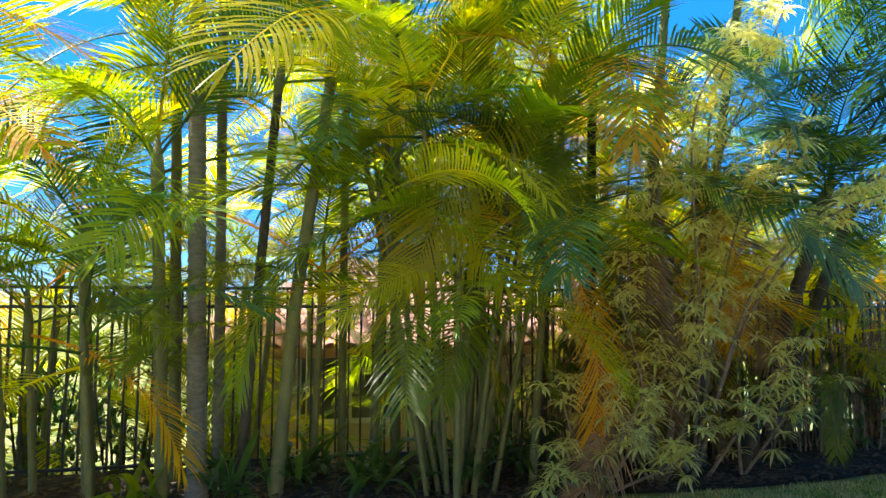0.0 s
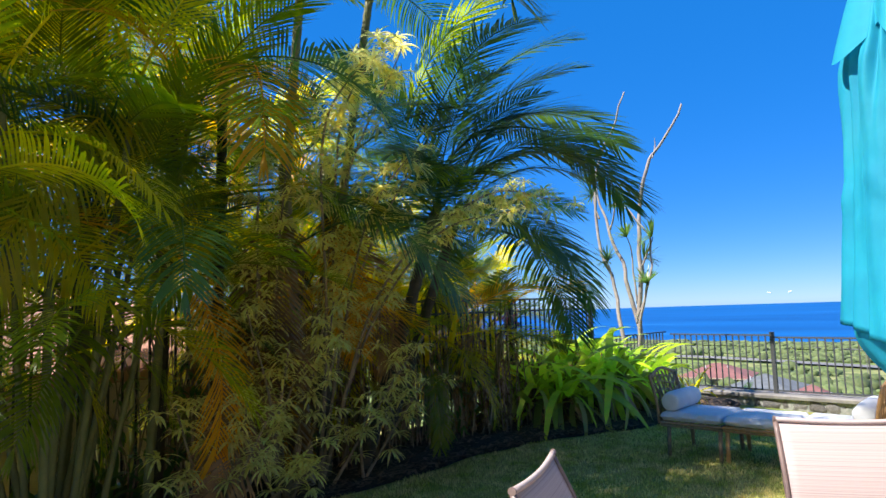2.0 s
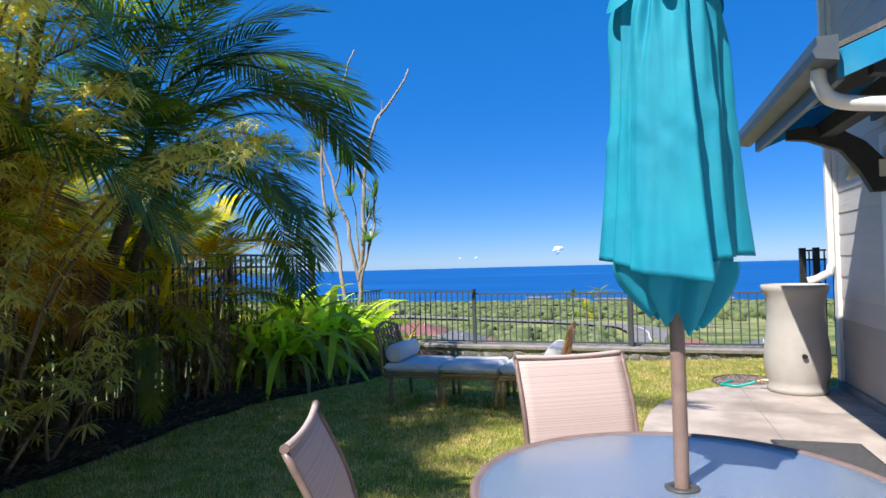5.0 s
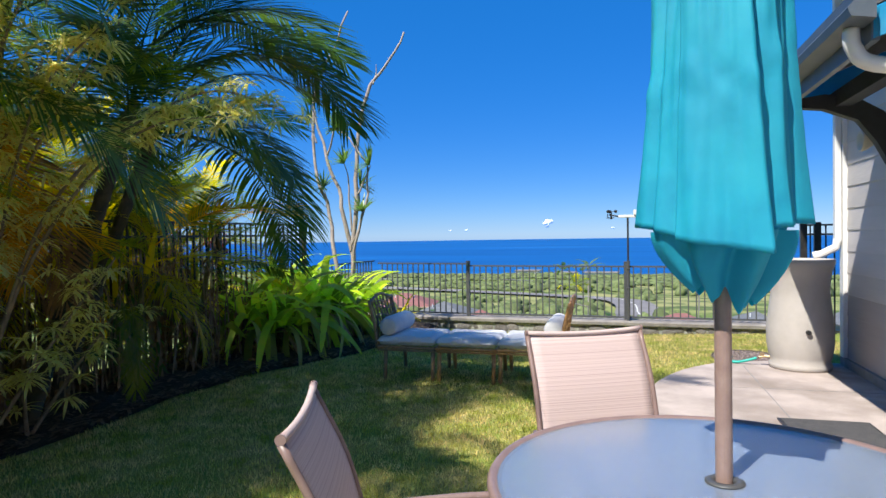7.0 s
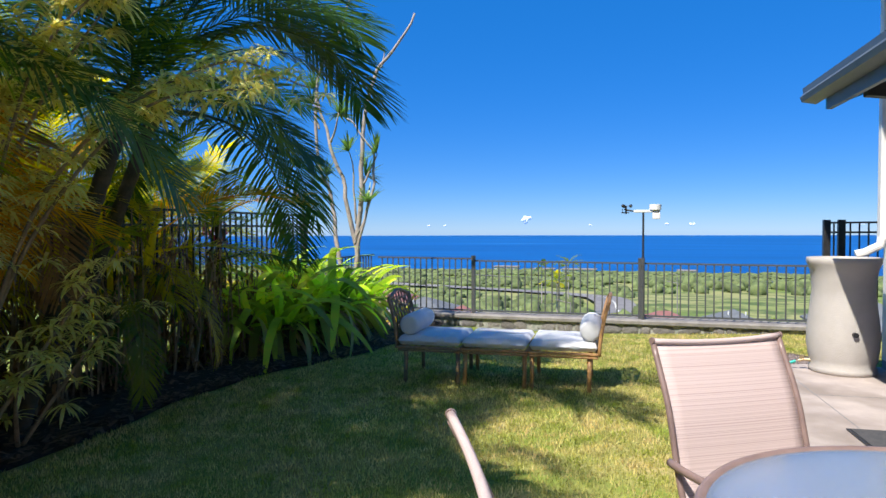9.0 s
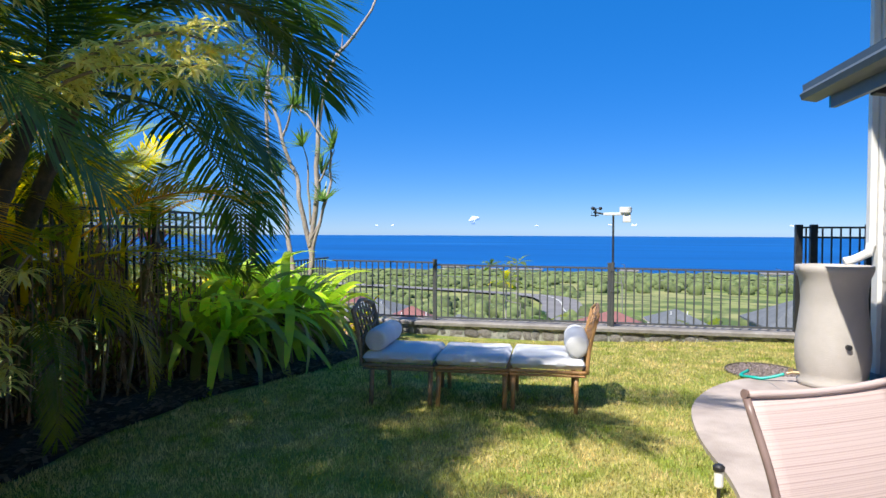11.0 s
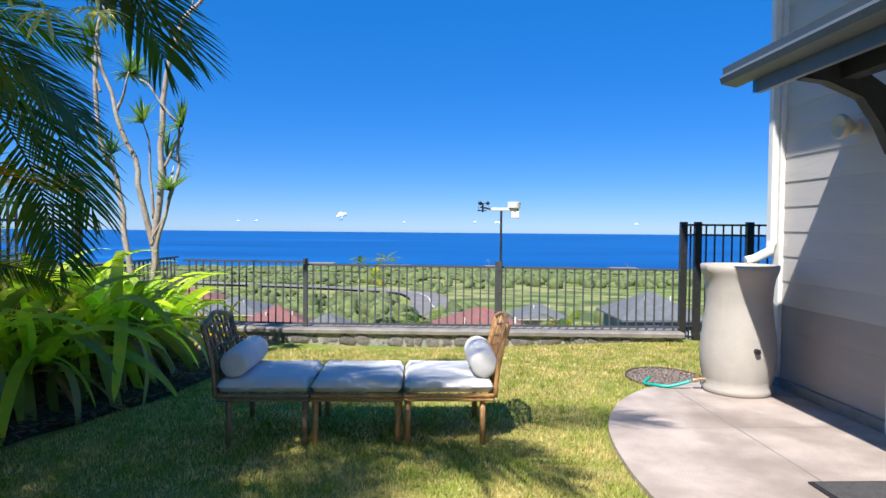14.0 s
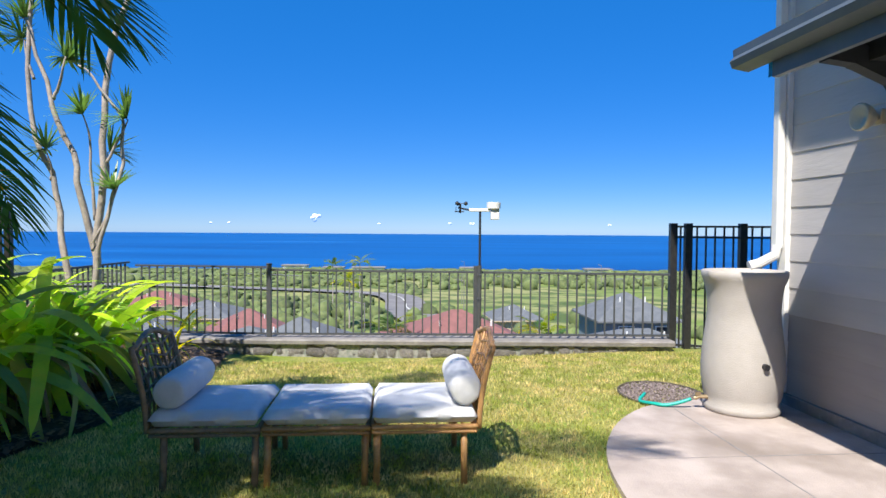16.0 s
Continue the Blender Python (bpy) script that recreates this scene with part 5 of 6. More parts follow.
# clump of thin canes in front
rnd = random.Random(21)
for i in range(16):
    a = 2.4 * i
    rr = 0.05 + 0.018 * i
    b = Vector((1.78 + rr * math.cos(a), 5.95 + 0.6 * rr * math.sin(a), 0))
    h = rnd.uniform(1.3, 2.9)
    t = b + Vector((0.50 * math.cos(a) * h / 2.4, 0.35 * math.sin(a) * h / 2.4, h))
    palm(b, t, rnd.uniform(0.018, 0.03), "areca", 6, ("green", "mixed", "yellow", "green")[i % 4], 30 + i, CANE, lift=(-0.2, 1.2), scale=0.9, label="thin-caned palm in a dense clump")

# middle palms
palm((2.42, 6.0, 0), (2.55, 5.95, 2.1), 0.035, "areca", 8, "mixed", 49, CANE, lift=(-0.3, 1.1), dead=1)
palm((2.6, 6.3, 0), (2.7, 6.2, 3.3), 0.05, "large", 8, "green", 50, BARK_DARK, lift=(-0.2, 1.1))
palm((3.78, 6.0, 0), (3.58, 6.0, 2.5), 0.052, "large", 8, "mixed", 51, BARK_PALE, dead=2, lift=(-0.2, 1.1), label="palm with a smooth pale brown trunk")
palm((3.98, 6.1, 0), (4.1, 6.15, 2.6), 0.07, "areca", 9, "green", 52, BARK_DARK, dead=2)
palm((3.1, 6.4, 0), (3.2, 6.4, 3.5), 0.05, "large", 7, "mixed", 53, BARK_DARK)
palm((2.2, 6.5, 0), (2.1, 6.4, 2.1), 0.045, "areca", 8, "yellow", 54, CANE)
palm((1.2, 6.5, 0), (1.3, 6.4, 2.9), 0.045, "areca", 8, "mixed", 55, CANE)
palm((3.3, 6.2, 0), (3.25, 6.05, 1.5), 0.03, "areca", 7, "mixed", 57, CANE, dead=2)

# leaning pair with the big dark crown
lp = palm((4.36, 6.1, 0), (5.25, 6.0, 2.27), 0.07, "crown", 15, "dark", 60, BARK_DARK, lift=(0.15, 1.35), bow=0.02, label="leaning dark-trunked palm with a dense crown", scale=0.95)
lp2 = palm((4.72, 6.3, 0), (5.67, 6.1, 2.33), 0.062, "crown", 10, "dark", 61, BARK_DARK, lift=(0.2, 1.3), bow=0.02, label="leaning dark-trunked palm with a dense crown", scale=0.85)
palm((5.6, 6.45, 0), (5.8, 6.3, 1.1), 0.035, "areca", 7, "yellow", 63, CANE, scale=0.8)
palm((6.5, 6.4, 0), (6.6, 6.3, 0.9), 0.03, "areca", 7, "green", 64, CANE, scale=0.7)
for k, (x, y, z, az, el, kk, s) in enumerate(((5.5, 5.7, 2.6, -0.35, 1.0, 2, 0.95), (5.4, 5.7, 2.8, -0.45, 1.2, 3, 1.0), (5.3, 5.7, 3.0, -0.6, 1.35, 0, 1.05),
                                                (4.9, 5.7, 3.0, -1.7, 1.0, 5, 0.95), (4.8, 5.8, 3.3, -1.2, 1.3, 1, 1.0))):
    lone_frond(lp if k % 2 else lp2, (x, y, z), az, el, "crown", kk, LEAF_DARK if k % 4 else LEAF_GREEN, s)
lone_frond(lp, (4.95, 5.55, 1.25), -1.3, -0.45, "areca", 3, LEAF_YELLOW, 0.62)
lone_frond(lp, (4.75, 5.55, 1.05), -1.9, -0.7, "areca", 1, LEAF_GREEN, 0.5)

for k, (x, y, z, az, el, kk, s) in enumerate(((5.4, 5.6, 2.3, 0.1, 0.2, 2, 1.3), (5.5, 5.6, 3.3, -0.3, 0.4, 6, 1.3), (5.6, 5.8, 2.6, 0.1, 0.2, 5, 1.3), (5.5, 5.8, 2.8, -0.4, 0.7, 3, 1.3), (5.4, 5.8, 3.1, -0.4, 0.8, 6, 1.3))):
    lone_frond(lp if k % 2 else lp2, (x, y, z), az, el, "crown", kk, LEAF_DARK, s)

# tall palms added high over the lawn so their crowns dapple it with shade
for i, (bx_, by_, tx_, ty_, tz_) in enumerate(((1.4, 6.55, 1.2, 5.5, 4.8), (3.6, 6.5, 3.5, 5.5, 4.8), (4.1, 6.6, 4.3, 5.7, 4.4))):
    palm((bx_, by_, 0), (tx_, ty_, tz_), 0.045, "large", 6, "mixed", 500 + i, CANE, lift=(0.1, 0.9), scale=1.05, label="tall slim palm added over the lawn for its shade")
palm((-0.8, 6.0, 0), (-0.85, 5.9, 1.0), 0.03, "areca", 8, "green", 520, CANE, lift=(-0.1, 1.2), scale=0.9)
palm((-1.9, 6.0, 0), (-1.9, 5.9, 1.2), 0.03, "areca", 8, "green", 521, CANE, lift=(-0.1, 1.2), scale=0.9)
palm((0.2, 6.4, 0), (0.2, 6.3, 1.1), 0.03, "areca", 7, "yellow", 522, CANE, lift=(-0.1, 1.2), scale=0.8)
palm((-1.3, 6.4, 0), (-1.35, 6.3, 1.2), 0.03, "areca", 8, "mixed", 523, CANE, lift=(-0.1, 1.2), scale=0.9)


# palms and trees beyond the fence
rnd = random.Random(77)
for i in range(38):
    x = -5.5 + 0.46 * i + rnd.uniform(-0.25, 0.25)
    y = rnd.uniform(7.6, 9.4)
    h = rnd.uniform(1.9, 3.4) if x < 4.3 else rnd.uniform(1.9, 2.7) if x < 5.6 else rnd.uniform(1.3, 1.9) if x < 7.3 else rnd.uniform(1.1, 1.7)
    if x > 9.0:
        h = rnd.uniform(0.6, 1.0)
    if 0.6 < x < 4.3 and i % 2:
        h = rnd.uniform(2.4, 3.2)
    b = Vector((x, y, -1.65))
    if 0.5 < x < 3.6:
        if i % 2 == 0:
            continue
        h += 0.9
    palm(b, b + Vector((rnd.uniform(-0.3, 0.3), rnd.uniform(-0.3, 0.1), h + 0.6)), 0.042, "large" if i % 2 else "areca", 8, ("yellow", "mixed", "green")[i % 3] if x < 4.0 else "yellow", 100 + i, CANE, label="yellow-green palm beyond the fence", group="palms beyond the fence", scale=0.95 if x < 8 else 0.7)


for i in range(10):
    b = Vector((4.0 + 0.42 * i, 7.45 + 0.5 * (i % 3), -1.65))
    palm(b, b + Vector((0, 0, 3.0 + 0.35 * (i % 4 == 1) - 0.03 * i - 0.45 * smooth01((b.x - 4.8) / 1.0))), 0.05, "areca", 10, "yellow", 740 + i, CANE, lift=(-0.1, 1.2), label="yellow-green palm beyond the fence", group="palms beyond the fence")
rnd = random.Random(79)
for i in range(15):
    x = -6.0 + 0.45 * i
    b = Vector((x, rnd.uniform(7.9, 9.6), -1.65))
    palm(b, b + Vector((0, 0, rnd.uniform(1.0, 2.0))), 0.05, "areca", 9, ("yellow", "green", "mixed")[i % 3], 700 + i, CANE, lift=(-0.2, 1.2), label="low bushy palm beyond the fence", group="palms beyond the fence")

for i, (x, y, h) in enumerate(((3.4, 9.3, 4.2), (4.6, 9.2, 3.6))):
    palm((x, y, -1.65), (x + 0.1, y - 0.1, h - 0.3), 0.05, "large", 12, ("green", "yellow", "mixed")[i % 3], 800 + i, CANE, lift=(-0.2, 1.1), label="tall green palm beyond the fence", group="palms beyond the fence")


for i, (x, y, h) in enumerate(((4.9, 8.8, 3.4), (5.8, 9.3, 3.7), (6.6, 8.8, 3.3), (7.5, 9.3, 3.4), (8.6, 9.0, 2.8))):
    palm((x, y, -1.65), (x + 0.1, y, h - 1.65), 0.05, "areca", 12, "yellow", 830 + i, CANE, lift=(0.0, 1.2), label="yellow-green palm beyond the fence", group="palms beyond the fence")
palm((2.0, 6.5, 0), (2.15, 6.1, 4.15), 0.04, "areca", 5, "orange", 850, CANE, lift=(-0.9, 0.5), label="slim palm with orange ageing fronds")


def strap_plant(place, n, length, width, mat, seed, label, name="strap_leaf_plant", category="plant", dry=0, group=""):
    """A clump of long arching strap leaves, each a part."""
    rnd = random.Random(seed)
    p = thing(name, place, label, category, group)
    variants = []
    for k in range(6):
        L = Leaves()
        L.blade((0, 0, 0), (1, 0, 1.6 + 0.5 * k), Vector((0, 0, 1)), length * (0.85 + 0.06 * k), width, droop=2.6 - 0.2 * k, segs=10, bell=0.5)
        variants.append(L)
    cache = {}
    for i in range(n + dry):
        k = rnd.randrange(6)
        m = mat if i < n else LEAF_DRY
        if (k, m.name) not in cache:
            me = variants[k].mesh("leaf", m, True)
            cache[(k, m.name)] = me
        az = 2.399 * i + rnd.uniform(-0.3, 0.3)
        tilt = rnd.uniform(-0.35, 0.55) if i < n else rnd.uniform(0.7, 1.3)
        o = part("leaf", cache[(k, m.name)], None, p)
        s = rnd.uniform(0.7, 1.1)
        o.matrix_basis = Matrix.Translation((rnd.uniform(-0.12, 0.12), rnd.uniform(-0.1, 0.1), rnd.uniform(0.02, 0.18))) @ Matrix.Rotation(az, 4, "Z") @ Matrix.Rotation(tilt, 4, "Y") @ Matrix.Rotation(rnd.uniform(-0.4, 0.4), 4, "X") @ Matrix.Diagonal((s, s, s, 1))
    return p


def lily(place, n, length, seed, dry):
    """Leaning dark stalks, each topped by a fan of long arching strap leaves; brown leaves hang below."""
    rnd = random.Random(seed)
    p = thing("spider_lily", place, "glossy bright green strap-leaf lily clump with dry brown lower leaves", "plant", "lily clumps in the bed")
    meshes = {}

    def leaf(root, az, kind, mat, s):
        if (kind, mat.name) not in meshes:
            L = Leaves()
            rise, droop = ((3.2, 1.9), (2.0, 2.3), (1.2, 3.0), (0.6, 3.1), (0.15, 3.0), (-0.3, 3.0))[kind]
            L.blade((0, 0, 0), (1, 0, rise), Vector((0, 0, 1)), length * (1.0 + 0.03 * kind), 0.06 if mat is LEAF_DRY else 0.1, droop=droop, segs=11, bell=0.45)
            meshes[(kind, mat.name)] = L.mesh("leaf", mat, True)
        o = part("leaf", meshes[(kind, mat.name)], None, p)
        o.matrix_basis = Matrix.Translation(root) @ Matrix.Rotation(az, 4, "Z") @ Matrix.Rotation(rnd.uniform(-0.6, 0.6), 4, "X") @ Matrix.Diagonal((s, s, s, 1))

    for k in range(6):
        a = 1.05 * k + rnd.uniform(-0.3, 0.3)
        tip = Vector((0.24 * math.cos(a), 0.2 * math.sin(a), rnd.uniform(0.22, 0.5)))
        bm = bmesh.new()
        tube(bm, [(0.1 * math.cos(a), 0.1 * math.sin(a), -0.03), tip * 0.6, tip], [0.03, 0.026, 0.03], 7)
        part("stalk", bm, BARK_DARK, p, smooth=True)
        for i in range(n // 6):
            f = i / max(1, n // 6 - 1)
            kind = min(5, int(5.4 * f ** 1.2 * rnd.uniform(0.7, 1.1)))
            leaf(tip, 2.399 * i + a, kind, LEAF_STRAP if kind < 3 else LEAF_STRAP_LOW, rnd.uniform(0.65, 1.05))
        for i in range(dry // 6):
            leaf(tip * rnd.uniform(0.5, 1.0), rnd.uniform(0, 6.28), rnd.randrange(4, 6), LEAF_DRY, rnd.uniform(0.4, 0.75))
    return p


for i, (x, y, z, s) in enumerate(((7.6, 6.05, 0.06, 1.0), (8.15, 5.85, 0.08, 1.0), (8.75, 5.95, 0.06, 0.98), (8.15, 6.35, 0.12, 1.1), (7.2, 6.3, 0.03, 0.85), (9.15, 5.9, 0.03, 0.85))):
    lily((x, y, z), 60, 1.1 * s, 200 + i, 36)
for i in range(9):
    strap_plant((0.1 + 0.3 * i + 0.1 * (i % 2), 5.95 + 0.25 * (i % 3), 0.04), 22, 0.42, 0.05, LEAF_DARK, 230 + i, "low dark green fern-like plant in the bed", "low_plant", "plant", group="low plants in the bed")
strap_plant((10.4, 5.75, -0.05), 16, 0.5, 0.05, LEAF_YELLOW, 245, "yellowing bromeliad by the stone wall", "bromeliad", "plant", dry=6)
strap_plant((-0.5, 5.9, 0.03), 18, 0.35, 0.05, LEAF_GREEN, 246, "small light green plant at the bed's edge", "low_plant", "plant", group="low plants in the bed")


def whorl_shrub(base, paths, seed, label, leaf=0.2, group="variegated shrubs", step=0.036):
    """Thin pale stems set with whorls of narrow cream-edged leaves."""
    rnd = random.Random(seed)
    p = thing("variegated_shrub", base, label, "shrub", group)
    for path in paths:
        pts = spline([Vector(q) - Vector(base) for q in path], 26)
        bm = bmesh.new()
        tube(bm, pts, [0.016 - 0.010 * i / 25 for i in range(26)], 6)
        br = part("branch", bm, TWIG, p, smooth=True)
        L = Leaves()
        length = sum((b - a).length for a, b in zip(pts, pts[1:]))
        n = int(length * 0.7 / (1.9 * step))
        for k in range(n):
            s = 0.3 + 0.7 * (k + 1) / n
            q = pts[min(25, int(s * 25))].copy()
            off = Vector((rnd.gauss(0, 0.07), rnd.gauss(0, 0.07), rnd.gauss(0, 0.05)))
            q = q + off
            axis = (off + Vector((0, 0, 0.05))).normalized()
            for m in range(17):
                a = 2.399 * m + rnd.uniform(0, 0.6)
                d = Vector((math.cos(a), math.sin(a), rnd.uniform(-0.1, 1.1))) + axis * 0.3
                L.blade(q + d * 0.01, d, Vector((0, 0, 1)), leaf * rnd.uniform(0.55, 0.95), 0.021, 1.3, 4, bell=0.6)
        part("foliage", L.mesh("foliage", LEAF_PALE), None, br, "cream-edged narrow leaves")
    return p


whorl_shrub((2.85, 5.75, 0.0), [
    [(2.85, 5.75, 0), (2.6, 5.6, 0.5), (2.4, 5.4, 0.95)], [(2.85, 5.75, 0), (2.9, 5.5, 0.4), (3.0, 5.3, 0.8)],
    [(2.9, 5.75, 0), (3.2, 5.6, 0.6), (3.3, 5.5, 1.3)], [(2.85, 5.8, 0), (2.8, 5.8, 1.0), (2.75, 5.7, 1.8)],
    [(2.85, 5.75, 0), (2.5, 5.5, 0.2), (2.3, 5.25, 0.35)], [(2.9, 5.75, 0), (3.3, 5.5, 0.25), (3.5, 5.3, 0.45)],
    [(2.9, 5.8, 0), (3.1, 5.7, 1.2), (3.1, 5.6, 2.2)]], 1, "cream-green variegated dracaena shrub at the bed's edge")
whorl_shrub((3.8, 5.9, 0.0), [
    [(3.8, 5.9, 0), (3.9, 5.7, 1.2), (4.0, 5.4, 2.3), (4.3, 5.1, 2.9)], [(3.8, 5.9, 0), (4.1, 5.6, 1.3), (4.5, 5.1, 2.15), (5.0, 4.6, 2.35)],
    [(3.8, 5.9, 0), (4.2, 5.5, 1.7), (4.9, 4.9, 2.5), (5.7, 4.65, 2.5)], [(3.8, 5.9, 0), (3.7, 5.6, 1.5), (3.5, 5.3, 2.9), (3.7, 5.0, 3.5)],
    [(3.8, 5.9, 0), (3.6, 5.5, 0.9), (3.5, 5.2, 1.6)], [(3.9, 5.9, 0), (4.3, 5.6, 0.8), (4.5, 5.3, 1.3)],
    [(3.8, 5.9, 0), (3.9, 5.8, 1.8), (3.9, 5.6, 3.2), (4.2, 5.3, 3.9)]], 2, "tall variegated dracaena with arching pale branches")
whorl_shrub((4.3, 5.95, 0.0), [
    [(4.3, 5.95, 0), (4.1, 5.7, 0.4), (4.0, 5.45, 0.7)], [(4.3, 5.95, 0), (4.5, 5.7, 0.5), (4.7, 5.5, 0.9)]], 3, "cream-green variegated dracaena shrub at the bed's edge")

whorl_shrub((3.45, 5.85, 0.0), [
    [(3.4, 5.85, 0), (3.3, 5.7, 0.6), (3.5, 5.5, 1.35)], [(3.4, 5.85, 0), (3.2, 5.6, 0.8), (2.95, 5.5, 1.55)],
    [(3.45, 5.85, 0), (3.6, 5.7, 1.0), (3.9, 5.5, 1.9)], [(3.45, 5.85, 0), (3.3, 5.7, 1.6), (3.3, 5.5, 2.75)],
    [(3.45, 5.85, 0), (3.8, 5.7, 1.6), (4.15, 5.5, 2.65)], [(3.45, 5.85, 0), (3.2, 5.8, 2.0), (3.15, 5.5, 3.2)],
    [(3.5, 5.85, 0), (4.2, 5.7, 2.0), (4.7, 5.4, 3.05)], [(3.5, 5.85, 0), (3.9, 5.7, 2.4), (4.35, 5.3, 3.85)],
    [(3.45, 5.85, 0), (3.5, 5.6, 0.3), (3.4, 5.4, 0.55)], [(3.4, 5.85, 0), (3.0, 5.6, 0.6), (2.9, 5.4, 0.95)],
    [(3.4, 5.85, 0), (2.6, 5.8, 1.6), (2.2, 5.6, 2.5)]], 4, "cream-green variegated dracaena shrub reaching up among the palms", leaf=0.2, step=0.058)


def twig_thicket(place, seed, h=1.5, w=0.5, n=26, leaf_mat=LEAF_DRY, label="thicket of thin dark stems against the fence"):
    rnd = random.Random(seed)
    p = thing("thicket", place, label, "shrub", "thickets against the fence")
    L = Leaves()
    F = Leaves()
    for i in range(n):
        x, y = rnd.uniform(-w, w), rnd.uniform(-0.22, 0.22)
        hh = h * rnd.uniform(0.5, 1.0)
        q = [(x, y, -0.02), (x + rnd.uniform(-0.1, 0.1), y, hh * 0.5), (x + rnd.uniform(-0.25, 0.25), y + rnd.uniform(-0.15, 0.1), hh)]
        pts = spline(q, 8)
        L.stem(pts, 0.009, 0.004, 4)
        for k in range(14):
            s = rnd.uniform(0.15, 1)
            c = pts[int(s * 7)]
            d = Vector((rnd.uniform(-1, 1), rnd.uniform(-1, 1), rnd.uniform(-0.6, 0.5)))
            F.blade(c, d, Vector((0, 0, 1)), rnd.uniform(0.08, 0.2), 0.03, 0.9, 3)
    part("stem", L.mesh("stem", TWIG), None, p, kind="stuff")
    part("foliage", F.mesh("foliage", leaf_mat), None, p, kind="stuff")


for i in range(14):
    x = 2.6 + 0.5 * i
    mats_ = (LEAF_DRY, LEAF_DARK, LEAF_GREEN)
    twig_thicket((x, 6.35 + 0.22 * (i % 2), 0.05), 300 + i, 1.6 if x < 7 else 0.9, 0.42, 30, mats_[0 if i % 3 else 1 + i % 2])


def rosette(L, c, axis, rnd, n=40, size=0.34):
    axis = Vector(axis).normalized()
    a0 = axis.cross(Vector((0.2, 0.9, 0.1))).normalized()
    b0 = axis.cross(a0)
    for i in range(n):
        a = 2.399 * i
        out = rnd.uniform(0.5, 1.6)
        d = axis + (a0 * math.cos(a) + b0 * math.sin(a)) * out
        L.blade(Vector(c), d, Vector((0, 0, 1)), size * rnd.uniform(0.75, 1.1), 0.026, 0.35, 3, bell=0.6)


def dracaena(base, paths, seed):
    """Bare pale branches with spiky rosettes at the tips."""
    rnd = random.Random(seed)
    p = thing("dracaena_tree", base, "sparse dracaena tree with bare pale branches and spiky rosettes", "tree")
    bv = Vector(base)
    for path, r0, rosettes in paths:
        pts = spline([Vector(q) - bv for q in path], 22)
        for i in range(3, 21):
            pts[i] += Vector((noise.noise(pts[i] * 3), noise.noise(pts[i] * 3 + Vector((5, 0, 0))), 0)) * 0.05
        bm = bmesh.new()
        tube(bm, pts, [r0 * (1 - 0.65 * i / 21) for i in range(22)], 8)
        br = part("branch", bm, BARK_PALE, p, smooth=True)
        for k in range(rosettes):
            L = Leaves()
            s = 21 - 4 * k
            c = pts[s] + (Vector((rnd.uniform(-0.12, 0.12), rnd.uniform(-0.12, 0.12), 0.03)) if k else Vector((0, 0, 0)))
            rosette(L, c, (pts[min(21, s + 1)] - pts[s - 2]) + Vector((rnd.uniform(-0.05, 0.05), rnd.uniform(-0.05, 0.05), 0.02)), rnd)
            part("rosette", L.mesh("rosette", LEAF_SPIKE), None, br, "spiky green rosette")


DX, DY = 9.8, 6.2
dracaena((DX, DY, -0.12), [
    ([(DX, DY, -0.12), (9.8, 6.2, 0.99), (9.75, 6.09, 2.0), (9.8, 6.08, 2.8), (9.8, 5.9, 3.6), (9.8, 5.78, 3.8), (9.8, 5.5, 4.07), (9.8, 5.28, 4.44)], 0.042, 0),
    ([(9.8, 5.80, 3.72), (9.85, 5.77, 3.9), (9.85, 5.76, 4.03)], 0.014, 0),
    ([(DX, DY, -0.12), (9.85, 6.22, 0.99), (9.8, 6.30, 1.6), (9.8, 6.4, 2.1), (9.75, 6.58, 2.62), (9.8, 6.72, 3.07), (9.8, 6.87, 3.5)], 0.042, 1),
    ([(DX, DY + 0.06, -0.12), (9.75, 6.46, 1.04), (9.8, 6.52, 1.44), (9.8, 6.63, 1.95), (9.8, 6.79, 2.45), (9.8, 6.85, 3.4), (9.8, 6.62, 4.05), (9.8, 6.44, 4.34), (9.8, 6.2, 4.87)], 0.036, 0),
    ([(DX, DY, 0.4), (9.7, 6.15, 0.99), (9.65, 6.05, 1.33), (9.65, 5.9, 1.9), (9.7, 5.86, 2.35), (9.7, 5.93, 2.58), (9.7, 6.18, 2.91), (9.7, 6.3, 3.02)], 0.026, 0),
    ([(9.68, 6.02, 2.07), (9.68, 5.88, 2.3), (9.66, 5.817, 2.5)], 0.016, 1),
    ([(9.7, 6.18, 1.2), (9.66, 6.03, 1.5), (9.66, 5.95, 1.8)], 0.016, 1),
    ([(9.8, 6.2, 1.5), (9.75, 6.22, 2.2), (9.75, 6.29, 2.55)], 0.018, 1),
    ([(9.8, 6.1, 1.84), (9.85, 6.07, 2.2)], 0.014, 1),
    ([(9.8, 6.6, 2.7), (9.7, 6.47, 2.96), (9.7, 6.42, 3.1)], 0.018, 2),
    ([(9.8, 6.79, 2.9), (9.8, 6.9, 3.3)], 0.016, 1),
    ([(9.8, 6.63, 1.9), (9.7, 6.62, 2.2)], 0.014, 1)], 5)

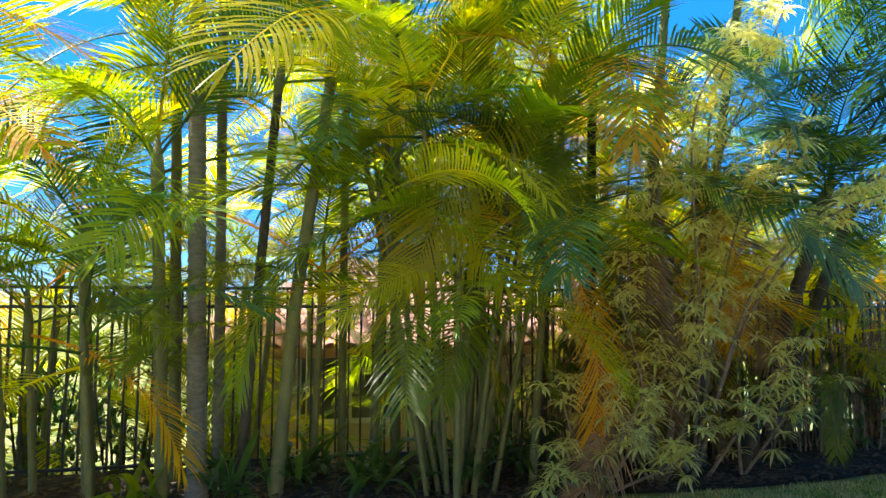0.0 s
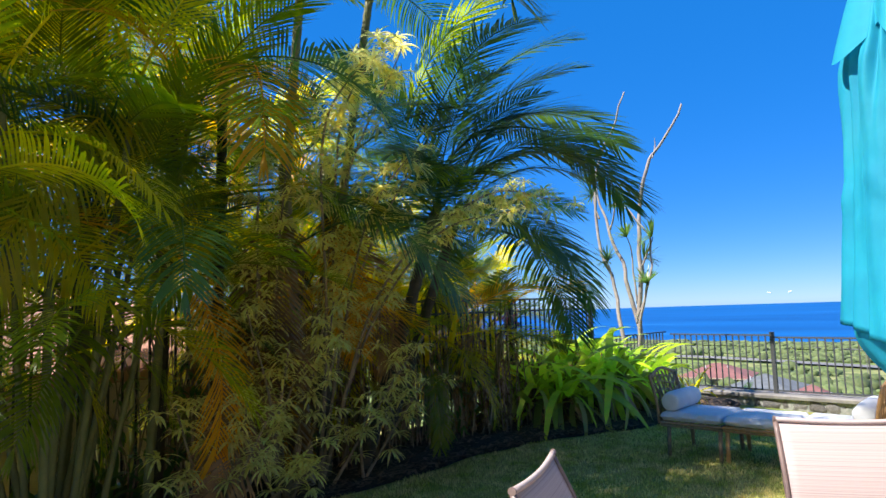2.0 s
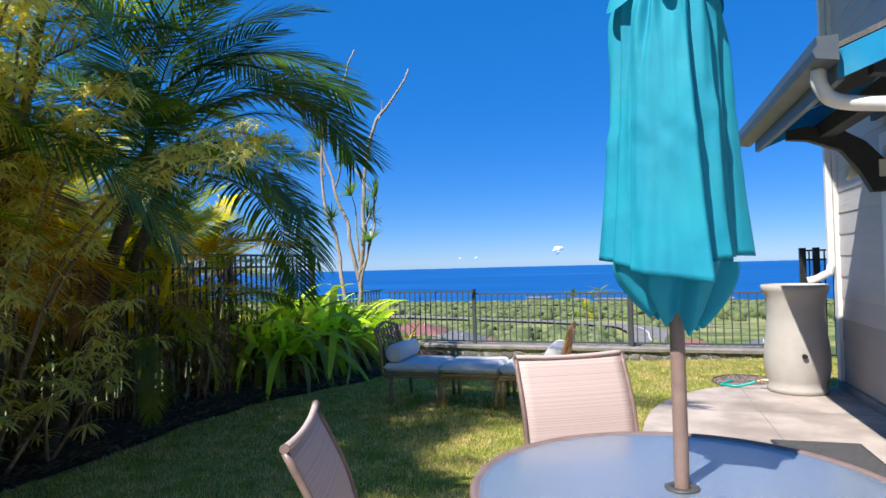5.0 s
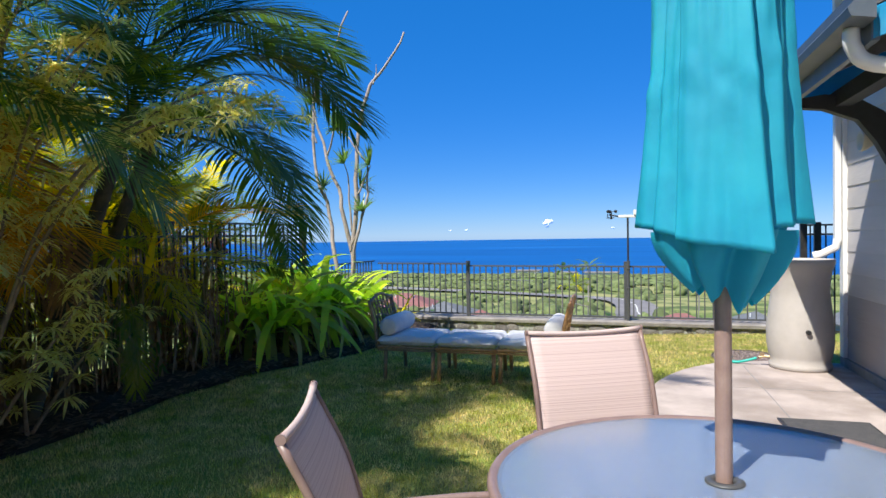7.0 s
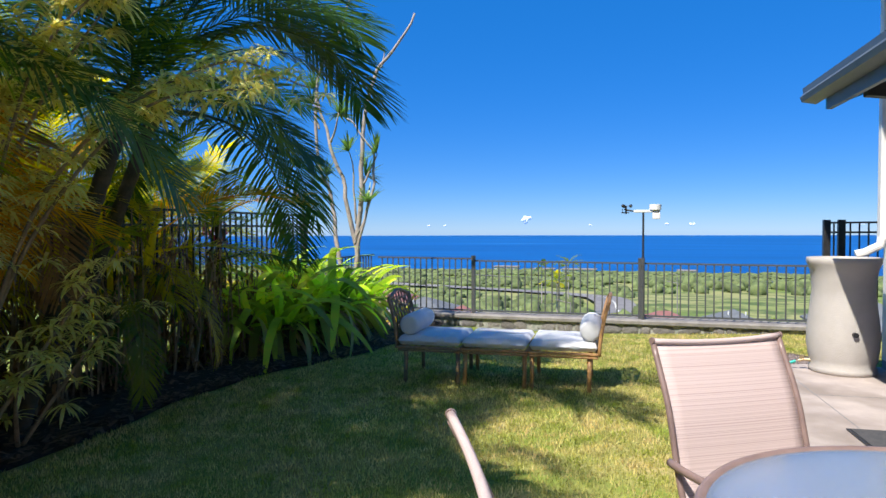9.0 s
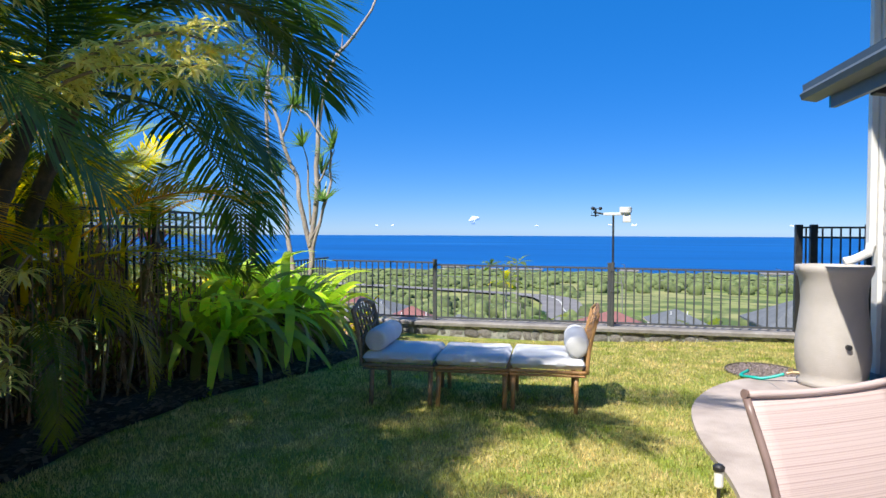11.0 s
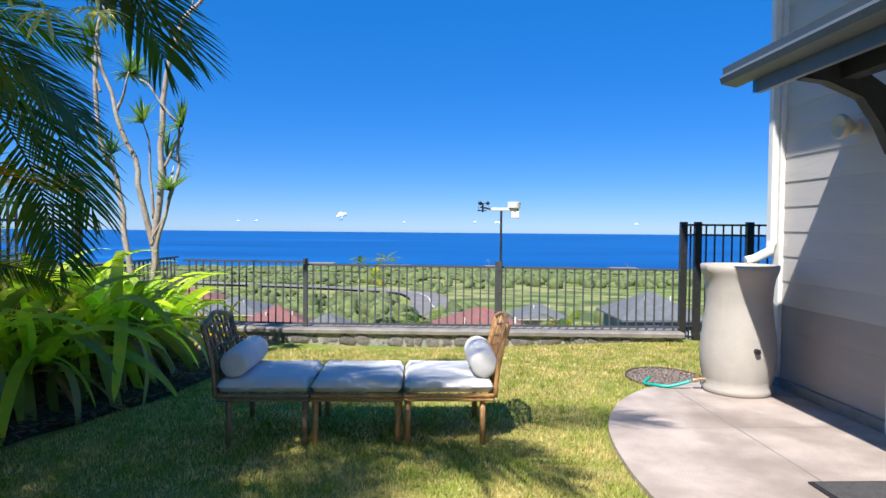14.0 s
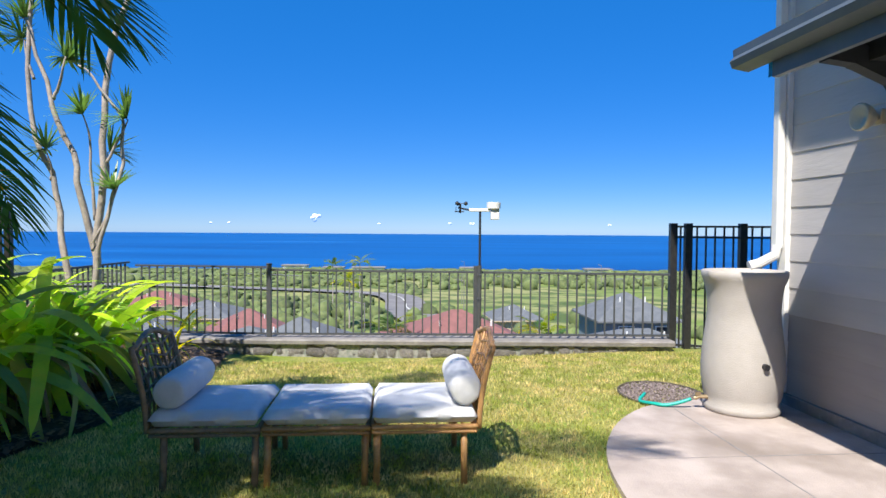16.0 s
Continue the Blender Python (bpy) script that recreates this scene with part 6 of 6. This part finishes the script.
L = Leaves()
rnd = random.Random(8)
fl = thing("flower_head", (7.75, 7.05, 0.0), "pink-red flowering ti plant by the fence", "plant")
L2 = Leaves()
for i in range(5):
    L2.stem([(0.05 * i, 0, 0), (0.03 * i, -0.02, 0.7), (0.04 * (i - 2), 0, 1.3)], 0.01, 0.006)
part("stem", L2.mesh("stem", BARK_DARK), None, fl, kind="stuff")
for i in range(70):
    d = Vector((rnd.uniform(-1, 1), rnd.uniform(-1, 1), rnd.uniform(-0.3, 1)))
    L.blade(Vector((rnd.gauss(0, 0.07), rnd.gauss(0, 0.05), 1.33 + rnd.gauss(0, 0.06))), d, Vector((0, 0, 1)), 0.12, 0.05, 0.6, 3)
part("petals", L.mesh("petals", LEAF_PINK), None, fl)

def hedge_shrub(place, size, n, mat, seed):
    """A rounded shrub of many small leaves on a few stems."""
    rnd = random.Random(seed)
    p = thing("shrub", place, "dense dark leafy shrub beyond the side fence", "shrub", "shrubs beyond the fence")
    S, F = Leaves(), Leaves()
    for i in range(9):
        a = 2.4 * i
        S.stem([(0.05 * math.cos(a), 0.05 * math.sin(a), -0.05), (0.25 * size[0] * math.cos(a), 0.25 * size[1] * math.sin(a), size[2] * 0.5), (0.5 * size[0] * math.cos(a), 0.5 * size[1] * math.sin(a), size[2] * 0.9)], 0.02, 0.008)
    for i in range(n):
        d = Vector((rnd.gauss(0, 1), rnd.gauss(0, 1), rnd.gauss(0, 1))).normalized()
        r = rnd.uniform(0.55, 1.0) * (1 + 0.2 * noise.noise(d * 2 + Vector((seed, 0, 0))))
        c = Vector((d.x * size[0] * r, d.y * size[1] * r, size[2] * (0.5 + 0.5 * d.z * r)))
        F.blade(c, d + Vector((rnd.uniform(-1, 1), rnd.uniform(-1, 1), rnd.uniform(-0.5, 1))) * 0.8, Vector((0, 0, 1)), rnd.uniform(0.09, 0.17), 0.05, 0.5, 3)
    part("stem", S.mesh("stem", BARK_DARK), None, p, kind="stuff")
    part("foliage", F.mesh("foliage", mat), None, p, kind="stuff")


for i in range(15):
    x = -5.8 + 0.8 * i
    if 0.5 < x < 4.4:
        continue
    hedge_shrub((x, 7.75 + 0.15 * (i % 2), -1.62), (0.6, 0.4, (2.6, 2.3, 2.7)[i % 3] if x < 0.2 else (1.5, 1.3)[i % 2]), 750, (LEAF_DARK, LEAF_GREEN, LEAF_DARK)[i % 3], 600 + i)

# ---- bark chips and fallen leaves in the bed ----
verts, faces = [], []
rnd = random.Random(12)
for i in range(9000):
    x = rnd.uniform(-3, 11.5)
    y0 = bed_y(x)
    y = y0 + (rnd.random() ** 1.5) * (6.8 - y0)
    z = ground_z(x, 5) + 0.05 + 0.05 * smooth01((y - y0) / 0.4) + rnd.uniform(-0.02, 0.035)
    s = rnd.uniform(0.012, 0.04)
    a, t = rnd.uniform(0, 6.28), rnd.uniform(-0.6, 0.6)
    u = Vector((math.cos(a), math.sin(a), t * 0.6)) * s
    v = Vector((-math.sin(a), math.cos(a), t * 0.4)) * s * 0.4
    c = Vector((x, y, z))
    n0 = len(verts)
    verts += [c - u - v, c + u - v, c + u + v, c - u + v]
    faces.append((n0, n0 + 1, n0 + 2, n0 + 3))
me = bpy.data.meshes.new("bark_chips")
me.from_pydata(verts, [], faces)
me.materials.append(BARK_CHIP)
tagged(new("bark_chips", me), "dark bark chips and dry leaf litter on the bed", "mulch", kind="stuff")

# ---- lawn blades ----
rng = np.random.default_rng(4)
N = 150000
gx = rng.uniform(1.0, 11.2, N * 2)
gy = rng.uniform(-0.4, 5.8, N * 2)
edge_p = sorted([(p.x, p.y) for p in PATIO_EDGE if p.x > 1 and p.y > 0.5])
pe_x = [p[0] for p in edge_p]
pe_y = [p[1] for p in edge_p]
patio_y = np.interp(gx, pe_x, pe_y)
patio_y = np.where(gx > 8.6, -9, patio_y)
bedy = np.interp(gx, [p[0] for p in BED_EDGE], [p[1] for p in BED_EDGE])
dist_keep = rng.random(N * 2) < np.interp(gx, [1, 6, 11], [1.0, 0.9, 0.55])
ok = (gy > patio_y + 0.01) & (gy < bedy - 0.01 + 0.04 * np.sin(gx * 7)) & (gx < 11.12 + 0.134 * (gy + 0.1) - 0.2) & dist_keep
ok &= ~((((gx - 8.86) / 0.45) ** 2 + ((gy - 0.80) / 0.37) ** 2) < 1)
ok &= ~((gy < 0.0) & (gx < 8.7))
gx, gy = gx[ok][:N], gy[ok][:N]
n = len(gx)
gz = np.array([ground_z(a, b) for a, b in zip(gx.tolist(), gy.tolist())])
h = rng.uniform(0.012, 0.034, n)
w = rng.uniform(0.0025, 0.005, n) * np.interp(gx, [1, 11], [1.0, 1.8])
a = rng.uniform(0, 2 * np.pi, n)
lean = rng.uniform(0.0, 0.9, n)
la = rng.uniform(0, 2 * np.pi, n)
co = np.empty((n, 3, 3))
co[:, 0] = np.stack([gx - w * np.cos(a), gy - w * np.sin(a), gz - 0.006], 1)
co[:, 1] = np.stack([gx + w * np.cos(a), gy + w * np.sin(a), gz - 0.006], 1)
co[:, 2] = np.stack([gx + lean * h * np.cos(la), gy + lean * h * np.sin(la), gz + h], 1)
me = bpy.data.meshes.new("grass")
me.vertices.add(n * 3)
me.vertices.foreach_set("co", co.reshape(-1))
me.loops.add(n * 3)
me.loops.foreach_set("vertex_index", np.arange(n * 3, dtype=np.int32))
me.polygons.add(n)
me.polygons.foreach_set("loop_start", np.arange(0, n * 3, 3, dtype=np.int32))
me.polygons.foreach_set("loop_total", np.full(n, 3, dtype=np.int32))
me.update()
me.validate()
me.materials.append(GRASS_GREEN)
tagged(new("grass", me), "short green and straw-coloured lawn grass", "grass", kind="stuff")


# ---- neighbour house beyond the side fence ----
nh = thing("neighbour_house", (0, 0, 0), "tan stucco neighbour house with a pink tile roof beyond the fence", "house")
nh["kind"] = "structure"
NY, NT = 10.2, 0.75
bm = bmesh.new()
box(bm, (-0.5, NY, -1.7), (0.55, NY + 0.2, NT))
box(bm, (0.55, NY, -1.7), (2.05, NY + 0.2, -0.2))
box(bm, (2.05, NY, -1.7), (5.6, NY + 0.2, NT))
box(bm, (5.4, NY + 0.2, -1.7), (5.6, NY + 6, NT))
box(bm, (-0.5, NY + 0.2, -1.7), (-0.3, NY + 6, NT))
structure("wall", bm, STUCCO, parent=nh)
bm = bmesh.new()
for lo, hi in (((0.55, NY + 0.05, -0.2), (0.63, NY + 0.12, NT)), ((1.97, NY + 0.05, -0.2), (2.05, NY + 0.12, NT)), ((1.27, NY + 0.05, -0.2), (1.33, NY + 0.12, NT)), ((0.63, NY + 0.05, -0.2), (1.27, NY + 0.12, -0.13)), ((1.33, NY + 0.05, -0.2), (1.97, NY + 0.12, -0.13))):
    box(bm, lo, hi)
nw = structure("window", bm, WHITE, parent=nh)
structure("pane", box_mesh((0.63, NY + 0.08, -0.13), (1.97, NY + 0.09, NT)), DOOR_GLASS, parent=nw)
# near-black panel behind the pane stands in for the unlit interior
structure("room", box_mesh((-0.3, NY + 1.2, -1.7), (5.4, NY + 1.25, NT)), DARK_INSIDE, parent=nh)
bm = bmesh.new()
rv = [bm.verts.new(v) for v in ((-1.1, NY - 0.7, 0.78), (6.3, NY - 0.7, 0.78), (6.3, NY + 7, 0.78), (-1.1, NY + 7, 0.78), (1.4, NY + 3, 2.25), (2.9, NY + 3, 2.25), (-1.1, NY - 0.7, 0.9), (6.3, NY - 0.7, 0.9), (6.3, NY + 7, 0.9), (-1.1, NY + 7, 0.9))]
for f in ((6, 7, 5, 4), (7, 8, 5), (8, 9, 4, 5), (9, 6, 4), (3, 2, 1, 0), (0, 1, 7, 6), (1, 2, 8, 7), (2, 3, 9, 8), (3, 0, 6, 9)):
    bm.faces.new([rv[i] for i in f])
nr = structure("roof", bm, TILE_PINK, parent=nh)
# roof tiles facing the garden
bm = bmesh.new()
rows_t = 11
for r in range(rows_t):
    s = r / rows_t
    y = NY - 0.7 + 3.7 * s
    z = 0.92 + 1.35 * s
    x0, x1 = -1.1 + 2.5 * s, 6.3 - 3.4 * s
    nn = int((x1 - x0) / 0.24)
    for k in range(nn):
        x = x0 + (k + 0.5) * (x1 - x0) / nn
        vs = []
        for t in (0, 1):
            for q in (-1, -0.5, 0, 0.5, 1):
                vs.append(bm.verts.new((x + q * 0.11, y + t * 0.36, z + t * 0.125 + 0.045 * (1 - q * q) + 0.01)))
        for i in range(4):
            bm.faces.new((vs[i], vs[i + 1], vs[i + 6], vs[i + 5]))
part("roof_tiles", bm, TILE_PINK, nr, kind="stuff")


# ---- houses, roads and scrub below ----
def far_house(name, place, w, d, h, roof_h, roof_mat, wall_mat, label, rz=0.0, windows=()):
    hs = thing(name, place, label, "house", "houses down the hill", rz)
    part("wall", box_mesh((-d / 2, -w / 2, -2), (d / 2, w / 2, h)), wall_mat, hs)
    bm = bmesh.new()
    o = 0.6
    k = max(0, w - d) / 2 + 0.1
    rv = [bm.verts.new(v) for v in ((-d / 2 - o, -w / 2 - o, h), (d / 2 + o, -w / 2 - o, h), (d / 2 + o, w / 2 + o, h), (-d / 2 - o, w / 2 + o, h), (0, -k, h + roof_h), (0, k, h + roof_h))]
    for f in ((0, 1, 4), (1, 2, 5, 4), (2, 3, 5), (3, 0, 4, 5), (3, 2, 1, 0)):
        bm.faces.new([rv[i] for i in f])
    part("roof", bm, roof_mat, hs)
    part("fascia", box_mesh((-d / 2 - o, -w / 2 - o, h - 0.16), (d / 2 + o, w / 2 + o, h - 0.01)), wall_mat if wall_mat is not WALL_BLUE else ROOF_GREY, hs)
    for y in windows:
        fr = part("window", box_mesh((-d / 2 - 0.06, y - 0.75, h - 1.6), (-d / 2 - 0.003, y + 0.75, h - 0.5)), WHITE, hs)
        part("pane", box_mesh((-d / 2 - 0.07, y - 0.65, h - 1.5), (-d / 2 - 0.063, y + 0.65, h - 0.6)), DARK_INSIDE, fr)
    for y in (-w * 0.2, w * 0.15):
        bm = bmesh.new()
        tube(bm, [(-d * 0.2, y, h), (-d * 0.2, y, h + roof_h * 0.6 + 0.55)], 0.07, 6)
        part("vent_pipe", bm, WHITE, hs)
    return hs


far_house("far_house", (64, -15.6, -11.6), 6.8, 7.5, 5.0, 2.2, ROOF_GREY, WALL_BLUE, "two-storey grey house with a grey hip roof", 0.05, (-2.2, 1.2))
far_house("far_house", (57, -14.5, -10.6), 9.0, 7.0, 2.3, 1.5, ROOF_GREY, WALL_BLUE, "low grey garage roof before the two-storey house", 0.05)
far_house("far_house", (50, 1.0, -10.2), 10.5, 10.0, 3.2, 2.6, ROOF_RED, STUCCO, "single-storey house with a dull red hip roof", 0.15, (2, -2))
far_house("far_house", (50, 12.4, -10.6), 9.0, 9.0, 3.0, 2.6, ROOF_GREY, STUCCO, "single-storey house with a grey hip roof", -0.1, (2,))
far_house("far_house", (74, 23.0, -13.2), 8.0, 9.0, 3.2, 2.6, ROOF_RED, STUCCO, "distant house with a red hip roof", 0.3)
far_house("far_house", (60, 28.5, -12.2), 9.0, 9.0, 3.4, 2.6, ROOF_GREY, STUCCO, "distant house with a grey roof", 0.1)
far_house("far_house", (92, -8.5, -13.5), 6.0, 7.0, 2.9, 1.7, ROOF_GREY, STUCCO, "distant house with a grey roof and pale walls", 0.1)
far_house("far_house", (62, 19.5, -12.3), 7.5, 8.0, 3.0, 1.8, ROOF_GREY, STUCCO, "distant house with a grey roof and solar panels", 0.2)
far_house("far_house", (95, 35.0, -13.8), 9.0, 9.0, 3.0, 2.0, ROOF_GREY, STUCCO, "distant house with a grey roof", 0.0)
far_house("far_house", (110, 48.0, -14.0), 10.0, 9.0, 3.0, 2.0, ROOF_RED, STUCCO, "distant house with a red roof", 0.2)


def strip(name, path, width, mat, label, lift=0.25, n=60):
    pts = spline(path, n)
    bm = bmesh.new()
    prev = None
    for i, p in enumerate(pts):
        d = (pts[min(i + 1, n - 1)] - pts[max(i - 1, 0)]).normalized()
        s = Vector((-d.y, d.x, 0)) * width / 2
        a, b = p + s, p - s
        row = [bm.verts.new((q.x, q.y, max(ground_z(q.x, q.y), ground_z(p.x, p.y)) + lift)) for q in (a, b)]
        if prev:
            bm.faces.new((prev[0], prev[1], row[1], row[0]))
        prev = row
    return structure(name, bm, mat, label)


strip("road", [(95, 1.5, 0), (112, 5.5, 0), (135, 8.0, 0), (160, 10.5, 0), (190, 20, 0), (205, 45, 0), (212, 90, 0), (220, 190, 0)], 9, ASPHALT, "grey highway down the slope", 0.6)
strip("road_line", [(95, 1.5, 0), (112, 5.5, 0), (135, 8.0, 0), (160, 10.5, 0), (190, 20, 0), (205, 45, 0), (212, 90, 0), (220, 190, 0)], 0.3, ROAD_PAINT, "pale road marking", 0.72)
strip("road", [(330, -260, 0), (335, -120, 0), (345, -20, 0), (350, 60, 0), (345, 200, 0)], 5, ASPHALT, "thin road across the coastal fields", 0.6)

me_ico = bmesh.new()
bmesh.ops.create_icosphere(me_ico, subdivisions=2, radius=1.0)
me_ico.verts.ensure_lookup_table()
IV = np.array([v.co[:] for v in me_ico.verts])
IF = np.array([[v.index for v in f.verts] for f in me_ico.faces])
me_ico.free()


def clumps(name, spots, label, mat):
    """Far bushes and tree crowns: rough many-lobed mounds, joined."""
    V, F = [], []
    rng2 = np.random.default_rng(len(spots))
    for (x, y, z, s, tall) in spots:
        k = rng2.uniform(0.66, 1.3, len(IV))[:, None]
        v = IV * k * np.array([s, s, s * tall]) * rng2.uniform(0.85, 1.15, 3)
        v += np.array([x, y, z + s * tall * 0.45])
        F.append(IF + len(IV) * len(V))
        V.append(v)
    me = bpy.data.meshes.new(name)
    me.from_pydata(np.concatenate(V).tolist(), [], np.concatenate(F).tolist())
    me.materials.append(mat)
    me.shade_smooth()
    return tagged(new(name, me), label, "bushes", kind="stuff")


rnd = random.Random(31)
spots = []
homes = [(64, -15.6), (57, -14.5), (50, 1), (50, 12.4), (74, 23), (60, 28.5), (92, -8.5), (62, 19.5), (95, 35), (110, 48)]
while len(spots) < 8500:
    x = 26 + 515 * rnd.random() ** 1.1
    y = rnd.uniform(-0.62, 0.75) * (x + 15) + 2
    dens = noise.noise((x * 0.018, y * 0.018, 3)) + 0.35 * noise.noise((x * 0.06, y * 0.06, 7))
    if x < 250 and y < 6 and dens < 0.55:
        continue
    if dens < -0.12 and x < 420:
        continue
    if any(abs(x - a) < 9 and abs(y - b) < 8 for a, b in homes) or (90 < x < 200 and abs(y - np.interp(x, [95, 135, 160, 190], [1.5, 8, 10.5, 20])) < 7) or (185 < x < 230 and y > 18):
        continue
    if x < 48 and abs(y - 3) < 12:
        continue
    s = rnd.uniform(0.35, 0.75) * (1 + x / 240) * (1 + 1.0 * rnd.random() ** 4)
    spots.append((x, y, ground_z(x, y), s, rnd.uniform(0.6, 1.0) * float(np.interp(x, [150, 400], [1.0, 0.4]))))
for i in range(260):
    x, y = ((105 + rnd.gauss(0, 5), rnd.uniform(14, 60)), (250 + rnd.gauss(0, 9), rnd.uniform(-120, 4)), (235 + rnd.gauss(0, 12), rnd.uniform(-150, 160)), (400 + rnd.gauss(0, 25), rnd.uniform(-260, 260)))[i % 4]
    spots.append((x, y, ground_z(x, y), rnd.uniform(0.8, 1.5) * (1 + x / 400), rnd.uniform(0.8, 1.2) * (1 if x < 300 else 0.5)))
clumps("far_bushes", spots, "scrub and small trees on the coastal slope", FAR_LEAF)
spots = []
for i in range(260):
    x = rnd.uniform(30, 46) if i < 70 else rnd.uniform(48, 120)
    y = rnd.uniform(-0.55, 0.6) * (x + 5) + 2
    if any(abs(x - a) < 7.5 and abs(y - b) < 7 for a, b in homes):
        continue
    if x < 47 and abs(y - 5) < 14:
        continue
    spots.append((x, y, ground_z(x, y), rnd.uniform(0.8, 1.8), rnd.uniform(0.8, 1.2)))
clumps("garden_bushes", spots, "garden shrubs and trees among the houses", FAR_LEAF)
for i, (x, y, h) in enumerate(((47, 5.6, 3.2), (56, -6.2, 3.2), (54, 22, 3.5), (90, 14, 7.0), (120, 16, 9.0), (58, -7.4, 2.4), (140, 24, 9.0))):
    b = Vector((x, y, ground_z(x, y)))
    palm(b, b + Vector((0, 0, h)), 0.12, "coarse", 11, "green", 400 + i, BARK_PALE, label="palm tree among the houses down the hill", group="palms down the hill", scale=1.0 + h * 0.06)
for i, (x, y, w_) in enumerate(((530, 55, 26), (535, 84, 16), (515, -26, 12), (545, 118, 20), (470, -118, 18))):
    o = thing("far_building", (x, y, ground_z(x, y)), "long white coastal building", "building", "coastal buildings")
    part("wall", box_mesh((-6, -w_ / 2, -1), (6, w_ / 2, 2.4)), WHITE, o)
    part("roof", box_mesh((-7, -w_ / 2 - 1, 2.41), (7, w_ / 2 + 1, 2.9)), CAP, o)
for i, (x, y) in enumerate(((100, -2.0), (62, 9.0), (150, -4), (170, 40), (240, -60), (260, -10), (230, 30))):
    lp_ = thing("street_lamp", (x, y, ground_z(x, y)), "thin pale street pole on the slope", "street lamp", "poles on the slope")
    bm = bmesh.new()
    tube(bm, [(0, 0, 0), (0, 0, 6.0 + x * 0.01)], 0.04 + x * 0.0002, 6)
    part("pole", bm, CAP, lp_)
    bm = bmesh.new()
    tube(bm, [(0, 0, 5.9 + x * 0.01), (0, 1.4, 6.2 + x * 0.01)], 0.035 + x * 0.0002, 6)
    part("arm", bm, CAP, lp_)

# low clouds over the sea
rnd = random.Random(3)
for i, (px, h, s) in enumerate(((0.128, 58, 15), (0.29, 34, 5), (0.262, 34, 6), (0.03, 34, 5), (-0.08, 38, 6), (-0.115, 36, 7), (-0.33, 34, 6))):
    V = []
    c = thing("cloud", (4200, 4200 * (px + 0.054), 0), "small white cumulus cloud low over the sea", "cloud", "clouds over the sea")
    c["kind"] = "structure"
    bm = bmesh.new()
    for k in range(9):
        r = s * rnd.uniform(0.5, 1.1)
        bmesh.ops.create_icosphere(bm, subdivisions=3, radius=r, matrix=Matrix.Translation((rnd.uniform(-10, 10), rnd.uniform(-1.6, 1.6) * s, h + rnd.uniform(-0.2, 1.6) * s * (1.3 if i == 0 else 0.5))))
    for v in bm.verts:
        v.co += 0.25 * s * Vector((noise.noise(v.co * 0.05), noise.noise(v.co * 0.06 + Vector((9, 0, 0))), 0.6 * noise.noise(v.co * 0.06 + Vector((0, 9, 0)))))
    part("puff", bm, CLOUD, c, smooth=True, kind="structure")
